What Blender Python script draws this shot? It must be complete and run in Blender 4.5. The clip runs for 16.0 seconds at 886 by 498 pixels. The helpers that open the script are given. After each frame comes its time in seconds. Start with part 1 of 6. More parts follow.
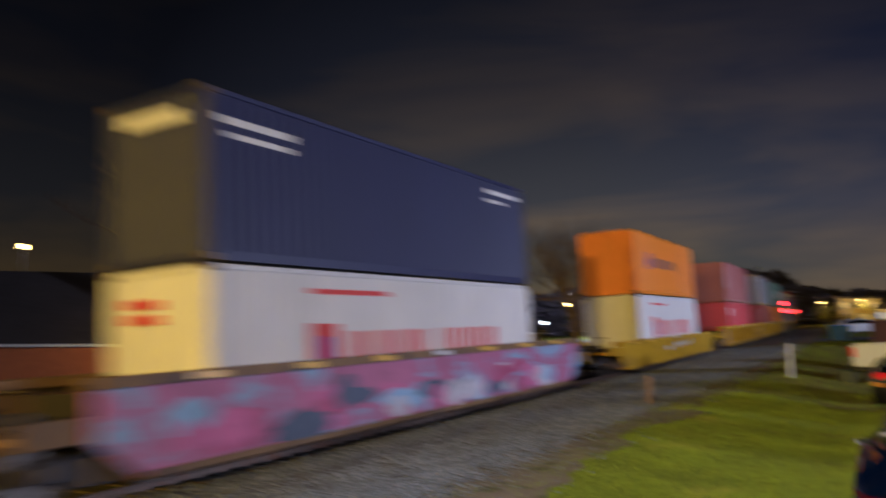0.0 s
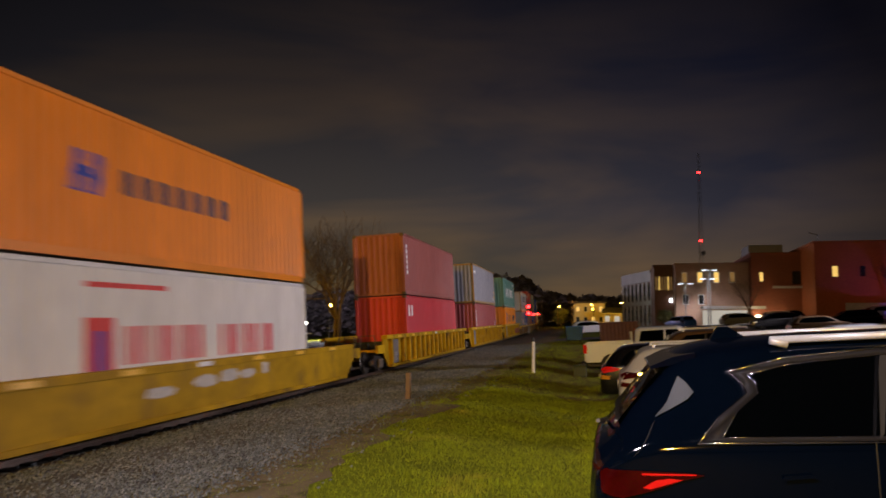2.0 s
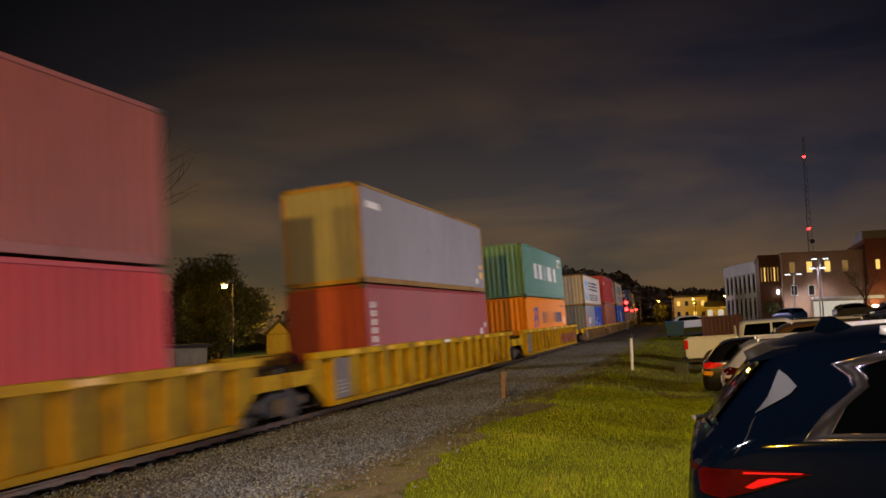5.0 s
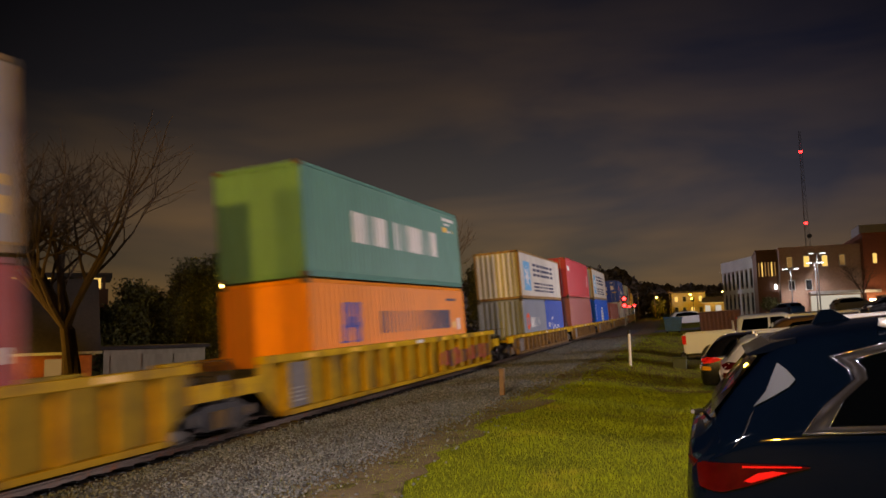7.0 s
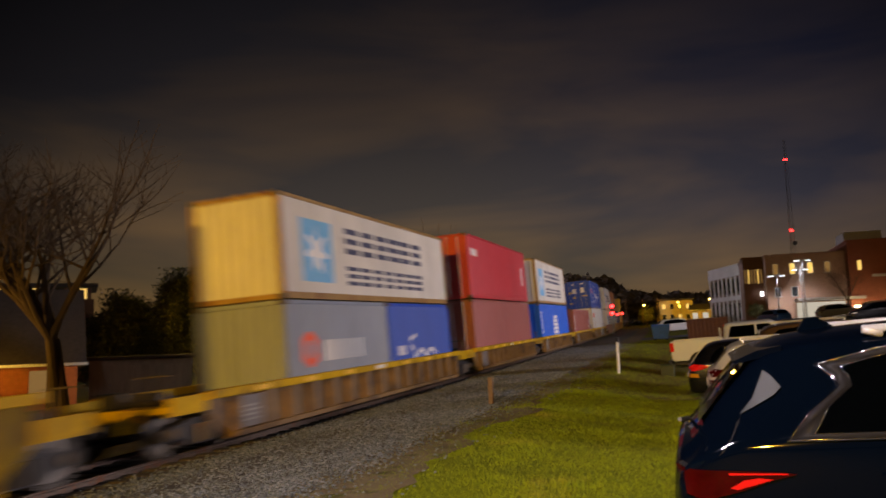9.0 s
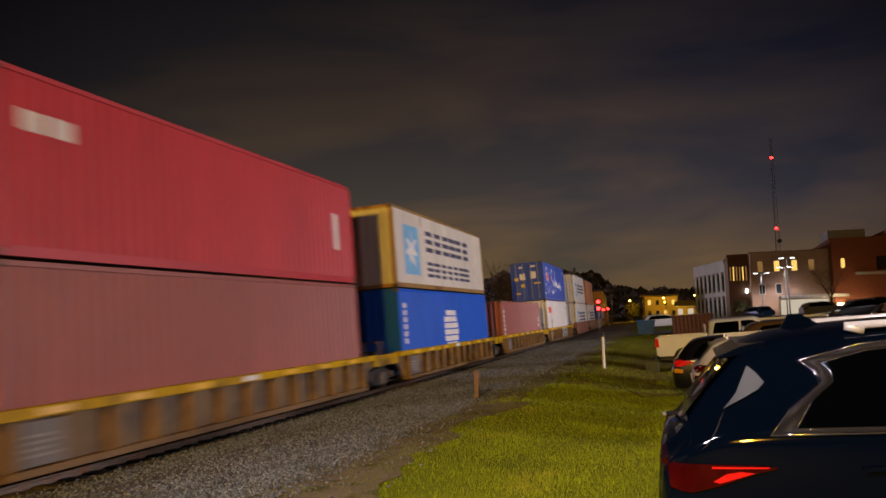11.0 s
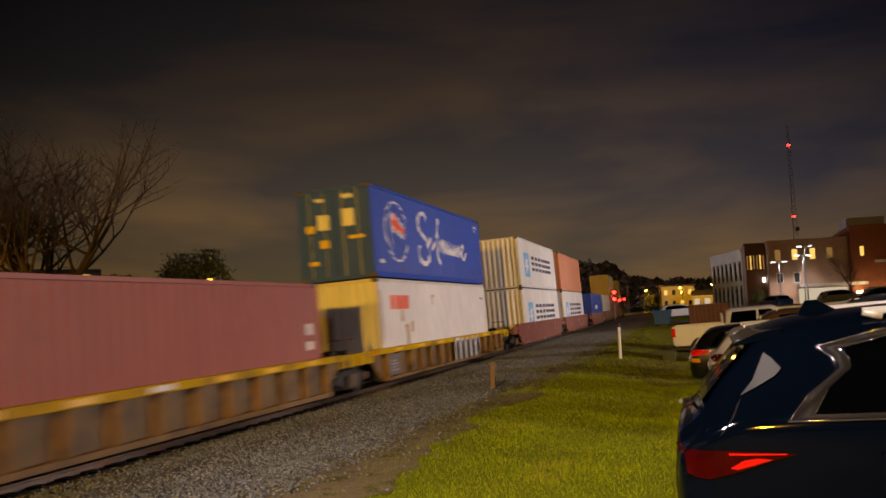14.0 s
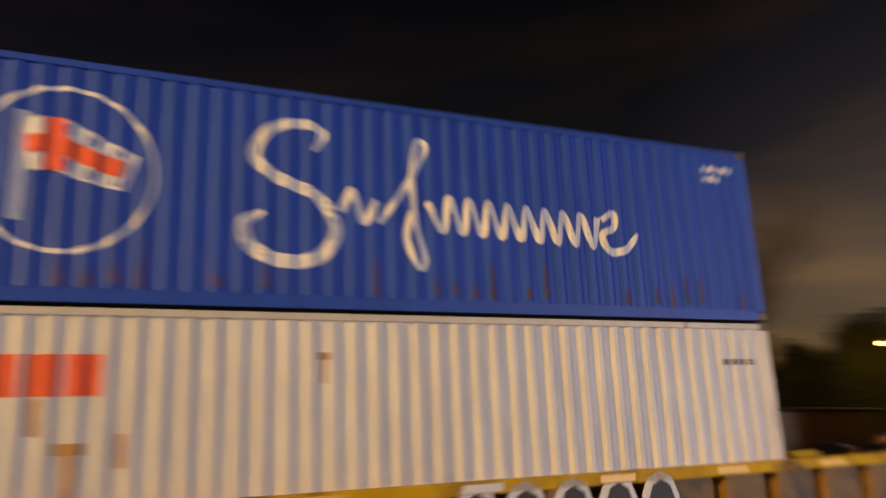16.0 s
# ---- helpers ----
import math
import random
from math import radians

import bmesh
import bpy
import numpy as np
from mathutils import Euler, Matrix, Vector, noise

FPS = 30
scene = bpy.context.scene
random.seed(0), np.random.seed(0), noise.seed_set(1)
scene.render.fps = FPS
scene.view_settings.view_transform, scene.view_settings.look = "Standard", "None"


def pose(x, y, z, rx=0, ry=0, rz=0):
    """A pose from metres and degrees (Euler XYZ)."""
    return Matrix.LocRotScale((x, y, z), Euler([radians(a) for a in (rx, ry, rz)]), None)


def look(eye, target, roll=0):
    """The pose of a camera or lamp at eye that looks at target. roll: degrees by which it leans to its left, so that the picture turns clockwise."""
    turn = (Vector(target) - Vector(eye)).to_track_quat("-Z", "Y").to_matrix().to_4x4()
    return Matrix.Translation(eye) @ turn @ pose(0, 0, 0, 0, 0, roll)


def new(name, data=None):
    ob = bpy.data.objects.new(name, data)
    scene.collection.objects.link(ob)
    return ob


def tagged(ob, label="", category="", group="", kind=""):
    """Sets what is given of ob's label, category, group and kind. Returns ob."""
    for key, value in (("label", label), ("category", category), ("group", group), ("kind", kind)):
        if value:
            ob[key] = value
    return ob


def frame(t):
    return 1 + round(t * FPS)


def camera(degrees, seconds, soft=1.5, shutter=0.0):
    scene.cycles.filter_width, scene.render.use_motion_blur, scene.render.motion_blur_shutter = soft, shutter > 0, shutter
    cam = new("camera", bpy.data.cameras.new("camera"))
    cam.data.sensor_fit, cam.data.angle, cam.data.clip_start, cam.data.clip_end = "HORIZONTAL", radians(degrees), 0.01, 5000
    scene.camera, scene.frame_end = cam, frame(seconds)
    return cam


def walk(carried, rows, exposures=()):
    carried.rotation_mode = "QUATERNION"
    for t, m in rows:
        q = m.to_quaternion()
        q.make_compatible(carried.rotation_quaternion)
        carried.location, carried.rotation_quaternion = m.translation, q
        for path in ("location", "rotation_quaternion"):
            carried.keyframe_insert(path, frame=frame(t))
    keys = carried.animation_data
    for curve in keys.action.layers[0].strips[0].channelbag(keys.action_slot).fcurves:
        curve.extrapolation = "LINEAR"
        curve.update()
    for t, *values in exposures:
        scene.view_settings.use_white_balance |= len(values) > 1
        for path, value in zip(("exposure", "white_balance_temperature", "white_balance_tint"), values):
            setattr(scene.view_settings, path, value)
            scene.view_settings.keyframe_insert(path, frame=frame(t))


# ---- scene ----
cam = camera(60.65, 16.0, soft=1.6, shutter=1.2)


# The ground falls gently towards the track and rises along it; the track lies canted on that slope.
SLOPE, SLOPE_YAW = radians(3.4), radians(18.5)
TILT = Matrix.Rotation(-SLOPE, 4, Vector((-math.sin(SLOPE_YAW), math.cos(SLOPE_YAW), 0.0)))


def held(x, y, z, yaw, pitch, roll):
    """A pose of the camera held in the hand, against the sloping ground: yaw to the left of the track, pitch up, lean."""
    a, b = radians(yaw), radians(pitch)
    eye = Vector((x, y, 1.9 + z))
    return TILT @ look(eye, eye + Vector((-math.sin(a) * math.cos(b), math.cos(a) * math.cos(b), math.sin(b))), roll)


PATH = [
    (0.0, 0.055, -0.079, 0.102, 30.37, 6.58, -3.19),
    (0.5, -0.131, 0.000, -0.019, 21.14, 5.48, -3.26),
    (1.0, -0.134, -0.066, 0.007, 13.85, 5.73, -3.21),
    (1.5, -0.101, -0.052, 0.027, 11.82, 5.87, -3.49),
    (2.0, -0.040, -0.035, 0.021, 12.60, 5.69, -2.98),
    (2.5, 0.014, 0.016, 0.001, 16.06, 5.72, -2.84),
    (3.0, 0.025, 0.032, 0.006, 18.55, 5.87, -2.87),
    (5.5, 0.018, 0.010, 0.005, 19.51, 6.13, -4.50),
    (6.0, 0.025, 0.036, -0.000, 19.33, 6.15, -4.65),
    (6.5, 0.022, 0.039, -0.008, 19.36, 5.93, -4.59),
    (7.0, 0.018, 0.046, -0.006, 19.50, 5.93, -4.82),
    (7.5, 0.015, 0.045, -0.006, 19.65, 5.86, -4.76),
    (8.0, 0.016, 0.026, -0.004, 19.65, 6.03, -4.98),
    (8.5, 0.020, 0.032, 0.001, 19.31, 6.23, -5.09),
    (9.0, 0.026, 0.030, 0.000, 18.55, 6.50, -5.16),
    (9.5, 0.045, -0.009, 0.011, 17.09, 6.50, -4.70),
    (12.0, 0.010, 0.015, -0.015, 18.22, 5.40, -4.53),
    (12.5, 0.013, -0.003, -0.018, 18.42, 5.24, -4.53),
    (13.0, 0.010, -0.010, -0.021, 18.48, 5.30, -4.69),
    (13.5, 0.018, -0.000, -0.021, 18.52, 5.28, -4.83),
    (14.0, 0.027, -0.008, -0.021, 18.80, 5.47, -5.16),
    (14.5, 0.021, -0.022, -0.020, 20.51, 5.87, -5.40),
    (15.0, 0.013, -0.041, -0.020, 23.27, 6.45, -5.76),
    (15.2, 0.010, -0.030, -0.020, 26.33, 7.05, -6.18),
    (15.5, 0.010, -0.030, -0.020, 41.09, 11.38, -4.56),
    (15.8, 0.010, -0.030, -0.020, 56.38, 13.17, -3.89),
    (16.0, 0.010, -0.030, -0.020, 66.17, 13.58, -2.40),
]
EXPOSURES = [(0.0, 0.0, 5000, 8), (0.5, 0.0, 5500, 9), (1.2, -0.2, 6200, 10), (2.2, -0.2, 6500, 10), (3.2, -0.2, 6500, 10), (5.3, 0.0, 6850, 10), (8.8, 0.0, 6900, 10), (9.7, 0.0, 6700, 10), (11.8, 0.0, 7200, 10), (12.6, 0.0, 7200, 10), (13.4, 0.0, 8000, 10), (14.6, 0.0, 8000, 10), (15.2, 0.0, 7250, 10), (15.5, 0.15, 7200, 10), (16.0, 0.45, 6900, 10)]
walk(cam, [(t, held(*row)) for t, *row in PATH], EXPOSURES)

# ---------------------------------------------------------------- sky and lights
SPEED = 11.55
TRACK_X, BEND, BEND_FROM = -10.09, 5.36e-4, -8.1
RAIL_Z = 0.18


def node_tree(owner):
    owner.use_nodes = True
    tree = owner.node_tree
    tree.nodes.clear()
    return tree


def add(tree, kind, **values):
    node = tree.nodes.new(kind)
    for key, value in values.items():
        if key in node.inputs:
            node.inputs[key].default_value = value
    return node


def night_sky():
    world = bpy.data.worlds.new("night_sky")
    scene.world = world
    tree = node_tree(world)
    link = tree.links.new
    coords = tree.nodes.new("ShaderNodeTexCoord")
    split = tree.nodes.new("ShaderNodeSeparateXYZ")
    link(coords.outputs["Generated"], split.inputs[0])
    # height above the horizon: a town's glow low down, near black overhead
    height = tree.nodes.new("ShaderNodeValToRGB")
    ramp = height.color_ramp
    ramp.elements[0].position, ramp.elements[0].color = 0.0, (0.042, 0.027, 0.0105, 1)
    ramp.elements[1].position, ramp.elements[1].color = 0.55, (0.0016, 0.0016, 0.0024, 1)
    for at, colour in ((0.06, (0.040, 0.029, 0.0150, 1)), (0.15, (0.0278, 0.0222, 0.0172, 1)), (0.30, (0.0100, 0.0086, 0.0090, 1))):
        ramp.elements.new(at).color = colour
    link(split.outputs[2], height.inputs[0])
    # thin banks of cloud, lit from below
    flat = tree.nodes.new("ShaderNodeMapping")
    flat.inputs["Scale"].default_value = (1.3, 1.3, 5.5)
    flat.inputs["Rotation"].default_value = (0.05, -0.14, 0.4)
    link(coords.outputs["Generated"], flat.inputs[0])
    clouds = add(tree, "ShaderNodeTexNoise", Scale=1.7, Detail=4.0, Roughness=0.5, Distortion=0.35)
    link(flat.outputs[0], clouds.inputs["Vector"])
    bank = tree.nodes.new("ShaderNodeValToRGB")
    bank.color_ramp.elements[0].position, bank.color_ramp.elements[0].color = 0.40, (0.72, 0.80, 0.98, 1)
    bank.color_ramp.elements[1].position, bank.color_ramp.elements[1].color = 0.66, (1.75, 1.45, 1.1, 1)
    link(clouds.outputs[0], bank.inputs[0])
    tint = tree.nodes.new("ShaderNodeMix")
    tint.data_type, tint.blend_type = "RGBA", "MULTIPLY"
    tint.inputs["Factor"].default_value = 1.0
    # the town's glow lies down the line; the sky behind is darker
    facing = tree.nodes.new("ShaderNodeVectorMath")
    facing.operation = "DOT_PRODUCT"
    facing.inputs[1].default_value = (-0.30, 0.954, 0.0)
    link(coords.outputs["Generated"], facing.inputs[0])
    glow_side = tree.nodes.new("ShaderNodeMapRange")
    glow_side.inputs["From Min"].default_value, glow_side.inputs["From Max"].default_value = 0.78, 1.0
    glow_side.inputs["To Min"].default_value, glow_side.inputs["To Max"].default_value = 0.32, 1.45
    link(facing.outputs["Value"], glow_side.inputs[0])
    lit_sky = tree.nodes.new("ShaderNodeVectorMath")
    lit_sky.operation = "SCALE"
    link(height.outputs[0], lit_sky.inputs[0])
    link(glow_side.outputs[0], lit_sky.inputs["Scale"])
    hue = tree.nodes.new("ShaderNodeValToRGB")
    hue.color_ramp.elements[0].position, hue.color_ramp.elements[0].color = 0.50, (0.86, 0.95, 1.50, 1)
    hue.color_ramp.elements[1].position, hue.color_ramp.elements[1].color = 0.86, (1.05, 1.0, 0.95, 1)
    warm_side = tree.nodes.new("ShaderNodeVectorMath")
    warm_side.operation = "DOT_PRODUCT"
    warm_side.inputs[1].default_value = (-0.75, 0.66, 0.0)
    link(coords.outputs["Generated"], warm_side.inputs[0])
    link(warm_side.outputs["Value"], hue.inputs[0])
    tinted_sky = tree.nodes.new("ShaderNodeVectorMath")
    tinted_sky.operation = "MULTIPLY"
    link(lit_sky.outputs[0], tinted_sky.inputs[0])
    link(hue.outputs[0], tinted_sky.inputs[1])
    link(tinted_sky.outputs[0], tint.inputs["A"])
    link(bank.outputs[0], tint.inputs["B"])
    back = add(tree, "ShaderNodeBackground", Strength=1.8)
    link(tint.outputs["Result"], back.inputs["Color"])
    out = tree.nodes.new("ShaderNodeOutputWorld")
    link(back.outputs[0], out.inputs[0])


def lamp(name, kind, place, watts, colour, size=0.4, target=None, spread=None):
    data = bpy.data.lights.new(name, kind)
    data.energy, data.color = watts, colour
    if kind in ("POINT", "SPOT"):
        data.shadow_soft_size = size
    if kind == "AREA":
        data.size = size
    if kind == "SPOT":
        data.spot_size, data.spot_blend = radians(spread), 0.8
    ob = new(name, data)
    ob.matrix_world = TILT @ (look(place, target) if target else pose(*place))
    return ob


SODIUM, LED = (1.0, 0.55, 0.045), (0.97, 0.87, 1.0)
night_sky()
lamp("sodium_light", "SPOT", (1.75, -45.0, 11.8), 87000, SODIUM, 0.4, (-9.0, 40.0, 1.5), 26)
lamp("sodium_light", "SPOT", (-21.0, -42.0, 10.5), 36000, SODIUM, 0.4, (-9.5, 40.0, 1.5), 34)
lamp("car_park_light", "POINT", (2.0, -9.0, 8.5), 1700, LED, 0.3)
lamp("car_park_light", "SPOT", (-3.2, -1.5, 7.2), 4100, LED, 0.3, (-1.6, 8.8, 0.0), 66)
lamp("car_park_floodlight", "SPOT", (24.0, 31.0, 3.5), 23500, LED, 1.2, (-9.0, 31.0, 3.0), 112)
lamp("car_park_floodlight", "SPOT", (22.0, 62.0, 4.8), 19000, LED, 1.0, (-12.0, 70.0, 3.0), 105)
scene.view_settings.exposure = 0.0


# ---------------------------------------------------------------- materials
def material(name, colour, rough=0.7, metal=0.0, vary=0.25, grain=6.0, coarse=0.7, stretch=(1, 1, 1), bump=0.0, bump_scale=40.0,
             second=None, second_from=0.55, second_to=0.7, second_scale=1.5, second_stretch=(1, 1, 1), coat=0.0, island=0.0, spec=0.5):
    """A surface whose colour varies at two scales, with an optional second colour (dirt, rust) in patches of their own shape."""
    m = bpy.data.materials.new(name)
    tree = node_tree(m)
    link = tree.links.new
    out = tree.nodes.new("ShaderNodeOutputMaterial")
    shade = add(tree, "ShaderNodeBsdfPrincipled", Roughness=rough, Metallic=metal)
    shade.inputs["Specular IOR Level"].default_value = spec
    shade.inputs["Coat Weight"].default_value = coat
    shade.inputs["Coat Roughness"].default_value = 0.04
    link(shade.outputs[0], out.inputs[0])
    coords = tree.nodes.new("ShaderNodeTexCoord")
    shift = tree.nodes.new("ShaderNodeObjectInfo")
    moved = tree.nodes.new("ShaderNodeVectorMath")
    moved.operation = "MULTIPLY_ADD"
    moved.inputs[1].default_value = (1, 1, 1)
    link(coords.outputs["Object"], moved.inputs[0])
    offset = tree.nodes.new("ShaderNodeMath")
    offset.operation, offset.inputs[1].default_value = "MULTIPLY", 37.0
    link(shift.outputs["Random"], offset.inputs[0])
    link(offset.outputs[0], moved.inputs[2])

    def noise_at(scale, along, detail=4.0):
        place = tree.nodes.new("ShaderNodeMapping")
        place.inputs["Scale"].default_value = along
        link(moved.outputs[0], place.inputs[0])
        n = add(tree, "ShaderNodeTexNoise", Scale=scale, Detail=detail, Roughness=0.6)
        link(place.outputs[0], n.inputs["Vector"])
        return n.outputs[0]

    fine, wide = noise_at(grain, stretch), noise_at(coarse, stretch, 3.0)
    both = tree.nodes.new("ShaderNodeMath")
    both.operation = "ADD"
    link(fine, both.inputs[0])
    link(wide, both.inputs[1])
    level = tree.nodes.new("ShaderNodeMapRange")
    level.inputs["From Min"].default_value, level.inputs["From Max"].default_value = 0.65, 1.35
    level.inputs["To Min"].default_value, level.inputs["To Max"].default_value = 1 - vary, 1 + vary
    link(both.outputs[0], level.inputs[0])
    value = level.outputs[0]
    if island:
        geo = tree.nodes.new("ShaderNodeNewGeometry")
        spread = tree.nodes.new("ShaderNodeMapRange")
        spread.inputs["To Min"].default_value, spread.inputs["To Max"].default_value = 1 - island, 1 + island
        link(geo.outputs["Random Per Island"], spread.inputs[0])
        times = tree.nodes.new("ShaderNodeMath")
        times.operation = "MULTIPLY"
        link(value, times.inputs[0])
        link(spread.outputs[0], times.inputs[1])
        value = times.outputs[0]
    scaled = tree.nodes.new("ShaderNodeVectorMath")
    scaled.operation = "SCALE"
    scaled.inputs[0].default_value = colour
    link(value, scaled.inputs["Scale"])
    result = scaled.outputs[0]
    if second:
        mask = tree.nodes.new("ShaderNodeMapRange")
        mask.inputs["From Min"].default_value, mask.inputs["From Max"].default_value = second_from, second_to
        link(noise_at(second_scale, second_stretch, 6.0), mask.inputs[0])
        mix = tree.nodes.new("ShaderNodeMix")
        mix.data_type = "RGBA"
        link(mask.outputs[0], mix.inputs["Factor"])
        link(result, mix.inputs["A"])
        mix.inputs["B"].default_value = (*second, 1)
        result = mix.outputs["Result"]
    link(result, shade.inputs["Base Color"])
    if bump:
        bumped = add(tree, "ShaderNodeBump", Strength=bump, Distance=0.02)
        link(noise_at(bump_scale, (1, 1, 1), 5.0), bumped.inputs["Height"])
        link(bumped.outputs[0], shade.inputs["Normal"])
    return m


def glow(name, colour, strength):
    m = bpy.data.materials.new(name)
    tree = node_tree(m)
    out = tree.nodes.new("ShaderNodeOutputMaterial")
    e = add(tree, "ShaderNodeEmission", Color=(*colour, 1), Strength=strength)
    tree.links.new(e.outputs[0], out.inputs[0])
    return m


def glass(name, colour, rough=0.02):
    """Dark tinted glass."""
    m = bpy.data.materials.new(name)
    tree = node_tree(m)
    out = tree.nodes.new("ShaderNodeOutputMaterial")
    shade = add(tree, "ShaderNodeBsdfPrincipled", Roughness=rough, IOR=1.5)
    shade.inputs["Base Color"].default_value = (*colour, 1)
    shade.inputs["Transmission Weight"].default_value = 0.35
    tree.links.new(shade.outputs[0], out.inputs[0])
    return m


RUST = (0.16, 0.055, 0.018)
GRIME = (0.045, 0.038, 0.03)


def box_paint(name, colour, rust=0.66, gloss=0.38):
    """Container paint: faded in patches, with rust run down in streaks."""
    return material(name, colour, rough=0.5, spec=gloss, vary=0.16, grain=5.0, coarse=0.6, stretch=(1, 1, 0.25), second=RUST,
                    second_from=rust, second_to=rust + 0.09, second_scale=2.6, second_stretch=(1, 1, 0.16), bump=0.05, bump_scale=30)


STEEL_DARK = material("dark_steel", (0.035, 0.030, 0.027), 0.6, 0.4, 0.35, bump=0.1)
WHEEL_STEEL = material("worn_wheel_steel", (0.10, 0.085, 0.07), 0.45, 0.7, 0.3)
RAIL_STEEL = material("rail_steel", (0.10, 0.07, 0.05), 0.5, 0.6, 0.3, second=RUST, second_scale=4)
CASTING = material("casting_steel", (0.10, 0.075, 0.05), 0.6, 0.2, 0.3, second=RUST)
ZINC = material("galvanised_rod", (0.34, 0.33, 0.31), 0.5, 0.3, 0.2)
CAR_YELLOW = material("railcar_yellow_paint", (0.42, 0.245, 0.006), 0.6, 0, 0.3, 4, 0.5, second=(0.13, 0.075, 0.03), second_from=0.52, second_to=0.72,
                      second_scale=1.3, second_stretch=(1, 1, 0.5), bump=0.06, spec=0.12)
CAR_YELLOW_BRIGHT = material("railcar_chord_paint", (0.55, 0.33, 0.006), 0.55, 0, 0.3, 3, 0.5, second=(0.16, 0.09, 0.03), second_from=0.5, second_to=0.66,
                             second_scale=1.6, spec=0.12)
CAR_BROWN = material("railcar_oxide_paint", (0.20, 0.11, 0.03), 0.65, 0, 0.3, 4, 0.5, second=(0.045, 0.03, 0.025), second_from=0.5, second_to=0.7, bump=0.06)
CAR_RED = material("railcar_red_paint", (0.24, 0.075, 0.055), 0.6, 0, 0.25, 4, 0.5, second=(0.40, 0.36, 0.36), second_from=0.62, second_to=0.68,
                   second_scale=1.1, bump=0.05)
CAR_GREY = material("railcar_grey_panel", (0.16, 0.14, 0.13), 0.6, 0, 0.3)
STENCIL = material("faded_stencil_paint", (0.30, 0.28, 0.25), 0.7, 0, 0.3)
RETRO_YELLOW = material("reflective_yellow", (0.85, 0.50, 0.04), 0.4, 0, 0.1)
WHITE_MARK = material("white_marking", (0.75, 0.74, 0.72), 0.6, 0, 0.12, 8, 1.0)
RED_MARK = material("red_marking", (0.62, 0.045, 0.035), 0.6, 0, 0.12)
NAVY_MARK = material("navy_marking", (0.035, 0.04, 0.09), 0.6, 0, 0.2, second=(0.35, 0.34, 0.33), second_from=0.62, second_to=0.7, second_scale=4)
BLUE_MARK = material("blue_marking", (0.03, 0.055, 0.36), 0.6, 0, 0.15)
SKY_MARK = material("sky_blue_marking", (0.16, 0.44, 0.72), 0.6, 0, 0.12)
BLACK_MARK = material("black_marking", (0.02, 0.02, 0.022), 0.6, 0, 0.15)
YELLOW_LABEL = material("yellow_label", (0.75, 0.52, 0.05), 0.6, 0, 0.1)
ORANGE_MARK = material("orange_red_marking", (0.80, 0.10, 0.03), 0.6, 0, 0.12)


def graffiti_paint():
    """Sprayed lettering in pink, pale blue and grey blotches over oxide paint."""
    m = material("graffiti_paint", (0.40, 0.12, 0.22), 0.6, 0, 0.25, 5, 0.8, second=(0.26, 0.36, 0.50), second_from=0.56, second_to=0.60,
                 second_scale=0.62, second_stretch=(1, 1, 1.3))
    return m


GRAFFITI = graffiti_paint()


# ---------------------------------------------------------------- mesh helpers
def mesh_of(name, verts, faces, mat, smooth=False):
    me = bpy.data.meshes.new(name)
    me.from_pydata([tuple(v) for v in verts], [], [tuple(f) for f in faces])
    me.update()
    if mat:
        me.materials.append(mat)
    if smooth:
        me.shade_smooth()
    return me


def piece(name, me, parent=None, at=None, label=""):
    ob = new(name, me)
    if parent:
        ob.parent = parent
    if at is not None:
        ob.matrix_basis = at
    if label:
        tagged(ob, label)
    return ob


def part(name, bm, mat, parent=None, label="", at=None, smooth=False):
    """Links a bmesh as ONE mesh object under a thing or a part."""
    me = bpy.data.meshes.new(name)
    bmesh.ops.recalc_face_normals(bm, faces=bm.faces)
    bm.to_mesh(me)
    bm.free()
    me.materials.append(mat)
    if smooth:
        me.shade_smooth()
    return piece(name, me, parent, at, label)


def box(bm, x0, y0, z0, x1, y1, z1, bevel=0.0):
    """Adds a box, with bevelled edges where asked."""
    vs = [bm.verts.new((x, y, z)) for z in (z0, z1) for y in (y0, y1) for x in (x0, x1)]
    fs = [bm.faces.new([vs[i] for i in f]) for f in ((0, 2, 3, 1), (4, 5, 7, 6), (0, 1, 5, 4), (2, 6, 7, 3), (0, 4, 6, 2), (1, 3, 7, 5))]
    if bevel:
        bmesh.ops.bevel(bm, geom=list({e for f in fs for e in f.edges}), offset=bevel, segments=1, affect="EDGES")
    return vs


def boxes(*rows, bevel=0.0):
    bm = bmesh.new()
    for r in rows:
        box(bm, *r, bevel=bevel)
    return bm


def prism(bm, outline, axis, a, b):
    """A closed outline of 2D points, pushed from a to b along axis 0, 1 or 2."""
    def lift(p, q):
        return ((q, *p), (p[0], q, p[1]), (*p, q))[axis]
    low, high = [bm.verts.new(lift(p, a)) for p in outline], [bm.verts.new(lift(p, b)) for p in outline]
    bm.faces.new(low)
    bm.faces.new(high[::-1])
    n = len(outline)
    for i in range(n):
        bm.faces.new((low[i], low[(i + 1) % n], high[(i + 1) % n], high[i]))
    return bm


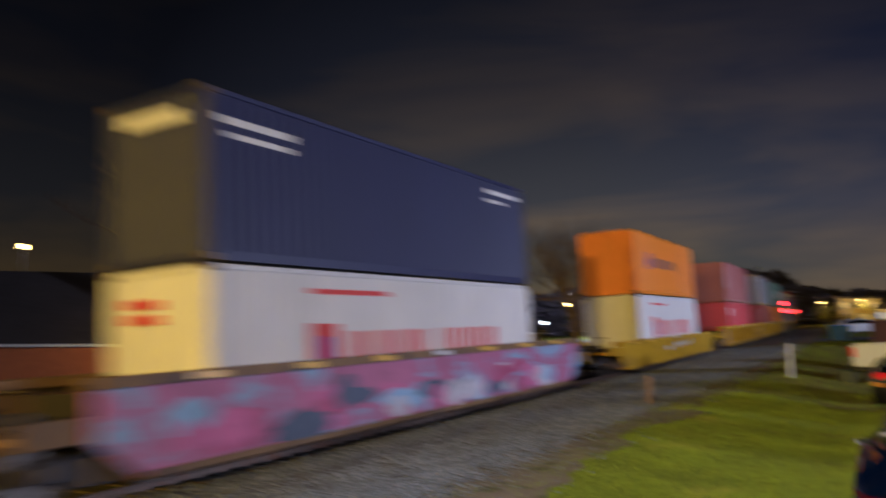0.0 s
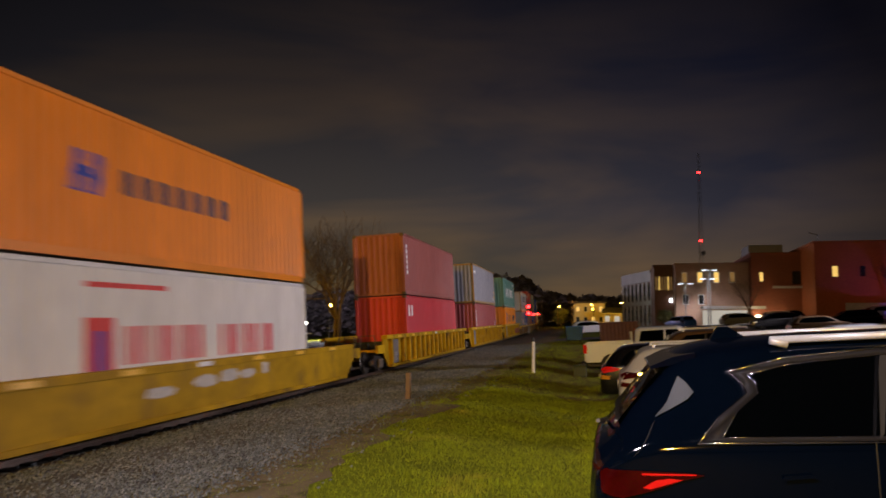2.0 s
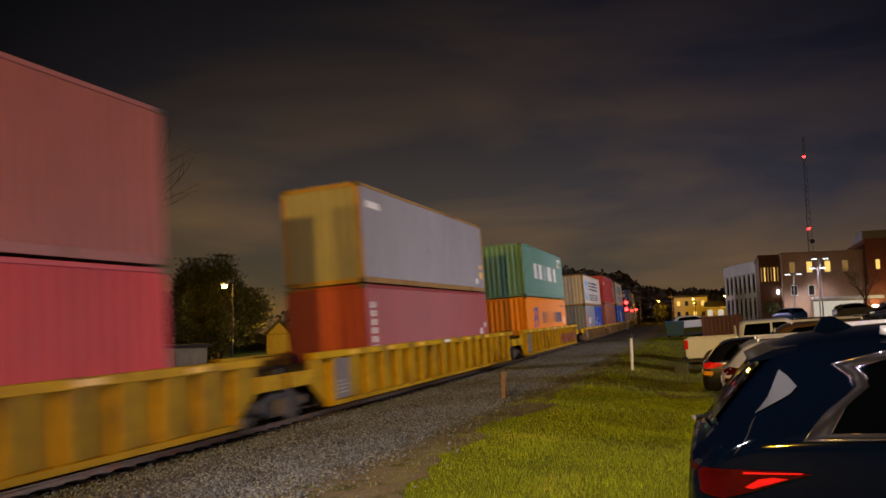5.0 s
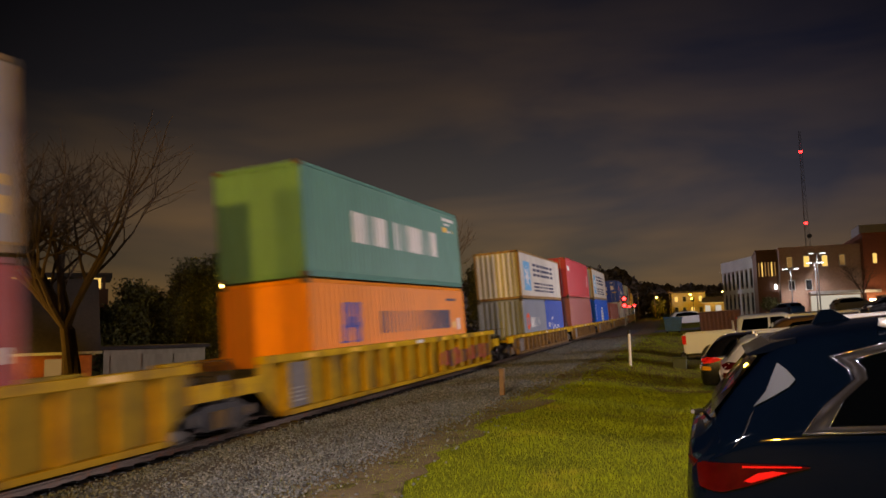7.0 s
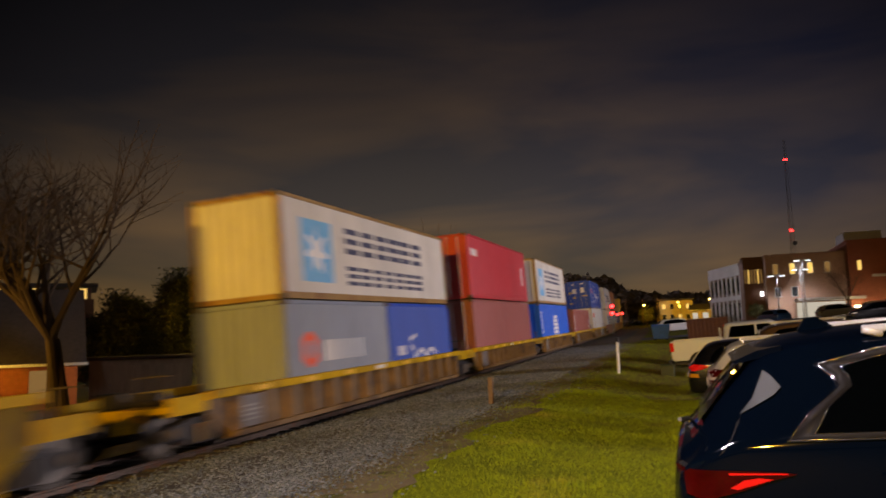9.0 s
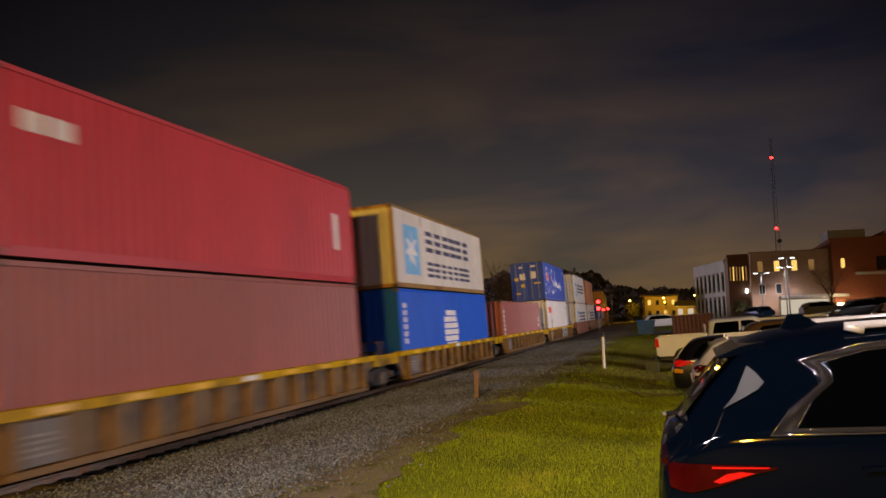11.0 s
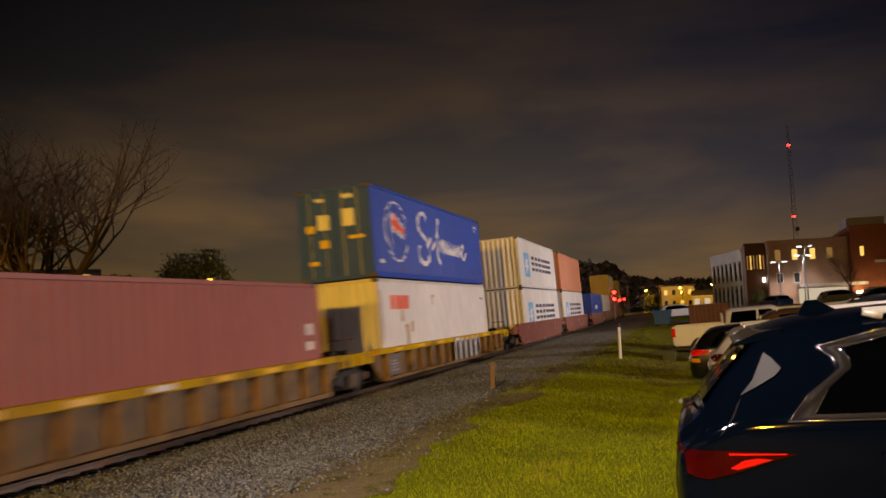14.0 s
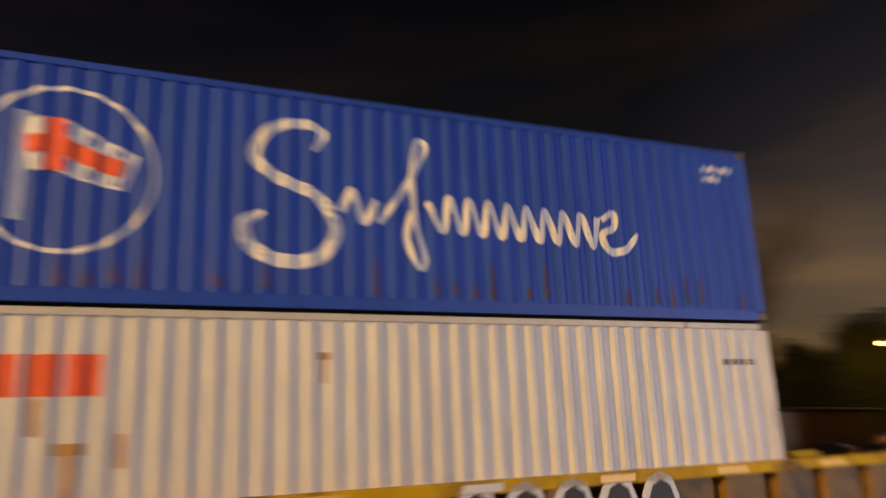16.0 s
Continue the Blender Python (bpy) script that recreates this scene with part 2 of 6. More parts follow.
def tube(bm, a, b, r0, r1=None, sides=10):
    """A tapered tube from a to b, closed at the ends."""
    a, b = Vector(a), Vector(b)
    r1 = r0 if r1 is None else r1
    turn = (b - a).to_track_quat("Z", "Y").to_matrix()
    rings = []
    for p, r in ((a, r0), (b, r1)):
        rings.append([bm.verts.new(p + turn @ Vector((r * math.cos(t), r * math.sin(t), 0))) for t in [2 * math.pi * i / sides for i in range(sides)]])
    for i in range(sides):
        j = (i + 1) % sides
        bm.faces.new((rings[0][i], rings[0][j], rings[1][j], rings[1][i]))
    bm.faces.new(rings[0][::-1])
    bm.faces.new(rings[1])
    return bm


def upright(at):
    """Sets a place that is given along the slope onto it, standing plumb."""
    return Matrix.Translation(TILT @ at.translation - at.translation) @ at


def thing(name, label, category, group="", at=None, kind="", lies=False):
    """A thing with parts: it stands plumb, or lies on the slope."""
    ob = new(name)
    ob.empty_display_size = 0.2
    tagged(ob, label, category, group, kind)
    if at is not None:
        ob.matrix_basis = TILT @ at if lies else upright(at)
    return ob


def on_track(s, z=0.0, side=0.0):
    """The pose on the track's centre line at s metres along it, facing along it."""
    u = max(0.0, s - BEND_FROM)
    turn = BEND * u
    x = TRACK_X - (1 - math.cos(turn)) / BEND
    y = min(s, BEND_FROM) + math.sin(turn) / BEND
    return TILT @ pose(x + side * math.cos(turn), y + side * math.sin(turn), z, 0, 0, math.degrees(turn))


# ---------------------------------------------------------------- ground and track
def ground_material():
    m = material("mown_grass_ground", (0.165, 0.187, 0.010), 0.95, 0, 0.30, 9.0, 0.5, second=(0.150, 0.115, 0.030), second_from=0.58, second_to=0.74,
                 second_scale=0.55, bump=0.5, bump_scale=25, spec=0.1)
    return m


DIRT = material("bare_dirt", (0.20, 0.155, 0.095), 0.95, 0, 0.3, 14, 1.1, second=(0.09, 0.085, 0.03), second_from=0.56, second_to=0.66, second_scale=1.6,
                bump=0.6, bump_scale=30, spec=0.1)
BALLAST = material("ballast_bed", (0.12, 0.112, 0.10), 0.95, 0, 0.4, 30, 2.0, bump=0.9, bump_scale=28, spec=0.2)
STONE = material("ballast_stone", (0.155, 0.168, 0.172), 0.85, 0, 0.3, 12, 1.5, island=0.5, spec=0.3)
GRASS = material("grass_blades", (0.215, 0.27, 0.008), 0.8, 0, 0.3, 4, 0.6, second=(0.34, 0.31, 0.03), second_from=0.58, second_to=0.78, second_scale=0.9,
                 island=0.45, spec=0.2)
DRY_GRASS = material("dry_grass_turf", (0.105, 0.072, 0.018), 0.95, 0, 0.35, 8, 0.6, second=(0.075, 0.075, 0.010), second_from=0.5, second_to=0.66, second_scale=0.7, bump=0.5,
                     bump_scale=25, spec=0.1)
ASPHALT = material("asphalt", (0.05, 0.049, 0.048), 0.8, 0, 0.3, 30, 0.6, second=(0.075, 0.072, 0.07), second_scale=0.8, bump=0.4, bump_scale=60)
TIE_WOOD = material("creosoted_tie", (0.055, 0.042, 0.032), 0.9, 0, 0.4, 8, 1, (1, 8, 1), bump=0.3)


def smooth(a, b, v):
    f = max(0.0, min(1.0, (v - a) / (b - a)))
    return f * f * (3 - 2 * f)


def lot_dip(x, y):
    """The car park lies half a metre lower than the grass beside the track."""
    return -0.5 * smooth(7.5, 16.0, y) * (1 - smooth(48, 85, y)) * smooth(-4.2, -0.6, x)


def rise(x, y):
    """The height of the slope, levelling out far off."""
    across = x * math.cos(SLOPE_YAW) + y * math.sin(SLOPE_YAW)
    if abs(across) > 80:
        across = math.copysign(80 + 40 * math.tanh((abs(across) - 80) / 40), across)
    return across * math.tan(SLOPE)


def build_ground():
    verts, faces = [], []
    outer = [70 * 1.22 ** i for i in range(21)]
    grid = [-v for v in outer[::-1]] + [-60 + 0.75 * i for i in range(161)] + outer
    for x in grid:
        for y in grid:
            far = math.hypot(x, y)
            verts.append((x, y, rise(x, y) + lot_dip(x, y) + (0.006 * noise.noise((x * 0.6, y * 0.6, 0)) if far < 60 else -0.02)))
    w = len(grid)
    for i in range(w - 1):
        for j in range(w - 1):
            faces.append((i * w + j, (i + 1) * w + j, (i + 1) * w + j + 1, i * w + j + 1))
    tagged(piece("ground", mesh_of("ground", verts, faces, ground_material(), True)), "mown grass beside the railway at night", "ground", kind="structure")

    # ballast bed and dirt verge, swept along the track
    def strip(name, mat, profile, s0, s1, step, label, rough=0.0):
        verts, faces, k = [], [], len(profile)
        count = int((s1 - s0) / step)
        for i in range(count + 1):
            m = on_track(s0 + i * step)
            for j, (x, z) in enumerate(profile):
                jog = rough * noise.noise((i * step * 0.35, j * 3.1, 7)) + 0.5 * rough * noise.noise((i * step * 1.3, j * 5.1, 3)) if rough and j == 0 else 0
                verts.append(m @ Vector((x + jog, 0, z)))
        for i in range(count):
            for j in range(k - 1):
                faces.append((i * k + j, i * k + j + 1, (i + 1) * k + j + 1, (i + 1) * k + j))
        return tagged(piece(name, mesh_of(name, verts, faces, mat, True)), label, name.split("_")[0], kind="structure")

    strip("dirt_verge", DIRT, [(6.1, 0.018), (5.6, 0.026), (4.4, 0.030), (3.6, 0.028)], -30, 150, 0.5, "bare trodden dirt between ballast and grass", 0.75)
    strip("ballast_bed", BALLAST, [(4.75, 0.022), (4.0, 0.05), (2.4, 0.075), (1.7, 0.045), (-1.7, 0.045), (-2.4, 0.06), (-4.6, 0.0)], -40, 420, 1.0,
          "grey crushed stone railway ballast", 0.5)

    # worn, dry turf farther along the verge, with a ragged near edge
    verts, faces, w, h = [], [], 21, 41
    for i in range(h):
        for j in range(w):
            x = -9.0 + 0.5 * j - BEND / 2 * (24 + i) ** 2 * (1 - j / (w - 1))
            y = 22.5 + i + (2.2 * noise.noise((j * 0.7, 3.0, i)) if i == 0 else 0)
            verts.append((x, y, rise(x, y) + lot_dip(x, y) + 0.012))
    for i in range(h - 1):
        for j in range(w - 1):
            faces.append((i * w + j, i * w + j + 1, (i + 1) * w + j + 1, (i + 1) * w + j))
    tagged(piece("ground_dry_turf", mesh_of("ground_dry_turf", verts, faces, DRY_GRASS, True)), "worn dry brown turf beside the far track", "ground", kind="structure")

    track = tagged(thing("railway_track", "single railway track on ballast", "track", kind="structure"), kind="structure")
    outline = [(-0.07, 0.0), (0.07, 0.0), (0.07, 0.012), (0.012, 0.03), (0.012, 0.125), (0.036, 0.14), (0.036, 0.165), (0.028, 0.172), (-0.028, 0.172),
               (-0.036, 0.165), (-0.036, 0.14), (-0.012, 0.125), (-0.012, 0.03), (-0.07, 0.012)]
    for side in (-0.755, 0.755):
        verts, faces, k = [], [], len(outline)
        stations = [-40 + 2.5 * i for i in range(185)]
        for s in stations:
            m = on_track(s, RAIL_Z - 0.172, side)
            verts += [m @ Vector((x, 0, z)) for x, z in outline]
        for i in range(len(stations) - 1):
            for j in range(k):
                faces.append((i * k + j, i * k + (j + 1) % k, (i + 1) * k + (j + 1) % k, (i + 1) * k + j))
        piece("rail", mesh_of("rail", verts, faces, RAIL_STEEL), track)
    bm = bmesh.new()
    box(bm, -1.3, -0.115, -0.10, 1.3, 0.115, 0.075, 0.012)
    tie = bpy.data.meshes.new("tie")
    bm.to_mesh(tie)
    bm.free()
    tie.materials.append(TIE_WOOD)
    for i in range(150):
        piece("tie", tie, track, on_track(-10 + 0.5 * i, 0.0))


def scatter(count, spots, make, name, mat, label, category):
    """Many tiny alike pieces joined into one mesh; spots gives x, y, z, scale arrays, make gives one piece's vertices and faces."""
    base, faces = make
    base, faces = np.array(base, float), np.array(faces)
    x, y, z, scale, height = spots
    z = z + np.array([rise(a, b) for a, b in zip(x, y)])
    turn = np.random.uniform(0, 2 * math.pi, count)
    c, s = np.cos(turn), np.sin(turn)
    wob = np.random.uniform(0.7, 1.3, (count, len(base), 3))
    p = base[None] * wob * scale[:, None, None]
    p[:, :, 2] *= height[:, None]
    px = p[:, :, 0] * c[:, None] - p[:, :, 1] * s[:, None] + x[:, None]
    py = p[:, :, 0] * s[:, None] + p[:, :, 1] * c[:, None] + y[:, None]
    verts = np.stack([px, py, p[:, :, 2] + z[:, None]], -1).reshape(-1, 3)
    allf = (faces[None] + (np.arange(count) * len(base))[:, None, None]).reshape(-1, faces.shape[1])
    me = bpy.data.meshes.new(name)
    me.vertices.add(len(verts))
    me.vertices.foreach_set("co", verts.ravel())
    k = faces.shape[1]
    me.loops.add(allf.size)
    me.loops.foreach_set("vertex_index", allf.ravel().astype(np.int32))
    me.polygons.add(len(allf))
    me.polygons.foreach_set("loop_start", np.arange(0, allf.size, k, dtype=np.int32))
    me.update(calc_edges=True)
    me.materials.append(mat)
    return tagged(piece(name, me), label, category, kind="stuff")


def build_loose_ground():
    stone = ([(1, 0, 0.1), (0.2, 0.9, 0), (-0.9, 0.3, 0.15), (-0.3, -0.8, 0), (0.1, 0.1, 0.75), (0.05, 0, -0.6)],
             [(0, 1, 4), (1, 2, 4), (2, 3, 4), (3, 0, 4), (1, 0, 5), (2, 1, 5), (3, 2, 5), (0, 3, 5)])
    n = 95000
    y = 3.0 + 57.0 * np.random.uniform(0, 1, n) ** 2.0
    x = np.random.uniform(-8.75, -5.1, n) + np.random.normal(0, 0.25, n)
    stray = np.random.uniform(0, 1, n) < 0.05
    x = np.where(stray, x + np.random.uniform(0, 1.5, n), x) - BEND / 2 * (y + 8.1) ** 2
    scale = np.random.uniform(0.012, 0.027, n) * (1 + y / 50)
    scatter(n, (x, y, 0.05 + np.random.uniform(-0.01, 0.03, n) - 0.02 * stray, scale, np.ones(n)), stone, "ballast_stones", STONE,
            "loose crushed grey and tan ballast stones", "gravel")
    blade = ([(-0.10, 0, 0), (0.10, 0, 0), (0.12, 0.4, 1.0)], [(0, 1, 2)])
    n = 300000
    y = 2.5 + 60.0 * np.random.uniform(0, 1, n) ** 1.8
    edge = -4.25 + 0.5 * np.sin(y * 0.7) + 0.3 * np.sin(y * 2.1 + 1) - 0.012 * y
    x = edge + (1.2 - edge) * np.random.uniform(0, 1, n) ** 0.9 + np.random.normal(0, 0.25, n)
    # tufts thin out over the dirt beside the ballast
    stray = np.random.uniform(0, 1, n) < 0.16
    x = np.where(stray, edge - np.abs(np.random.normal(0, 0.7, n)), x) - BEND / 2 * (y + 8.1) ** 2
    clump = np.array([noise.noise((a * 0.8, b * 0.8, 5)) for a, b in zip(x, y)])
    # mown turf gives way to dry ground along the verge
    thin = np.random.uniform(0, 1, n) < np.interp(y, [19, 32], [1.0, 0.22])
    keep = thin & ((x < -2.3) | (y > 5.2)) & ((x < 0.6) | (y > 24)) & (x < 0.7)
    x, y, clump = x[keep], y[keep], clump[keep]
    n = len(x)
    tall = np.random.uniform(0.018, 0.042, n) * (1 + np.maximum(clump, 0)) * (1 + y / 50)
    scatter(n, (x, y, np.array([lot_dip(a, b) for a, b in zip(x, y)]), tall, np.ones(n)), blade, "grass", GRASS, "short mown yellow-green grass", "grass")


# ---------------------------------------------------------------- shipping containers
PITCH, FLUTE = 0.277, 0.036
MOVERS, WHEELS = [], []


def flute_breaks(u0, u1):
    """Where the corrugated wall bends between u0 and u1."""
    cuts = []
    k = math.floor(u0 / PITCH) - 1
    while k * PITCH < u1:
        for d in (0.0, 0.070, 0.1385, 0.2085):
            if u0 < k * PITCH + d < u1:
                cuts.append(k * PITCH + d)
        k += 1
    return cuts


def flute(u):
    """How far the corrugated wall lies behind its outer face at u."""
    d = u % PITCH
    if d < 0.070:
        return 0.0
    if d < 0.1385:
        return FLUTE * (d - 0.070) / 0.0685
    if d < 0.2085:
        return FLUTE
    return FLUTE * (PITCH - d) / (PITCH - 0.2085)


def corrugated(name, length, z0, z1, mat):
    """A corrugated sheet along +y in the plane x = 0, its outer face to +x."""
    cuts = [0.0] + flute_breaks(0.0, length) + [length]
    verts = [(-flute(u), u, z) for u in cuts for z in (z0, z1)] + [(-flute(u) - 0.003, u, z) for u in cuts for z in (z0, z1)]
    n = len(cuts)
    faces = [(2 * i, 2 * i + 2, 2 * i + 3, 2 * i + 1) for i in range(n - 1)]
    faces += [tuple(v + 2 * n for v in f[::-1]) for f in faces[:]]
    return mesh_of(name, verts, faces, mat)


class Sheet:
    """Shapes painted on a corrugated side: each follows the wall's flutes, a few millimetres proud of it."""

    def __init__(self, length, skip=0.08, lift=0.0):
        self.length, self.skip, self.lift, self.verts, self.faces, self.starts = length, skip, lift, [], [], []

    def at(self, u, z):
        self.verts.append((0.004 - flute(u - self.skip), u - self.length / 2, z + self.lift))
        return len(self.verts) - 1

    def rect(self, u0, u1, z0, z1, lean=0.0):
        self.starts.append(len(self.faces))
        cuts = [u0] + flute_breaks(u0 - self.skip, u1 - self.skip) + [u1]
        cuts = [u0] + [c + self.skip for c in cuts[1:-1]] + [u1]
        rows = 2 if not lean else 6
        grid = [[self.at(u + lean * k / (rows - 1), z0 + (z1 - z0) * k / (rows - 1)) for k in range(rows)] for u in cuts]
        for a, b in zip(grid, grid[1:]):
            for k in range(rows - 1):
                self.faces.append((a[k], b[k], b[k + 1], a[k + 1]))

    def ribbon(self, points, width):
        """A painted stroke of varying width along a path of (u, z)."""
        self.starts.append(len(self.faces))
        ps, widths, n = [], [], len(points)
        for i in range((n - 1) * 12 + 1):
            f = i / 12
            k = min(int(f), n - 2)
            f -= k
            p0, p1, p2, p3 = (Vector(points[max(0, min(n - 1, k + d))][:2]) for d in (-1, 0, 1, 2))
            ps.append(0.5 * (2 * p1 + (p2 - p0) * f + (2 * p0 - 5 * p1 + 4 * p2 - p3) * f * f + (3 * p1 - p0 - 3 * p2 + p3) * f ** 3))
            widths.append(width[min(k, len(width) - 1)] * (1 - f) + width[min(k + 1, len(width) - 1)] * f if isinstance(width, (list, tuple)) else width)
        last = None
        for i, (p, w) in enumerate(zip(ps, widths)):
            d = (ps[min(i + 1, len(ps) - 1)] - ps[max(i - 1, 0)]).normalized()
            side = Vector((-d.y, d.x)) * w / 2
            row = [self.at(*(p + side * k)) for k in (-1, -0.33, 0.33, 1)]
            if last:
                for k in range(3):
                    self.faces.append((last[k], row[k], row[k + 1], last[k + 1]))
            last = row

    def ring(self, u, z, r, width, squash=1.0):
        self.ribbon([(u + r * squash * math.cos(t), z + r * math.sin(t)) for t in [2 * math.pi * i / 20 for i in range(21)]], width)

    def disc(self, u, z, r):
        steps = 24
        for i in range(steps):
            a, b = u - r + 2 * r * i / steps, u - r + 2 * r * (i + 1) / steps
            ha, hb = (math.sqrt(max(0.0, r * r - (q - u) ** 2)) for q in (a, b))
            self.faces.append((self.at(a, z - ha), self.at(b, z - hb), self.at(b, z + hb), self.at(a, z + ha)))

    def bars(self, u, z, w, h, count, gap, style="slit", lean=0.0):
        """A line of writing that is drawn as plain bars of its size."""
        for i in range(count):
            a = u + i * (w + gap)
            if style == "solid":
                self.rect(a, a + w, z, z + h, lean)
            elif style == "post":
                self.rect(a, a + w * 0.34, z, z + h, lean)
                self.rect(a + w * 0.62, a + w, z, z + h, lean)
            else:
                for k in (0.0, 0.39, 0.78):
                    self.rect(a, a + w, z + h * k, z + h * (k + 0.22))

    def put(self, name, mat, parent, label="", joined=False):
        """Hangs the shapes on the wall, each as a part of its own unless they make one mark."""
        cuts = [0, len(self.faces)] if joined or not self.starts else self.starts + [len(self.faces)]
        for a, b in zip(cuts, cuts[1:]):
            used = sorted({v for f in self.faces[a:b] for v in f})
            at = {v: i for i, v in enumerate(used)}
            piece(name, mesh_of(name, [self.verts[v] for v in used], [[at[v] for v in f] for f in self.faces[a:b]], mat), parent, pose(1.207, 0, 0), label)


def lettered_column(sheet, u, z_top, count=6, w=0.22, h=0.17, step=0.24):
    """Marks that stand one above the other beside a container's end."""
    for i in range(count):
        sheet.rect(u, u + w, z_top - i * step - h, z_top - i * step)


CASTING_MESH = {}


def container(name, label, length, height, paint, end="front", frame_paint=None, detailed=True):
    """A steel shipping container: origin at the middle of its floor, its near side towards +x."""
    frame_paint = frame_paint or paint
    ob = thing(name, label, "shipping container", "containers on the train")
    h, half = height, length / 2
    wall = corrugated("side_wall", length - 0.16, 0.16, h - 0.09, paint)
    piece("side_wall", wall, ob, pose(1.207, -half + 0.08, 0))
    piece("side_wall", wall, ob, Matrix.Translation((-1.207, half - 0.08, 0)) @ pose(0, 0, 0, 0, 0, 180))
    for side in (-1, 1):
        a, b = sorted((side * 1.14, side * 1.219))
        part("top_rail", boxes((a + 0.02, -half + 0.17, h - 0.10, b, half - 0.17, h - 0.012), bevel=0.008), frame_paint, ob)
        part("bottom_rail", boxes((a, -half + 0.17, 0.0, b, half - 0.17, 0.15), (a + 0.01, -half + 0.17, 0.15, b - 0.03, half - 0.17, 0.165)), frame_paint, ob)
        for y in (-half, half - 0.13):
            part("corner_post", boxes((a - 0.05 * (side > 0), y + 0.004, 0.118, b + 0.05 * (side < 0), y + 0.126, h - 0.118), bevel=0.012), frame_paint, ob)
    part("roof", boxes((-1.15, -half + 0.12, h - 0.04, 1.15, half - 0.12, h - 0.018)), paint, ob)
    part("floor", boxes((-1.14, -half + 0.13, 0.0, 1.14, half - 0.13, 0.14)), STEEL_DARK, ob)
    if detailed:
        if "m" not in CASTING_MESH:
            bm = bmesh.new()
            box(bm, -0.09, -0.09, 0, 0.09, 0.09, 0.118, 0.012)
            CASTING_MESH["m"] = bpy.data.meshes.new("corner_casting")
            bm.to_mesh(CASTING_MESH["m"])
            bm.free()
            CASTING_MESH["m"].materials.append(CASTING)
        for x in (-1.131, 1.131):
            for y in (-half + 0.088, half - 0.088):
                for z in (0.0, h - 0.118):
                    piece("corner_casting", CASTING_MESH["m"], ob, pose(x, y, z))
    # both ends: corrugated head, or a pair of doors with lock rods
    for y, kind in ((-half, end), (half, "front" if end == "door" else "door")):
        face = -1 if y < 0 else 1
        turn = Matrix.Translation((0, y, 0)) @ pose(0, 0, 0, 0, 0, 0 if face < 0 else 180)
        if kind == "front":
            sheet = corrugated("head_wall", 2.20, 0.12, h - 0.10, paint)
            piece("head_wall", sheet, ob, turn @ Matrix.Translation((-1.10, 0.045, 0)) @ pose(0, 0, 0, 0, 0, -90))
        else:
            for x0 in (-1.10, 0.01):
                door = part("door", boxes((x0, 0.03, 0.12, x0 + 1.09, 0.08, h - 0.12), (x0 + 0.05, 0.015, 0.20, x0 + 1.04, 0.03, h * 0.30),
                                          (x0 + 0.05, 0.015, h * 0.34, x0 + 1.04, 0.03, h * 0.62), (x0 + 0.05, 0.015, h * 0.66, x0 + 1.04, 0.03, h - 0.2)), paint, ob, at=turn)
                if detailed:
                    for x in (x0 + 0.28, x0 + 0.78):
                        part("lock_rod", tube(bmesh.new(), (x, -0.005, 0.1), (x, -0.005, h - 0.1), 0.02, sides=6), ZINC, door)
        part("end_header", boxes((-1.1, 0.01, h - 0.11, 1.1, 0.10, h - 0.01)), frame_paint, ob, at=turn)
        part("end_sill", boxes((-1.1, 0.01, 0.0, 1.1, 0.10, 0.12)), frame_paint, ob, at=turn)
    return ob


def ride(ob, s, z):
    """Lets a thing ride along the track: s is the place of its origin at the start."""
    MOVERS.append((ob, s, z))
    return ob


# ---------------------------------------------------------------- railcars
def wheelset_mesh():
    bm = bmesh.new()
    tube(bm, (-0.95, 0, 0), (0.95, 0, 0), 0.08, sides=10)
    for side in (-1, 1):
        rings, n = [], 28
        for x, r in ((0.69, 0.20), (0.69, 0.44), (0.72, 0.445), (0.74, 0.42), (0.83, 0.415), (0.83, 0.36), (0.79, 0.34), (0.78, 0.17), (0.86, 0.13), (0.86, 0.02)):
            rings.append([bm.verts.new((side * x, r * math.cos(2 * math.pi * i / n), r * math.sin(2 * math.pi * i / n))) for i in range(n)])
        for a, b in zip(rings, rings[1:]):
            for i in range(n):
                bm.faces.new((a[i], a[(i + 1) % n], b[(i + 1) % n], b[i]))
        # rolled heat numbers and a chalk mark, so that the wheel's turn shows
        box(bm, side * 0.783, -0.03, 0.20, side * 0.80, 0.03, 0.32)
    bmesh.ops.recalc_face_normals(bm, faces=bm.faces)
    me = bpy.data.meshes.new("wheelset")
    bm.to_mesh(me)
    bm.free()
    me.materials.append(WHEEL_STEEL)
    return me


WHEELSET = wheelset_mesh()


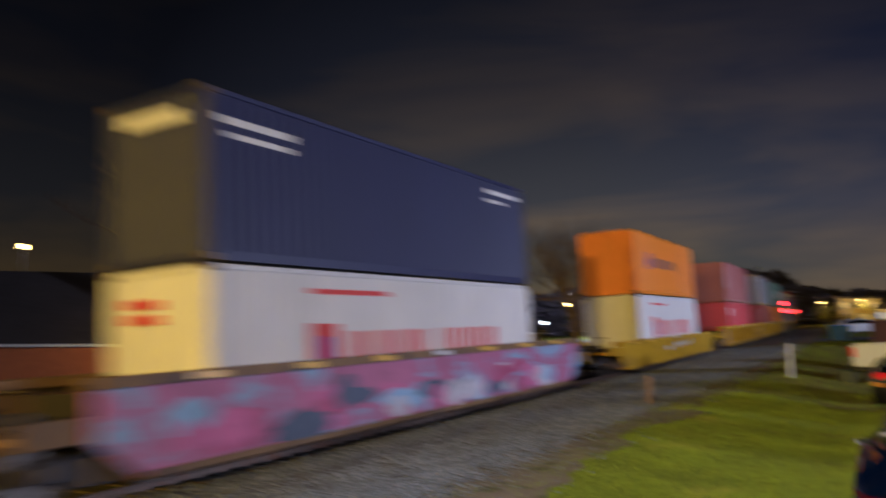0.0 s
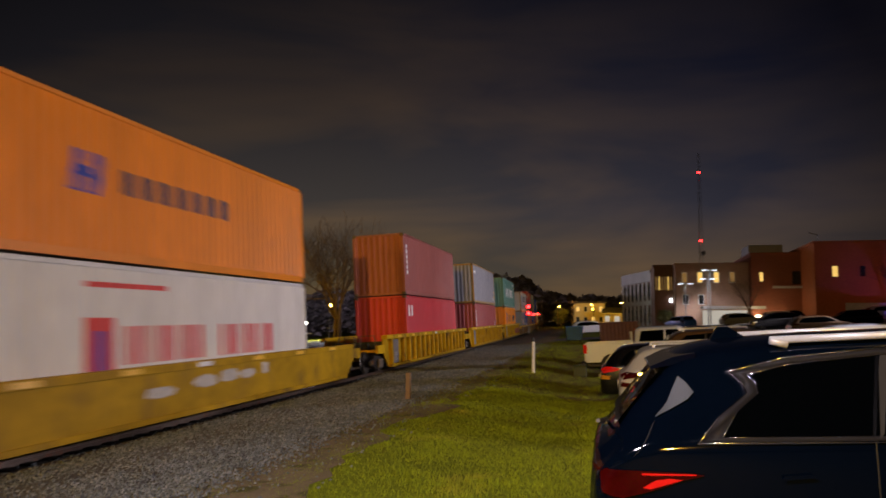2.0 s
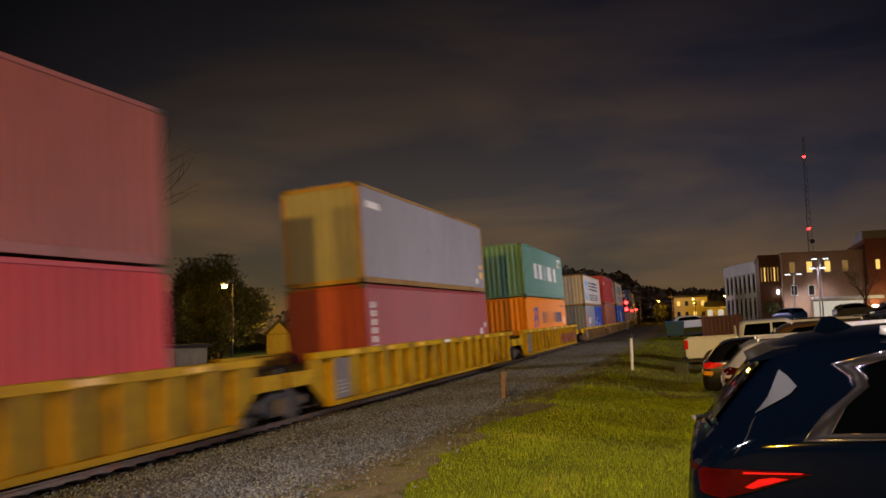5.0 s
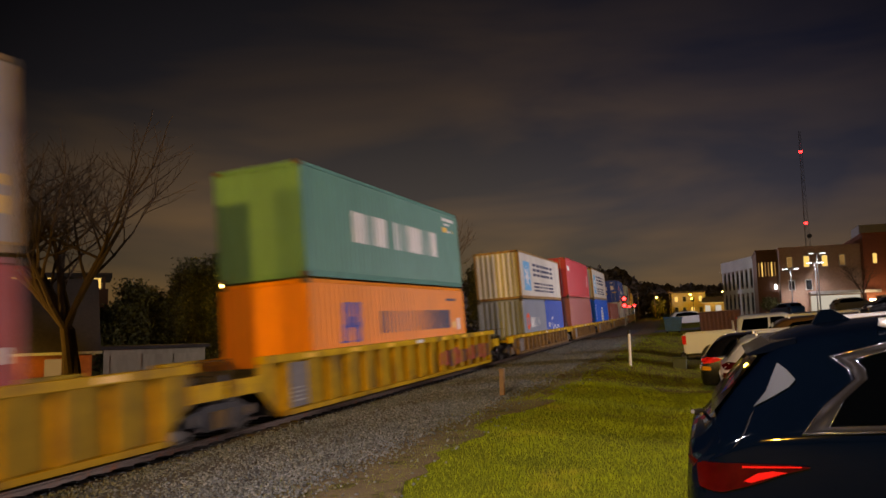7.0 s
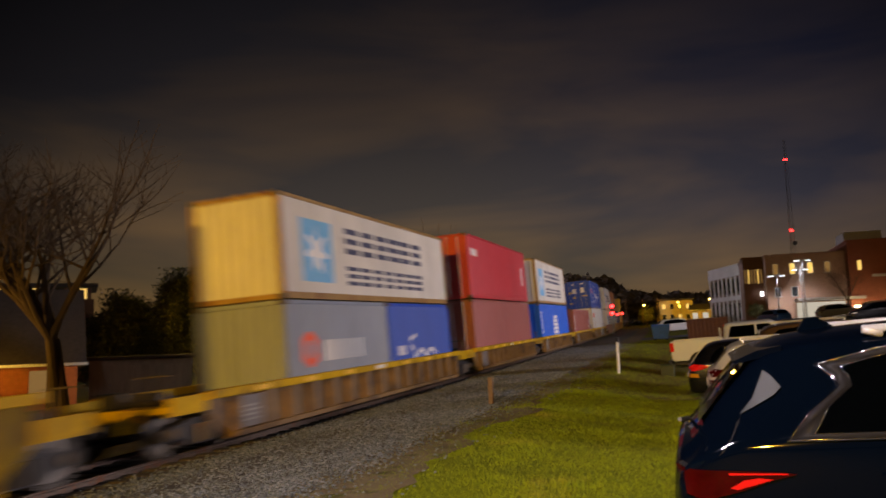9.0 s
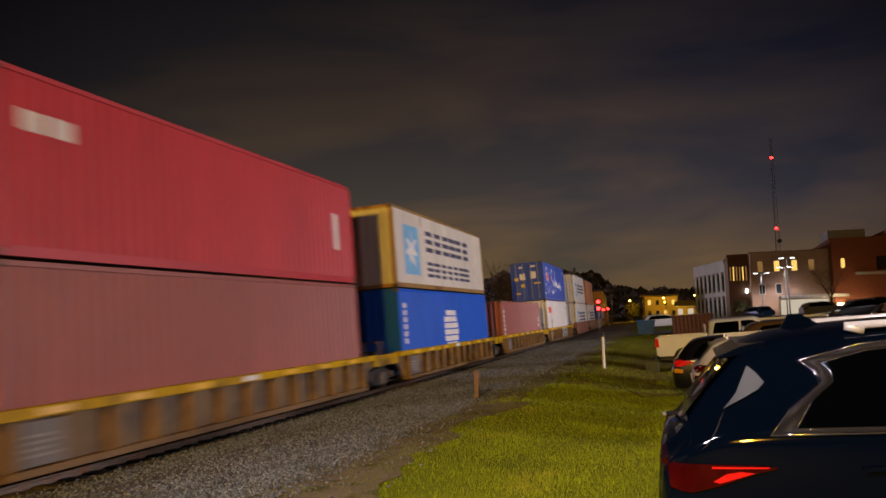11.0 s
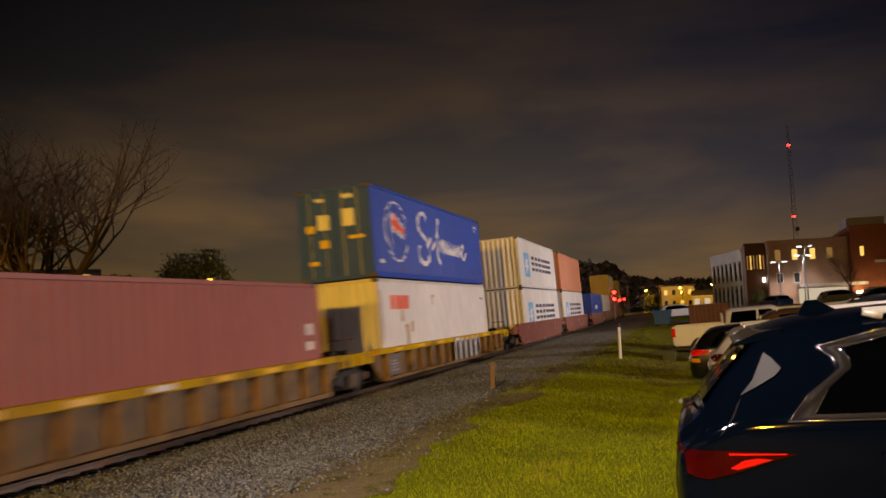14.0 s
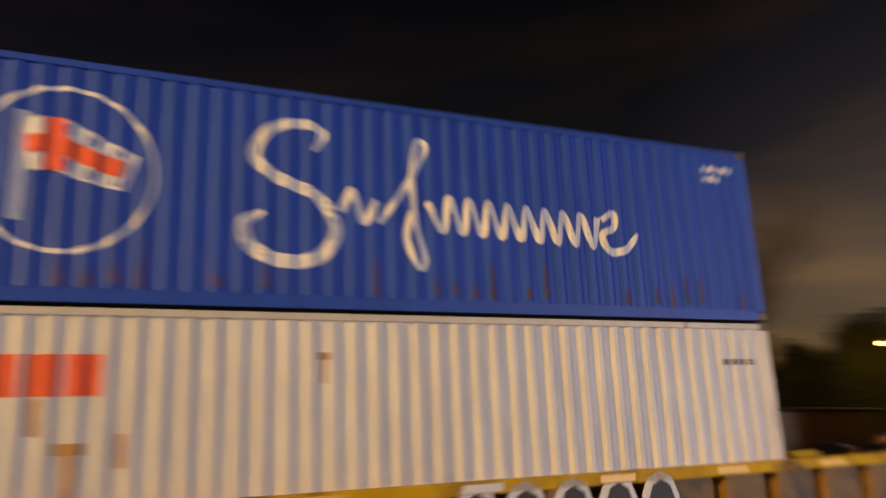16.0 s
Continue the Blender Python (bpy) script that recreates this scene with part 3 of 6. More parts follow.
def truck(car, y, turning=True):
    """A two-axle railway truck: cast side frames, springs, bolster and two wheelsets."""
    top = RAIL_Z + 0.42
    frame_outline = [(-1.15, 0.08), (-1.15, -0.10), (-0.75, -0.12), (-0.42, -0.26), (0.42, -0.26), (0.75, -0.12), (1.15, -0.10), (1.15, 0.08), (0.72, 0.14), (0.45, 0.22),
                     (-0.45, 0.22), (-0.72, 0.14)]
    ob = part("truck", boxes((-0.92, -0.2, -0.05, 0.92, 0.2, 0.26), bevel=0.03), STEEL_DARK, car, at=pose(0, y, top))
    for a, b in ((0.93, 1.07), (-1.07, -0.93)):
        part("side_frame", prism(bmesh.new(), frame_outline, 0, a, b), STEEL_DARK, ob)
    for x in (-1.13, 1.13):
        for d in (-0.18, 0.0, 0.18):
            part("spring", tube(bmesh.new(), (x, d, -0.22), (x, d, 0.10), 0.07, sides=8), CASTING, ob)
    for d in (-0.89, 0.89):
        for x in (-1.02, 1.02):
            part("bearing_cap", tube(bmesh.new(), (x, d, 0), (x * 1.12, d, 0), 0.11, 0.09, 12), CASTING, ob)
        w = piece("wheelset", WHEELSET, ob, pose(0, d, 0))
        if turning:
            WHEELS.append((w, d))
    return ob


def well_car(label, style, a, b, trucks, top, detailed=True):
    """A double-stack well car between a and b metres along the track at the start."""
    mid, half = (a + b) / 2, (b - a) / 2
    ob = thing("well_car", label, "railcar", "well cars of the train")
    paint, chord_paint = {"graffiti": (CAR_BROWN, CAR_BROWN), "smooth": (CAR_YELLOW, CAR_YELLOW), "ribbed": (CAR_YELLOW, CAR_YELLOW_BRIGHT),
                          "brown": (CAR_BROWN, CAR_YELLOW_BRIGHT), "red": (CAR_RED, CAR_RED)}[style]
    low, deck, out = 0.36, 1.08, 1.38
    y0, y1 = -half + 1.75, half - 1.75
    slope = 0.75
    for side in (-1, 1):
        bm = bmesh.new()
        x0, x1 = (out - 0.20, out - 0.15) if style in ("ribbed", "brown") else (out - 0.06, out)
        x0, x1 = sorted((side * x0, side * x1))
        prism(bm, [(y0 - slope, top - 0.16), (y0 - slope, deck - 0.18), (y0, low), (y1, low), (y1 + slope, deck - 0.18), (y1 + slope, top - 0.16)], 0, x0, x1)
        panel = part("side_sill", bm, GRAFFITI if style == "graffiti" and side > 0 else paint, ob, "sprayed graffiti in pink and pale blue" if style == "graffiti" else "")
        x0, x1 = sorted((side * (out - 0.22), side * (out + 0.03)))
        part("top_chord", boxes((x0, y0 - slope, top - 0.16, x1, y1 + slope, top), bevel=0.01), chord_paint, ob)
        part("bottom_chord", boxes((x0, y0, low - 0.04, x1, y1, low + 0.07), bevel=0.01), paint, ob)
        if style in ("ribbed", "brown"):
            count = max(3, round((y1 - y0) / 1.02))
            bm = bmesh.new()
            rx0, rx1 = sorted((side * (out - 0.16), side * (out + 0.015)))
            box(bm, rx0, -0.09, low + 0.06, rx1, 0.09, top - 0.16, 0.012)
            rib = bpy.data.meshes.new("rib")
            bm.to_mesh(rib)
            bm.free()
            rib.materials.append(paint)
            for i in range(count + 1):
                piece("rib", rib, ob, pose(0, y0 + 0.1 + (y1 - y0 - 0.2) * i / count, 0))
            if side > 0 and detailed:
                # a grey data panel with a few lines of writing, and bright marks along the chord
                board = part("data_panel", boxes((out - 0.05, y0 + 0.22, low + 0.1, out + 0.012, y0 + 1.0, top - 0.2)), CAR_GREY, ob, "grey stencil panel")
                rows = [(out + 0.012, y0 + 0.30, low + 0.22 + 0.09 * k, out + 0.016, y0 + 0.85 - 0.1 * (k % 2), low + 0.26 + 0.09 * k) for k in range(4)]
                for row in rows:
                    part("stencil_line", boxes(row), STENCIL, board)
        if side > 0 and detailed:
            for i in range(7):
                y = y0 + (y1 - y0) * (i + 0.5) / 7
                part("reflective_mark", boxes((out + 0.03, y - 0.28, top - 0.13, out + 0.034, y + 0.28, top - 0.03)), RETRO_YELLOW if i % 5 != 3 else WHITE_MARK, ob)
    part("floor", boxes((-out + 0.22, y0, low, out - 0.22, y1, 0.499), (-out + 0.22, y0 - 0.05, low, out - 0.22, y0, top - 0.25), (-out + 0.22, y1, low, out - 0.22, y1 + 0.05, top - 0.25)),
         STEEL_DARK, ob)
    for face in (-1, 1):
        # sloped end deck over the truck, with a bolster, grab iron and brake gear
        e, n = face * half, face * (half - 1.0)
        bm = bmesh.new()
        lo, hi = sorted((e, n))
        box(bm, -1.25, lo, deck - 0.10, 1.25, hi, deck)
        box(bm, -0.35, lo, deck - 0.42, 0.35, hi, deck - 0.10)
        for x in (-1.3, 1.2):
            box(bm, x, lo, deck - 0.16, x + 0.1, hi, deck + 0.16)
        platform = part("end_platform", bm, chord_paint if style != "graffiti" else paint, ob)
        if detailed:
            bm = bmesh.new()
            for x in (0.55, 1.15):
                tube(bm, (x, e - face * 0.1, deck), (x, e - face * 0.1, deck + 0.55), 0.018, sides=6)
            tube(bm, (0.55, e - face * 0.1, deck + 0.55), (1.15, e - face * 0.1, deck + 0.55), 0.018, sides=6)
            part("grab_iron", bm, CASTING, platform)
            part("brake_gear", tube(boxes((-0.6, min(e, n) + 0.3, deck, -0.1, min(e, n) + 0.62, deck + 0.3), bevel=0.03), (0.1, e - face * 0.4, deck + 0.14),
                                    (0.8, e - face * 0.4, deck + 0.14), 0.13), STEEL_DARK, platform)
        part("drawbar", boxes((-0.12, min(e, e + face * 0.55), deck - 0.42, 0.12, max(e, e + face * 0.55), deck - 0.2), bevel=0.02), STEEL_DARK, ob)
    for s in trucks:
        truck(ob, s - mid)
    ride(ob, mid, 0.0)
    return ob


def spray(car, mid, u, colour, points, width, out=1.41):
    """A sprayed shape on a car's near side: a thin coat over chord and ribs."""
    bm = bmesh.new()
    n = len(points)
    top = [bm.verts.new((out, u - mid + y, z)) for y, z in points]
    low = [bm.verts.new((out - width, u - mid + y, z)) for y, z in points]
    bm.faces.new(top)
    for i in range(n):
        bm.faces.new((top[i], top[(i + 1) % n], low[(i + 1) % n], low[i]))
    return part("graffiti_shape", bm, colour, car)


# ---------------------------------------------------------------- the train
SPRAY_CHALK = material("spray_chalk_white", (0.50, 0.46, 0.40), 0.7, 0, 0.3, 6, 1)
SPRAY_RED = material("spray_dull_red", (0.34, 0.06, 0.03), 0.6, 0, 0.3, 6, 1)
SPRAY_MAROON = material("spray_maroon", (0.09, 0.03, 0.03), 0.6, 0, 0.3, 6, 1)
P_WHITE = box_paint("white_box_paint", (0.68, 0.67, 0.64), 0.70)
P_OFFWHITE = box_paint("weathered_white_box_paint", (0.60, 0.57, 0.50), 0.64)
P_NAVY = box_paint("navy_box_paint", (0.025, 0.028, 0.085), 0.75)
P_ORANGE = box_paint("orange_box_paint", (0.80, 0.245, 0.002), 0.70)
P_OXIDE = box_paint("oxide_box_paint", (0.33, 0.10, 0.085), 0.66)
P_RED = box_paint("red_box_paint", (0.52, 0.038, 0.050), 0.72)
P_MAROON = box_paint("maroon_box_paint", (0.30, 0.045, 0.045), 0.70)
P_GREY = box_paint("grey_box_paint", (0.25, 0.25, 0.275), 0.66)
P_GREEN = box_paint("green_box_paint", (0.105, 0.26, 0.205), 0.70)
P_STEEL = box_paint("steel_grey_box_paint", (0.24, 0.27, 0.32), 0.68)
P_BLUE = box_paint("blue_box_paint", (0.008, 0.105, 0.60), 0.70, 0.15)
P_ROYAL = box_paint("royal_blue_box_paint", (0.026, 0.078, 0.42), 0.66, 0.24)
P_YELLOW = box_paint("ochre_box_paint", (0.55, 0.36, 0.08), 0.68)
P_PALE = box_paint("pale_orange_box_paint", (0.62, 0.24, 0.12), 0.70)
RUST_STAIN = material("dark_rust_stain", (0.13, 0.06, 0.03), 0.85, 0, 0.4, 14, 3)
RUST_PALE = material("pale_rust_stain", (0.42, 0.24, 0.09), 0.8, 0, 0.35, 8, 2)
# frame paint with rust runs; its ochre also holds the sodium light's yellow
P_RUST_SODIUM = box_paint("rust_and_sodium_frame_paint", (0.34, 0.20, 0.06), 0.55)
L40, L20, HC = 12.19, 6.06, 2.85


def stack(s, lower=None, upper=None):
    """Sets containers into a well: near ends at s."""
    top = 0.50
    if lower:
        ride(lower[0], s + lower[1] / 2, top)
        top += lower[2] + 0.045
    if upper:
        ride(upper[0], s + upper[1] / 2, top)


def star_panel(sheet_maker, ob, u, z, w, h):
    """A sky-blue square with a pale seven-pointed shape on it."""
    s = sheet_maker()
    s.rect(u, u + w, z, z + h)
    s.put("logo_panel", SKY_MARK, ob, "sky-blue square logo panel")
    s = sheet_maker()
    cu, cz, r = u + w / 2, z + h / 2, min(w, h) * 0.40
    for k in range(7):
        t = math.pi / 2 + 2 * math.pi * k / 7
        s.ribbon([(cu, cz), (cu + r * math.cos(t) * 0.5, cz + r * math.sin(t) * 0.5), (cu + r * math.cos(t), cz + r * math.sin(t))], [r * 0.55, r * 0.34, 0.02])
    for v in range(len(s.verts)):
        s.verts[v] = (s.verts[v][0] + 0.004, *s.verts[v][1:])
    s.put("logo_star", WHITE_MARK, ob, "white star shape", True)


def sheet40():
    return Sheet(L40)


def orange_box(height=HC, u=1.96, z=1.17, big=1.0, text=3.41, pitch=0.384):
    ob = container("shipping_container", "orange steel shipping container with a dark blue logo shape", L40, height, P_ORANGE)
    s = sheet40()
    s.rect(u, u + 0.36 * big, z, z + 0.75 * big, 0.15)
    s.rect(u + 0.48 * big, u + 0.84 * big, z, z + 0.75 * big, 0.15)
    s.rect(u + 0.3 * big, u + 0.6 * big, z + 0.28 * big, z + 0.48 * big)
    s.put("logo_mark", BLUE_MARK, ob, "dark blue logo shape")
    s = sheet40()
    s.bars(text, z + 0.12 * big, pitch * 0.78, 0.46 * big, 11, pitch * 0.22, "post")
    s.put("lettering_bar", NAVY_MARK, ob)
    return ob


def white_red_box(label):
    ob = container("shipping_container", label, L40, HC, P_WHITE)
    s = sheet40()
    s.rect(2.35, 3.16, 0.92, 1.86)
    s.put("logo_mark", RED_MARK, ob, "red square logo shape")
    s = sheet40()
    s.rect(2.64, 2.88, 0.90, 1.62)
    for v in range(len(s.verts)):
        s.verts[v] = (s.verts[v][0] + 0.004, *s.verts[v][1:])
    s.put("logo_stroke", BLUE_MARK, ob)
    s = sheet40()
    s.bars(3.46, 0.98, 0.60, 0.72, 4, 0.17, "post")
    s.bars(7.0, 0.98, 0.60, 0.72, 4, 0.17, "post")
    s.rect(2.4, 4.93, 2.40, 2.50)
    s.put("lettering_bar", RED_MARK, ob)
    return ob


def star_box(height, paint=None, label="weathered white container with sky-blue star panel and navy bars", two_lines=True):
    ob = container("shipping_container", label, L40, height, paint or P_OFFWHITE, frame_paint=P_RUST_SODIUM if two_lines else None)
    k = height / 2.82
    star_panel(sheet40, ob, *((0.98, 0.48 * k, 1.66, 1.76 * k) if two_lines else (1.46, 0.62 * k, 1.5, 1.4 * k)))
    s = sheet40()
    if two_lines:
        s.bars(3.57, 1.42 * k, 0.87, 0.80 * k, 6, 0.17)
        s.bars(3.58, 0.46 * k, 0.70, 0.58 * k, 7, 0.18)
    else:
        s.bars(3.7, 1.03 * k, 0.95, 0.88 * k, 6, 0.20)
    s.put("lettering_bar", NAVY_MARK, ob)
    return ob


def plain_box(label, paint, height=HC, end="front", column=None, mark=None, detailed=True, length=L40, frame_paint=None):
    ob = container("shipping_container", label, length, height, paint, end, frame_paint, detailed)
    if column:
        s = Sheet(length)
        lettered_column(s, column, height - 0.5, 6)
        s.put("stencil_mark", WHITE_MARK, ob)
    if mark:
        s = Sheet(length)
        for r in mark[1]:
            s.rect(*r)
        s.put("painted_mark", mark[0], ob)
    return ob


def marked(ob, mat, rects):
    """Adds small stickers to a container's near side."""
    s = sheet40()
    for r in rects:
        s.rect(*r)
    s.put("sticker", mat, ob)
    return ob


def script_box():
    """The royal blue box: a ring with a flag, and a flowing white script that is drawn as plain strokes."""
    ob = container("shipping_container", "royal blue container with ringed flag, white strokes and rust", L40, 2.82, P_ROYAL, "door")
    s = Sheet(L40, lift=0.28)
    s.ring(2.05, 1.22, 0.95, 0.055)
    s.rect(1.55, 1.66, 0.60, 1.86)
    s.put("ring_mark", WHITE_MARK, ob, "white ring and flagstaff")
    s = Sheet(L40, lift=0.28)
    s.ribbon([(1.66, 1.46), (1.95, 1.50), (2.3, 1.36), (2.75, 1.22)], [0.62, 0.62, 0.56, 0.46])
    s.put("flag_mark", WHITE_MARK, ob, "white flag shape")
    for w, pts in ((0.20, [(1.66, 1.46), (1.95, 1.50), (2.3, 1.36), (2.66, 1.24)]), (0.20, [(1.93, 1.80), (1.94, 1.48), (1.94, 1.18)])):
        s = Sheet(L40, lift=0.28)
        s.ribbon(pts, w)
        for v in range(len(s.verts)):
            s.verts[v] = (s.verts[v][0] + 0.022, *s.verts[v][1:])
        s.put("flag_cross", ORANGE_MARK, ob, "red cross bar")
    s = Sheet(L40, lift=0.28)
    # tall opening flourish, low waves and a tall slanted loop
    s.ribbon([(4.86, 1.74), (4.98, 2.00), (4.72, 2.10), (4.32, 1.98), (4.12, 1.62), (4.40, 1.36), (4.92, 1.14), (5.16, 0.72), (4.92, 0.36), (4.46, 0.30), (4.10, 0.46), (4.02, 0.74), (4.24, 0.90)],
             [0.05, 0.13, 0.13, 0.13, 0.15, 0.16, 0.16, 0.16, 0.17, 0.18, 0.18, 0.15, 0.06])
    s.ribbon([(5.22, 0.98), (5.38, 1.26), (5.52, 0.86), (5.70, 1.16)], 0.10)
    s.ribbon([(5.72, 0.86), (6.05, 1.30), (6.34, 1.80), (6.40, 2.02), (6.28, 2.02), (6.20, 1.6), (6.24, 0.9), (6.36, 0.42), (6.26, 0.30), (6.10, 0.7), (6.2, 1.05)], 0.085)
    wave = [(6.42, 1.2)]
    for k in range(9):
        wave += [(6.62 + 0.30 * k, 0.82 - 0.010 * k), (6.74 + 0.30 * k, 1.28 - 0.010 * k)]
    s.ribbon(wave, 0.10)
    s.ribbon([(9.2, 1.16), (9.42, 1.28), (9.42, 1.06), (9.2, 0.94), (9.3, 0.70), (9.62, 0.74), (9.82, 0.98)], [0.08, 0.1, 0.1, 0.1, 0.12, 0.12, 0.06])
    s.put("script_stroke", WHITE_MARK, ob, "flowing white painted stroke")
    rng = random.Random(4)
    s = sheet40()
    for k in range(26):
        u = rng.uniform(0.4, 11.8)
        d = (u - 0.08) % PITCH
        u += 0.02 - d
        z = rng.uniform(0.17, 0.24)
        s.ribbon([(u + 0.03, z + rng.uniform(0.12, 0.55)), (u + 0.035, z + 0.1), (u + 0.03, z)], [0.015, 0.06, 0.075])
    s.put("rust_run", RUST_STAIN, ob, "rust run on the blue wall")
    s = sheet40()
    s.bars(11.25, 2.42, 0.09, 0.10, 5, 0.05, "solid")
    s.bars(11.25, 2.25, 0.09, 0.10, 3, 0.05, "solid")
    s.bars(0.55, 0.42, 0.3, 0.12, 1, 0.1, "solid")
    s.put("stencil_mark", WHITE_MARK, ob)
    for x, z, w, h in ((-0.55, 1.55, 0.38, 0.46), (0.25, 1.6, 0.40, 0.52), (-0.50, 1.0, 0.28, 0.24), (-0.95, 1.5, 0.28, 0.22), (0.45, 1.2, 0.5, 0.10), (-0.6, 2.42, 0.3, 0.10), (0.3, 2.45, 0.34, 0.12), (-0.9, 0.5, 0.3, 0.12)):
        part("door_placard", boxes((x, -L40 / 2 - 0.012, z, x + w, -L40 / 2 + 0.012, z + h)), WHITE_MARK if z > 1.52 else YELLOW_LABEL, ob)
    return ob


def build_train():
    g = well_car
    car_names = "steel double-stack well railcar"
    # one oxide car, sprayed over
    car = g("oxide brown steel well railcar sprayed with pink and blue graffiti", "graffiti", 5.0, 24.6, (6.4, 23.2), 1.72)
    rng = random.Random(9)
    tints = [material("spray_" + n, c, 0.6, 0, 0.25, 6, 1) for n, c in (("pale_blue", (0.28, 0.42, 0.58)), ("pink", (0.55, 0.12, 0.27)), ("white", (0.55, 0.52, 0.55)), ("slate", (0.07, 0.09, 0.14)), ("rose", (0.40, 0.07, 0.16)))]
    for k in range(40):
        u, z, w, h = rng.uniform(7.4, 21.2), rng.uniform(0.52, 1.15), rng.uniform(0.25, 0.9), rng.uniform(0.16, 0.42)
        spots = [(w * math.cos(t) * rng.uniform(0.6, 1.1), max(0.42, min(1.52, z + h * math.sin(t) * rng.uniform(0.6, 1.1)))) for t in [2 * math.pi * i / 9 for i in range(9)]]
        spray(car, 14.8, u, tints[k % 5], spots, 0.006, 1.384 + 0.0008 * k)
    low = white_red_box("white steel container with red lettering bars and logo")
    up = plain_box("dark navy steel container stacked on a white one", P_NAVY, 2.82, mark=(WHITE_MARK, [(0.30, 2.05, 2.25, 2.38), (0.5, 2.0, 2.02, 2.12), (9.85, 11.9, 2.40, 2.52), (9.9, 10.9, 2.16, 2.25)]))
    part("end_mark", boxes((-0.80, -L40 / 2 - 0.004, 2.34, 0.62, -L40 / 2 + 0.05, 2.56)), WHITE_MARK, up, "white bar high on the end wall")
    for x, z in ((-0.75, 2.2), (-0.30, 2.2), (-0.75, 1.95), (-0.30, 1.95)):
        part("end_mark", boxes((x, -L40 / 2 - 0.004, z, x + 0.34, -L40 / 2 + 0.05, z + 0.16)), RED_MARK, low)
    stack(8.1, (low, L40, HC), (up, L40, HC))
    # one smooth yellow car
    car = g("worn yellow " + car_names + " with smooth sides", "smooth", 27.2, 49.0, (28.7, 47.6), 1.42)
    for k, (u, z, w, h) in enumerate(((38.2, 0.98, 0.55, 0.16), (39.2, 1.02, 0.5, 0.20), (40.1, 1.0, 0.45, 0.15), (41.1, 1.08, 0.22, 0.17), (36.4, 0.90, 0.6, 0.12))):
        spots = [(w * math.cos(t) * rng.uniform(0.7, 1.1), z + h * math.sin(t) * rng.uniform(0.7, 1.1)) for t in [2 * math.pi * i / 8 for i in range(8)]]
        spray(car, 38.1, u, SPRAY_CHALK, spots, 0.004, 1.383 + 0.0008 * k)
    stack(32.1, (white_red_box("white container with red lettering bars under an orange one"), L40, HC), (orange_box(2.82), L40, HC))
    # three ribbed yellow units on shared trucks
    yellow = "worn yellow " + car_names + " with ribbed sides"
    g(yellow, "ribbed", 51.2, 72.0, (52.0, 72.1), 1.62)
    stack(56.3, (plain_box("bright red container with a white mark", P_RED, HC, mark=(WHITE_MARK, [(0.55, 0.85, 1.9, 2.4), (1.05, 1.4, 1.9, 2.4)])), L40, HC),
          (plain_box("faded oxide-red container with stencilled column", P_OXIDE, 2.82, column=0.5), L40, HC))
    g(yellow, "ribbed", 72.2, 93.1, (93.2,), 1.62)
    stack(76.5, (marked(marked(plain_box("maroon container with large white stencil marks", P_MAROON, HC, column=0.45), WHITE_MARK, [(11.1, 11.4, 1.15, 1.40), (11.7, 11.95, 1.40, 1.62)]), RETRO_YELLOW, [(11.1, 11.5, 0.62, 0.85)]), L40, HC),
          (marked(marked(plain_box("plain pale grey container, rusty at the edges", P_GREY, 2.82, frame_paint=P_RUST_SODIUM, mark=(WHITE_MARK, [(0.56, 1.44, 2.15, 2.35)])), RETRO_YELLOW, [(11.6, 11.95, 0.55, 0.80), (11.62, 11.95, 0.95, 1.10)]), WHITE_MARK, [(10.9, 11.3, 0.30, 0.52)]), L40, HC))
    car = g(yellow, "ribbed", 93.3, 113.2, (112.0,), 1.62)
    # sprayed letters in red and dark maroon over the ribs
    for k in range(12):
        u, w = 105.2 + 0.52 * k, rng.uniform(0.16, 0.24)
        low, high = rng.uniform(0.52, 0.66), rng.uniform(1.02, 1.22)
        spots = [(-w, low), (w, low + rng.uniform(-0.05, 0.1)), (w * 0.7, (low + high) / 2), (w, high), (-w * 0.8, high + rng.uniform(-0.08, 0.04)), (-w * 0.5, (low + high) / 2)]
        spray(car, 103.25, u, (SPRAY_RED, SPRAY_RED, SPRAY_MAROON)[k % 3], spots, 0.012, 1.40 + 0.0008 * k)
    green = plain_box("green container with pale lettering bars", P_GREEN, 2.82)
    s = sheet40()
    s.bars(2.8, 1.02, 0.38, 0.86, 5, 0.09, "post")
    s.bars(5.74, 1.02, 0.39, 0.86, 8, 0.10, "post")
    s.put("lettering_bar", WHITE_MARK, green)
    marked(green, WHITE_MARK, [(10.5, 11.7, 2.44, 2.56), (10.6, 11.2, 2.28, 2.36), (10.95, 11.35, 2.02, 2.12)])
    marked(green, RETRO_YELLOW, [(10.5, 10.88, 2.02, 2.20), (11.45, 11.65, 2.04, 2.14)])
    under = marked(orange_box(HC, 1.66, 1.22, 1.4, 4.2, 0.574), WHITE_MARK, [(11.3, 11.62, 1.30, 1.72)])
    marked(under, RETRO_YELLOW, [(10.7, 11.1, 1.38, 1.60)])
    marked(under, NAVY_MARK, [(10.2, 11.3, 2.36, 2.44)])
    stack(96.6, (under, L40, HC), (green, L40, HC))
    # five units with dark ribbed sides and yellow chords
    brown = "grimy brown ribbed steel well railcar with yellow top chord"
    ends = ((115.0, 133.1), (133.2, 148.75), (148.85, 164.35), (164.45, 180.15), (180.25, 197.8))
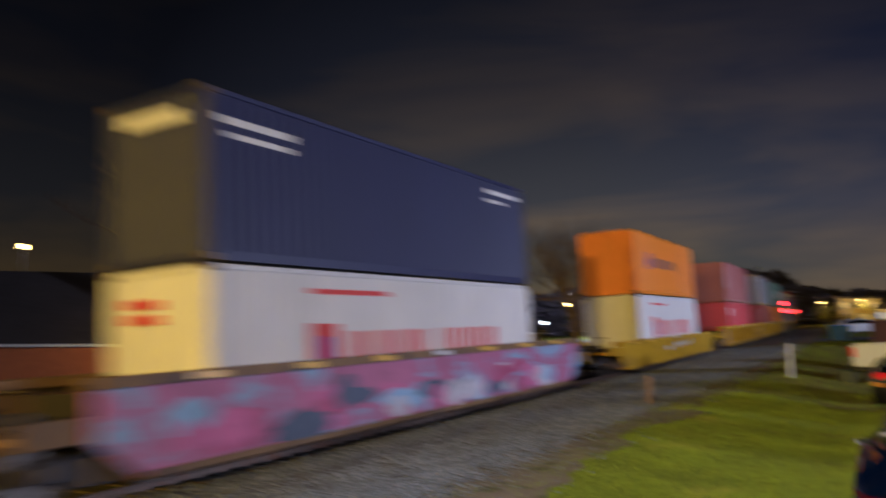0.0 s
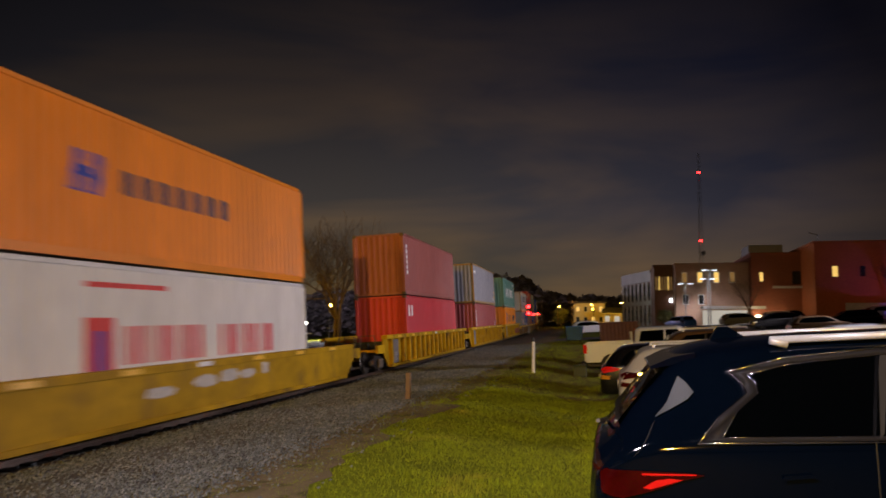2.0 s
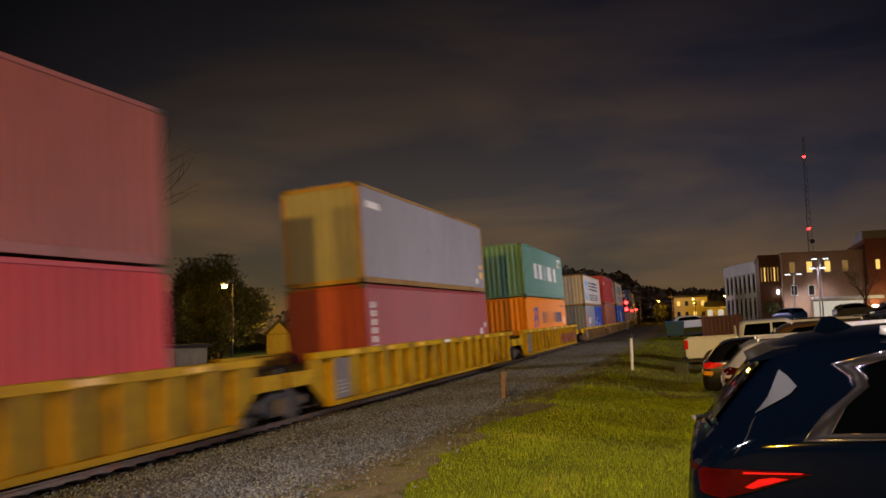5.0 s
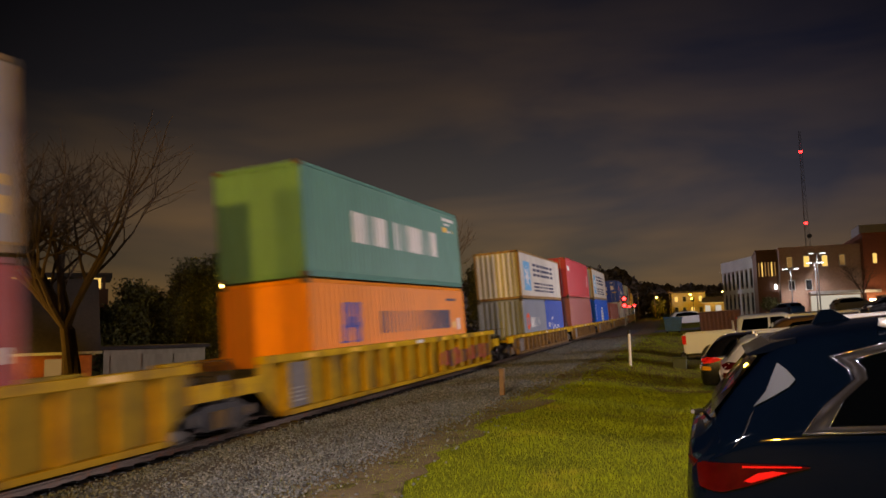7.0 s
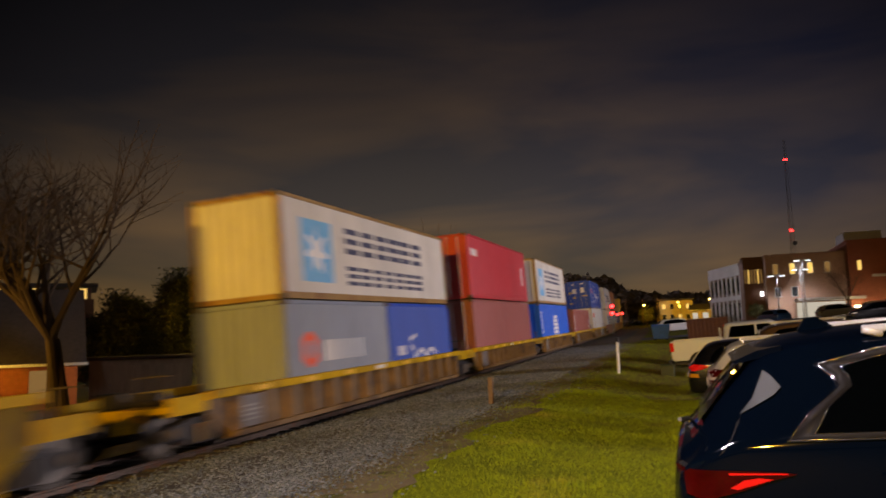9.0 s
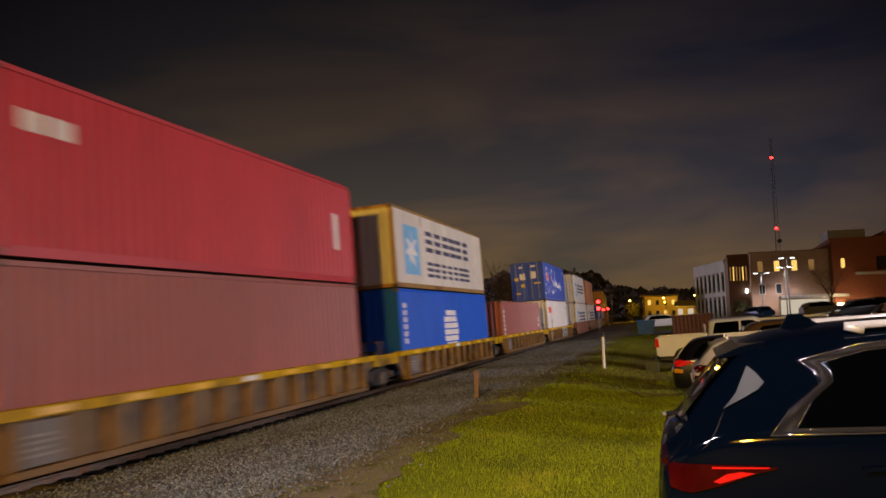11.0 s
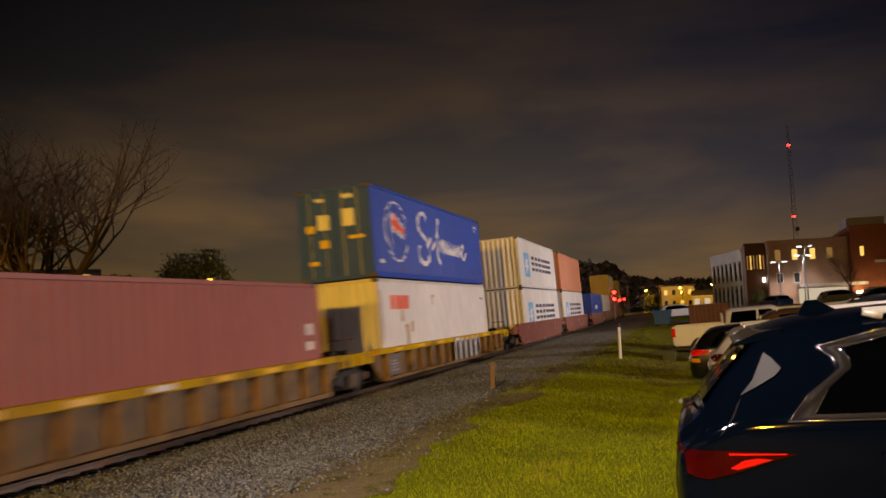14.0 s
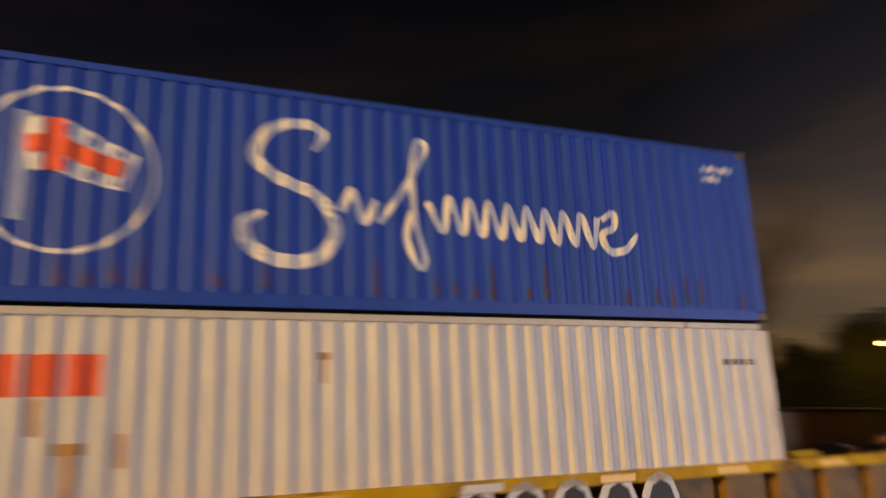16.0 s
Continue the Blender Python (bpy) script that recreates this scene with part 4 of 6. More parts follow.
    for k, (a, b) in enumerate(ends):
        car = g(brown, "brown", a, b, ((a + 1.2, b) if k == 0 else (b,) if k < 4 else (b - 1.5,)), 1.27)
        if k == 4:
            # five sprayed domes, white round dark, over the ribs
            for i in range(5):
                u = 182.1 + 6.5 + 0.70 * i
                dome = [(0.0, 0.42), (0.60, 0.42), (0.62, 0.90), (0.52, 1.16), (0.32, 1.25), (0.12, 1.18), (0.0, 0.95)]
                spray(car, (a + b) / 2, u, WHITE_MARK, dome, 0.012)
                spray(car, (a + b) / 2, u + 0.10, BLACK_MARK, [(y * 0.72, 0.42 + (z - 0.42) * 0.86) for y, z in dome], 0.008, 1.416)
    p20 = plain_box("grey twenty-foot container with a round logo and pale bars", P_STEEL, 2.56, length=L20)
    s = Sheet(L20)
    s.ring(1.15, 1.36, 0.32, 0.22)
    s.put("logo_ring", ORANGE_MARK, p20, "faded orange ring")
    s = Sheet(L20)
    s.bars(1.96, 1.04, 0.46, 0.52, 4, 0.13, "post")
    s.put("lettering_bar", WHITE_MARK, p20)
    q20 = plain_box("royal blue twenty-foot container with small white strokes", P_ROYAL, 2.56, length=L20)
    s = Sheet(L20)
    s.bars(0.8, 0.9, 0.25, 0.3, 2, 0.1, "solid")
    s.ribbon([(2.3, 1.5), (1.8, 1.3), (2.2, 0.9), (1.9, 0.6), (2.8, 1.0), (3.3, 0.8), (3.8, 1.0), (4.4, 0.8)], 0.12)
    s.put("script_stroke", WHITE_MARK, q20)
    ride(p20, 119.2 + L20 / 2, 0.50)
    ride(q20, 119.2 + L20 * 1.5 + 0.07, 0.50)
    ride(star_box(2.54), 119.2 + L40 / 2, 0.50 + 2.585)
    stack(134.9, (plain_box("faded pinkish red container", P_OXIDE, HC, end="door"), L40, HC),
          (plain_box("red container with its doors at the end", P_RED, 2.82, end="door", mark=(WHITE_MARK, [(0.6, 1.0, 1.88, 2.2), (1.15, 1.6, 1.88, 2.2), (11.0, 11.3, 0.9, 1.9)])), L40, HC))
    blue = plain_box("bright blue container with a round white emblem", P_BLUE, HC, column=0.55)
    s = sheet40()
    for k in range(6):
        z = 0.62 + 0.255 * k
        r = math.sqrt(max(0.05, 0.95 ** 2 - (z + 0.10 - 1.33) ** 2))
        s.rect(6.1 - r, 6.1 + r, z, z + 0.20)
    s.put("emblem_bar", WHITE_MARK, blue)
    stack(150.5, (blue, L40, HC), (star_box(2.82), L40, HC))
    stack(166.2, (plain_box("weathered red container alone in its well", P_OXIDE, 2.60, column=0.55, mark=(WHITE_MARK, [(11.55, 11.85, 1.35, 1.62), (11.55, 11.85, 1.0, 1.2)])), L40, HC))
    white = plain_box("white corrugated container with red blocks and rust runs", P_WHITE, HC, frame_paint=P_OFFWHITE)
    s = sheet40()
    s.bars(1.04, 1.90, 0.34, 0.44, 4, 0.055, "solid")
    s.put("lettering_bar", ORANGE_MARK, white, "orange-red blocks")
    s = sheet40()
    for u, z, w, h in ((2.15, 1.30, 0.3, 0.12), (2.25, 0.75, 0.12, 0.55), (2.75, 1.15, 0.09, 0.35), (4.93, 2.28, 0.13, 0.09), (4.97, 2.0, 0.05, 0.28), (0.25, 0.9, 0.06, 1.6), (1.9, 1.5, 0.1, 0.38)):
        s.rect(u, u + w, z, z + h)
    s.put("rust_run", RUST_PALE, white, "rust-brown runs")
    s = sheet40()
    s.bars(11.2, 2.2, 0.06, 0.09, 7, 0.04, "solid")
    s.put("stencil_mark", BLACK_MARK, white)
    stack(182.1, (white, L40, HC), (script_box(), L40, HC))
    # oxide-red units far back
    red = "oxide-red " + car_names + " with white scrawl"
    for a, b, lone in ((198.9, 215.2, (200.2, 215.3)), (215.4, 231.2, (229.9,)), (233.2, 249.4, (234.5, 249.5)), (249.6, 263.5, (263.6,)), (263.7, 277.6, (277.7,)),
                       (277.8, 291.8, (291.9,)), (292.0, 306.0, (304.8,))):
        g(red, "red", a, b, lone, 1.42, False)
    star = "white container with sky-blue star panel and navy bars"
    stack(202.4, (star_box(HC, P_WHITE, star, False), L40, HC), (star_box(2.82, P_WHITE, star, False), L40, HC))
    stack(217.0, (star_box(HC, P_WHITE, star, False), L40, HC), (plain_box("faded salmon-orange steel container stacked above", P_PALE, 2.82), L40, HC))
    stack(236.4, (plain_box("blue container low in its well", P_ROYAL, HC, mark=(WHITE_MARK, [(4.0, 6.5, 1.3, 1.7)]), detailed=False), L40, HC))
    stack(250.4, (plain_box("dull white container low in its well", P_OFFWHITE, HC, detailed=False), L40, HC))
    stack(264.5, (plain_box("faded red steel container in its well", P_OXIDE, HC, detailed=False), L40, HC), (plain_box("ochre yellow steel container stacked above", P_YELLOW, 2.82, detailed=False), L40, HC))
    stack(278.6, (plain_box("faded red steel container in its well", P_OXIDE, HC, detailed=False), L40, HC))
    stack(292.8, (plain_box("dark maroon steel container in its well", P_MAROON, HC, detailed=False), L40, HC), (plain_box("ochre yellow steel container stacked above", P_YELLOW, 2.82, detailed=False), L40, HC))


def motions():
    """The train rolls towards and past the camera at an even speed, its wheels turning."""
    for ob, s, z in MOVERS:
        walk(ob, [(t, on_track(s - SPEED * t, z)) for t in range(17)])
    step = 1.0 / FPS
    rows = [(i * step, SPEED * i * step / 0.42) for i in range(481)]
    for w, d in WHEELS:
        walk(w, [(t, pose(0, d, 0, math.degrees(a), 0, 0)) for t, a in rows])


build_ground()
build_loose_ground()
build_train()


# ---------------------------------------------------------------- parked vehicles
PAINT_NAVY = material("navy_car_paint", (0.0008, 0.0024, 0.0066), 0.4, 0.0, 0.1, 3, 0.5, coat=0.5, spec=0.0)
PAINT_WHITE = material("white_car_paint", (0.58, 0.63, 0.72), 0.3, 0.0, 0.05, 3, 0.5, coat=1.0)
PAINT_GREY = material("silver_grey_car_paint", (0.36, 0.365, 0.38), 0.35, 0.0, 0.05, 3, 0.5, coat=0.6)
PAINT_BLACK = material("black_car_paint", (0.004, 0.004, 0.005), 0.25, 0.0, 0.1, 3, 0.5, coat=1.0)
PAINT_TAN = material("tan_car_paint", (0.10, 0.06, 0.03), 0.3, 0.2, 0.08, 3, 0.5, coat=1.0)
PAINT_BLUE = material("blue_car_paint", (0.015, 0.07, 0.32), 0.3, 0.2, 0.08, 3, 0.5, coat=1.0)
PAINT_SILVER = material("silver_car_paint", (0.38, 0.40, 0.42), 0.3, 0.5, 0.05, 3, 0.5, coat=1.0)
TRIM_GREY = material("satin_grey_trim", (0.016, 0.016, 0.019), 0.45, 0.0, 0.05, spec=0.08)
FIN_GREY = material("fin_grey_gloss", (0.045, 0.05, 0.06), 0.3, 0.0, 0.05, coat=0.5)
CHROME = material("chrome_trim", (0.55, 0.57, 0.62), 0.12, 1.0, 0.04)
RAIL_SILVER = material("silver_roof_rail", (0.62, 0.64, 0.68), 0.35, 0.3, 0.05)
POLE_GREY = material("grey_wiper_plastic", (0.07, 0.07, 0.075), 0.5)
PLASTIC = material("black_plastic", (0.008, 0.008, 0.009), 0.6, 0.0, 0.15)
RUBBER = material("tyre_rubber", (0.015, 0.015, 0.015), 0.85, 0.0, 0.2, bump=0.1)
ALLOY = material("alloy_rim", (0.35, 0.35, 0.36), 0.35, 0.8, 0.08)
LENS_RED = material("red_lamp_lens", (0.034, 0.001, 0.001), 0.12, 0.0, 0.5, 9, 3, coat=0.25, spec=0.1)
LENS_BRIGHT = material("bright_red_lamp_lens", (0.62, 0.012, 0.010), 0.15, 0.0, 0.2, 9, 3, coat=0.4, spec=0.2)
LENS_AMBER = material("amber_lamp_lens", (0.5, 0.22, 0.01), 0.15, 0.0, 0.1, coat=1.0)
LENS_CLEAR = material("clear_lamp_lens", (0.75, 0.75, 0.72), 0.1, 0.2, 0.1, coat=1.0)
TINTED = glass("tinted_car_glass", (0.001, 0.0015, 0.002))


class Body:
    """The skin of a car, lofted through stations from the rear bumper to the front: x, underside, belt, roof, half widths at sill, belt and roof."""

    def __init__(self, stations):
        self.rows = stations

    def station(self, x):
        rows = self.rows
        if x <= rows[0][0]:
            return rows[0][1:]
        for a, b in zip(rows, rows[1:]):
            if x <= b[0]:
                i, w = rows.index(a), b[0] - a[0]
                f = (x - a[0]) / w
                out = []
                for k in range(1, 7):
                    # a smooth curve through the stations that never overshoots them
                    rise = (b[k] - a[k]) / w
                    before = (a[k] - rows[i - 1][k]) / (a[0] - rows[i - 1][0]) if i else rise
                    after = (rows[i + 2][k] - b[k]) / (rows[i + 2][0] - b[0]) if i + 2 < len(rows) else rise
                    m0 = 2 * before * rise / (before + rise) if before * rise > 0 else 0.0
                    m1 = 2 * after * rise / (after + rise) if after * rise > 0 else 0.0
                    out.append((2 * f ** 3 - 3 * f * f + 1) * a[k] + (f ** 3 - 2 * f * f + f) * w * m0 + (3 * f * f - 2 * f ** 3) * b[k] + (f ** 3 - f * f) * w * m1)
                return out
        return rows[-1][1:]

    def half(self, x, z):
        under, belt, roof, ws, wb, wr = self.station(x)
        if z >= belt:
            f = min(1.0, (z - belt) / max(0.02, roof - 0.07 - belt))
            return wb + (wr - wb) * f
        f = max(0.0, (z - under) / max(0.05, belt - under))
        return ws * 0.93 + (wb - ws * 0.93) * (1 - (1 - min(1.0, f)) ** 2.6) + 0.012 * math.sin(math.pi * min(1.0, f))

    def mesh(self, name, mat, step=0.09):
        xs, x = [], self.rows[0][0]
        while x < self.rows[-1][0]:
            xs.append(x)
            x += step
        xs = sorted(set(xs + [r[0] for r in self.rows]))
        xs = [x for i, x in enumerate(xs) if i == 0 or x - xs[i - 1] > 0.008]
        verts, faces, ring_len = [], [], None
        for x in xs:
            under, belt, roof, ws, wb, wr = self.station(x)
            pts = [(0.0, under), (ws * 0.85, under)]
            pts += [(self.half(x, under + (belt - under) * k / 12), under + (belt - under) * k / 12) for k in range(13)]
            pts += [(self.half(x, belt + (roof - 0.07 - belt) * k / 5), belt + (roof - 0.07 - belt) * k / 5) for k in range(1, 6)]
            pts += [(wr - 0.03, roof - 0.03), (wr - 0.10, roof - 0.008), (wr * 0.5, roof + 0.028), (0.0, roof + 0.042)]
            ring = [(x, -y, z) for y, z in pts] + [(x, y, z) for y, z in pts[-2:0:-1]]
            ring_len = len(ring)
            verts += ring
        for i in range(len(xs) - 1):
            for j in range(ring_len):
                k = (j + 1) % ring_len
                faces.append((i * ring_len + j, i * ring_len + k, (i + 1) * ring_len + k, (i + 1) * ring_len + j))
        faces.append(tuple(range(ring_len))[::-1])
        faces.append(tuple((len(xs) - 1) * ring_len + j for j in range(ring_len)))
        me = mesh_of(name, verts, faces, mat, True)
        bm = bmesh.new()
        bm.from_mesh(me)
        bmesh.ops.recalc_face_normals(bm, faces=bm.faces)
        bm.to_mesh(me)
        bm.free()
        return me

    def patch(self, name, outline, mat, parent, side=-1, proud=0.006, label="", hole=None):
        """A panel of the given (x, z) outline that lies on the car's flank; with a hole, a band between the two outlines."""
        bm = bmesh.new()

        def place(p, out):
            return (p[0], side * (self.half(p[0], p[1]) + out), p[1])
        if hole:
            n = len(outline)
            rings = [[bm.verts.new(place(p, o)) for p in path] for path, o in ((outline, 0.0), (outline, proud), (hole, proud), (hole, 0.0))]
            for a, b in zip(rings, rings[1:]):
                for i in range(n):
                    bm.faces.new((a[i], a[(i + 1) % n], b[(i + 1) % n], b[i]))
        else:
            # fill by thin columns so that the panel follows the skin
            lo, hi = min(p[0] for p in outline), max(p[0] for p in outline)
            steps = max(6, int((hi - lo) / 0.06))
            cols = []
            for i in range(steps + 1):
                x = lo + (hi - lo) * min(max(i / steps, 0.002), 0.998)
                zs = []
                for p, q in zip(outline, outline[1:] + outline[:1]):
                    if (p[0] - x) * (q[0] - x) <= 0 and p[0] != q[0]:
                        zs.append(p[1] + (q[1] - p[1]) * (x - p[0]) / (q[0] - p[0]))
                cols.append((x, min(zs), max(zs)))
            last = None
            for x, a, b in cols:
                row = [bm.verts.new(place((x, a + (b - a) * k / 4), proud)) for k in range(5)]
                if last:
                    for k in range(4):
                        bm.faces.new((last[k], row[k], row[k + 1], last[k + 1]))
                last = row
        return part(name, bm, mat, parent, label, smooth=True)


def wheel_meshes():
    out = []
    for name, mat, profile in (("tyre", RUBBER, [(0.0, 0.23), (0.0, 0.33), (0.03, 0.36), (0.19, 0.36), (0.22, 0.33), (0.22, 0.23)]),
                               ("rim", ALLOY, [(0.02, 0.235), (0.03, 0.21), (0.07, 0.18), (0.06, 0.06), (0.04, 0.0)])):
        bm = bmesh.new()
        n = 28
        rings = [[bm.verts.new((r * math.cos(2 * math.pi * i / n), x, r * math.sin(2 * math.pi * i / n))) for i in range(n)] for x, r in profile]
        for a, b in zip(rings, rings[1:]):
            for i in range(n):
                bm.faces.new((a[i], a[(i + 1) % n], b[(i + 1) % n], b[i]))
        if name == "rim":
            for k in range(5):
                t = 2 * math.pi * k / 5
                tube(bm, (0.05 * math.cos(t), 0.02, 0.05 * math.sin(t)), (0.22 * math.cos(t), 0.015, 0.22 * math.sin(t)), 0.035, 0.025, 6)
        bmesh.ops.recalc_face_normals(bm, faces=bm.faces)
        me = bpy.data.meshes.new(name)
        bm.to_mesh(me)
        bm.free()
        me.materials.append(mat)
        me.shade_smooth()
        out.append(me)
    return out


TYRE, RIM = wheel_meshes()


def add_wheels(ob, rear, front, half):
    for x in (rear, front):
        for side in (-1, 1):
            w = piece("wheel", TYRE, ob, Matrix.Translation((x, side * half, 0.36)) @ pose(0, 0, 0, 0, 0, 0 if side < 0 else 180))
            piece("rim", RIM, w)
            # dark arch lip round the wheel
            bm = bmesh.new()
            pts = [(x + 0.43 * math.cos(t), 0.36 + 0.43 * math.sin(t)) for t in [math.pi * i / 14 for i in range(15)]]
            for p, q in zip(pts, pts[1:]):
                tube(bm, (p[0], side * (half + 0.012), p[1]), (q[0], side * (half + 0.012), q[1]), 0.035, sides=6)
            part("wheel_arch", bm, PLASTIC, ob)


SUV_ROWS = [(0.00, 0.52, 0.62, 0.78, 0.70, 0.72, 0.70), (0.03, 0.40, 0.78, 0.97, 0.80, 0.82, 0.74), (0.06, 0.36, 0.92, 1.06, 0.88, 0.90, 0.76), (0.13, 0.34, 1.00, 1.10, 0.93, 0.935, 0.80),
            (0.24, 0.33, 1.06, 1.22, 0.96, 0.96, 0.79), (0.36, 0.33, 1.10, 1.365, 0.97, 0.965, 0.77), (0.46, 0.33, 1.12, 1.46, 0.975, 0.97, 0.75), (0.56, 0.33, 1.12, 1.555, 0.975, 0.97, 0.73), (0.70, 0.33, 1.12, 1.63, 0.975, 0.97, 0.72),
            (0.9, 0.32, 1.12, 1.67, 0.975, 0.97, 0.73), (1.6, 0.28, 1.12, 1.695, 0.975, 0.97, 0.74), (2.4, 0.28, 1.10, 1.695, 0.975, 0.965, 0.74), (3.0, 0.28, 1.08, 1.62, 0.975, 0.96, 0.72),
            (3.5, 0.30, 1.06, 1.34, 0.975, 0.95, 0.74), (3.85, 0.30, 1.05, 1.12, 0.97, 0.93, 0.86), (4.4, 0.32, 0.96, 1.02, 0.95, 0.90, 0.80), (4.75, 0.36, 0.84, 0.92, 0.90, 0.82, 0.72),
            (4.92, 0.45, 0.60, 0.72, 0.74, 0.70, 0.62)]


def near_suv():
    """The dark SUV beside which the camera stands, its tail towards the track."""
    ob = thing("parked_suv", "dark navy SUV with chrome-edged side windows, parked on the grass edge", "car", "parked vehicles", pose(-0.30, 5.875, 0.0), lies=True)
    body = Body(SUV_ROWS)
    piece("body", body.mesh("body", PAINT_NAVY, 0.05), ob)
    for side in (-1, 1):
        outer = [(0.70, 1.125), (0.83, 1.27), (1.015, 1.40), (0.995, 1.465), (0.92, 1.53), (1.26, 1.60), (1.8, 1.635), (2.6, 1.63), (3.0, 1.53), (3.35, 1.34), (3.6, 1.17), (2.4, 1.115), (1.4, 1.12)]
        inner = [(0.83, 1.15), (0.93, 1.29), (1.075, 1.40), (1.07, 1.46), (1.025, 1.51), (1.28, 1.565), (1.8, 1.60), (2.6, 1.595), (2.96, 1.505), (3.29, 1.325), (3.5, 1.19), (2.4, 1.14), (1.4, 1.145)]
        body.patch("side_glass", inner, TINTED, ob, side, 0.004, "dark tinted side glass")
        trim = body.patch("window_trim", outer, TRIM_GREY, ob, side, 0.012, "satin grey window surround", hole=inner)
        thin = [(0.68, 1.113), (0.82, 1.265), (1.00, 1.40), (0.98, 1.46), (0.90, 1.535), (1.26, 1.61), (1.8, 1.645), (2.6, 1.64), (3.01, 1.54), (3.37, 1.345), (3.63, 1.165), (2.4, 1.103), (1.4, 1.108)]
        body.patch("chrome_edge", thin, CHROME, trim, side, 0.015, "chrome edge", hole=outer)
        rim = [(x * 0.97 + 0.03 * 2.1, z * 0.965 + 0.035 * 1.36) for x, z in inner]
        body.patch("chrome_edge", [(p[0], p[1]) for p in inner], CHROME, trim, side, 0.014, "thin chrome inner edge", hole=[((a[0] * 0.78 + b[0] * 0.22), (a[1] * 0.78 + b[1] * 0.22)) for a, b in zip(inner, rim)])
        for x in (1.70, 2.72):
            body.patch("door_pillar", [(x, 1.13), (x + 0.02, 1.13), (x + 0.16, 1.60), (x + 0.10, 1.60)], PLASTIC, ob, side, 0.010)
        body.patch("pillar_edge", [(1.66, 1.14), (1.68, 1.14), (1.80, 1.60), (1.78, 1.60)], CHROME, ob, side, 0.013)
        # tail lamp that wraps round the corner
        lamp_outer = [(0.03, 0.985), (0.12, 0.97), (0.35, 0.96), (0.63, 0.945), (0.71, 0.93), (0.58, 0.90), (0.38, 0.835), (0.19, 0.79), (0.05, 0.84)]
        light = body.patch("tail_lamp", lamp_outer, LENS_RED, ob, side, 0.014, "dark red wrap-round tail lamp")
        body.patch("lamp_bar", [(0.36, 0.845), (0.58, 0.905), (0.50, 0.915), (0.42, 0.905), (0.34, 0.86)], LENS_BRIGHT, light, side, 0.020)
        body.patch("lamp_bar", [(0.34, 0.935), (0.66, 0.93), (0.66, 0.938), (0.34, 0.948)], LENS_BRIGHT, light, side, 0.020)
        # spoiler fin and the cut line of the hatch
        body.patch("spoiler_fin", [(0.585, 1.53), (0.63, 1.505), (0.675, 1.455), (0.698, 1.415), (0.69, 1.395), (0.65, 1.37), (0.54, 1.315), (0.445, 1.27), (0.49, 1.315), (0.54, 1.37), (0.57, 1.43), (0.582, 1.49)], FIN_GREY, ob, side, 0.02, "grey gloss spoiler fin")
        body.patch("hatch_gap", [(0.30, 1.045), (0.38, 1.14), (0.44, 1.255), (0.447, 1.252), (0.387, 1.137), (0.305, 1.042)], TRIM_GREY, ob, side, 0.004)
        body.patch("door_gap", [(1.655, 0.45), (1.665, 0.45), (1.68, 1.11), (1.67, 1.11)], PLASTIC, ob, side, 0.003)
        handle = [(1.15, 0.925), (1.32, 0.935), (1.34, 0.915), (1.15, 0.90)]
        body.patch("door_handle", handle, PAINT_NAVY, ob, side, 0.03, "body-coloured handle")
        bm = bmesh.new()
        ys = side * 0.70
        tube(bm, (1.2, ys, 1.715), (2.9, ys, 1.72), 0.024, sides=10)
        for x in (1.2, 1.95, 2.9):
            tube(bm, (x, ys, 1.715), (x + (0.1 if x < 1.5 else -0.1 if x > 2.5 else 0), ys, 1.68), 0.026, sides=8)
        part("roof_rail", bm, RAIL_SILVER, ob, "silver roof rail", smooth=True)
        body.patch("sill_guard", [(0.9, 0.34), (3.6, 0.33), (3.6, 0.45), (0.9, 0.46)], PLASTIC, ob, side, 0.012)
        body.patch("bumper_guard", [(0.04, 0.42), (0.55, 0.36), (0.50, 0.55), (0.04, 0.60)], PLASTIC, ob, side, 0.012)
    bm = bmesh.new()
    prism(bm, [(0.90, 1.70), (1.16, 1.715), (1.04, 1.80), (0.97, 1.80)], 1, -0.03, 0.03)
    part("roof_antenna", bm, PAINT_NAVY, ob, "shark-fin antenna")
    # rear glass, wiper, plate
    bm = bmesh.new()
    vs = [bm.verts.new(p) for p in ((0.225, -0.68, 1.20), (0.225, 0.68, 1.20), (0.54, 0.62, 1.54), (0.54, -0.62, 1.54))]
    bm.faces.new(vs)
    bmesh.ops.translate(bm, verts=bm.verts, vec=(-0.03, 0, 0.01))
    part("rear_glass", bm, TINTED, ob, "tinted rear window")
    bm = prism(bmesh.new(), [(0.46, 1.548), (0.74, 1.605), (0.74, 1.652), (0.60, 1.627), (0.45, 1.566)], 1, -1, 1)
    for v in bm.verts:
        v.co.y *= 0.55 + 0.42 * (v.co.x - 0.45)
    part("spoiler", bm, PAINT_NAVY, ob, smooth=False)
    bm = tube(bmesh.new(), (0.14, -0.02, 1.14), (0.13, -0.45, 1.19), 0.012, sides=6)
    tube(bm, (0.13, -0.40, 1.20), (0.09, -0.74, 1.24), 0.018, 0.014, 6)
    part("rear_wiper", bm, POLE_GREY, ob, "rear wiper arm")
    add_wheels(ob, 1.0, 3.85, 0.76)
    return ob


def scaled_rows(rows, length, width, height):
    l, w, h = length / rows[-1][0], width / 0.975, height / 1.72
    return [(r[0] * l, r[1] * h, r[2] * h, r[3] * h, r[4] * w, r[5] * w, r[6] * w) for r in rows]


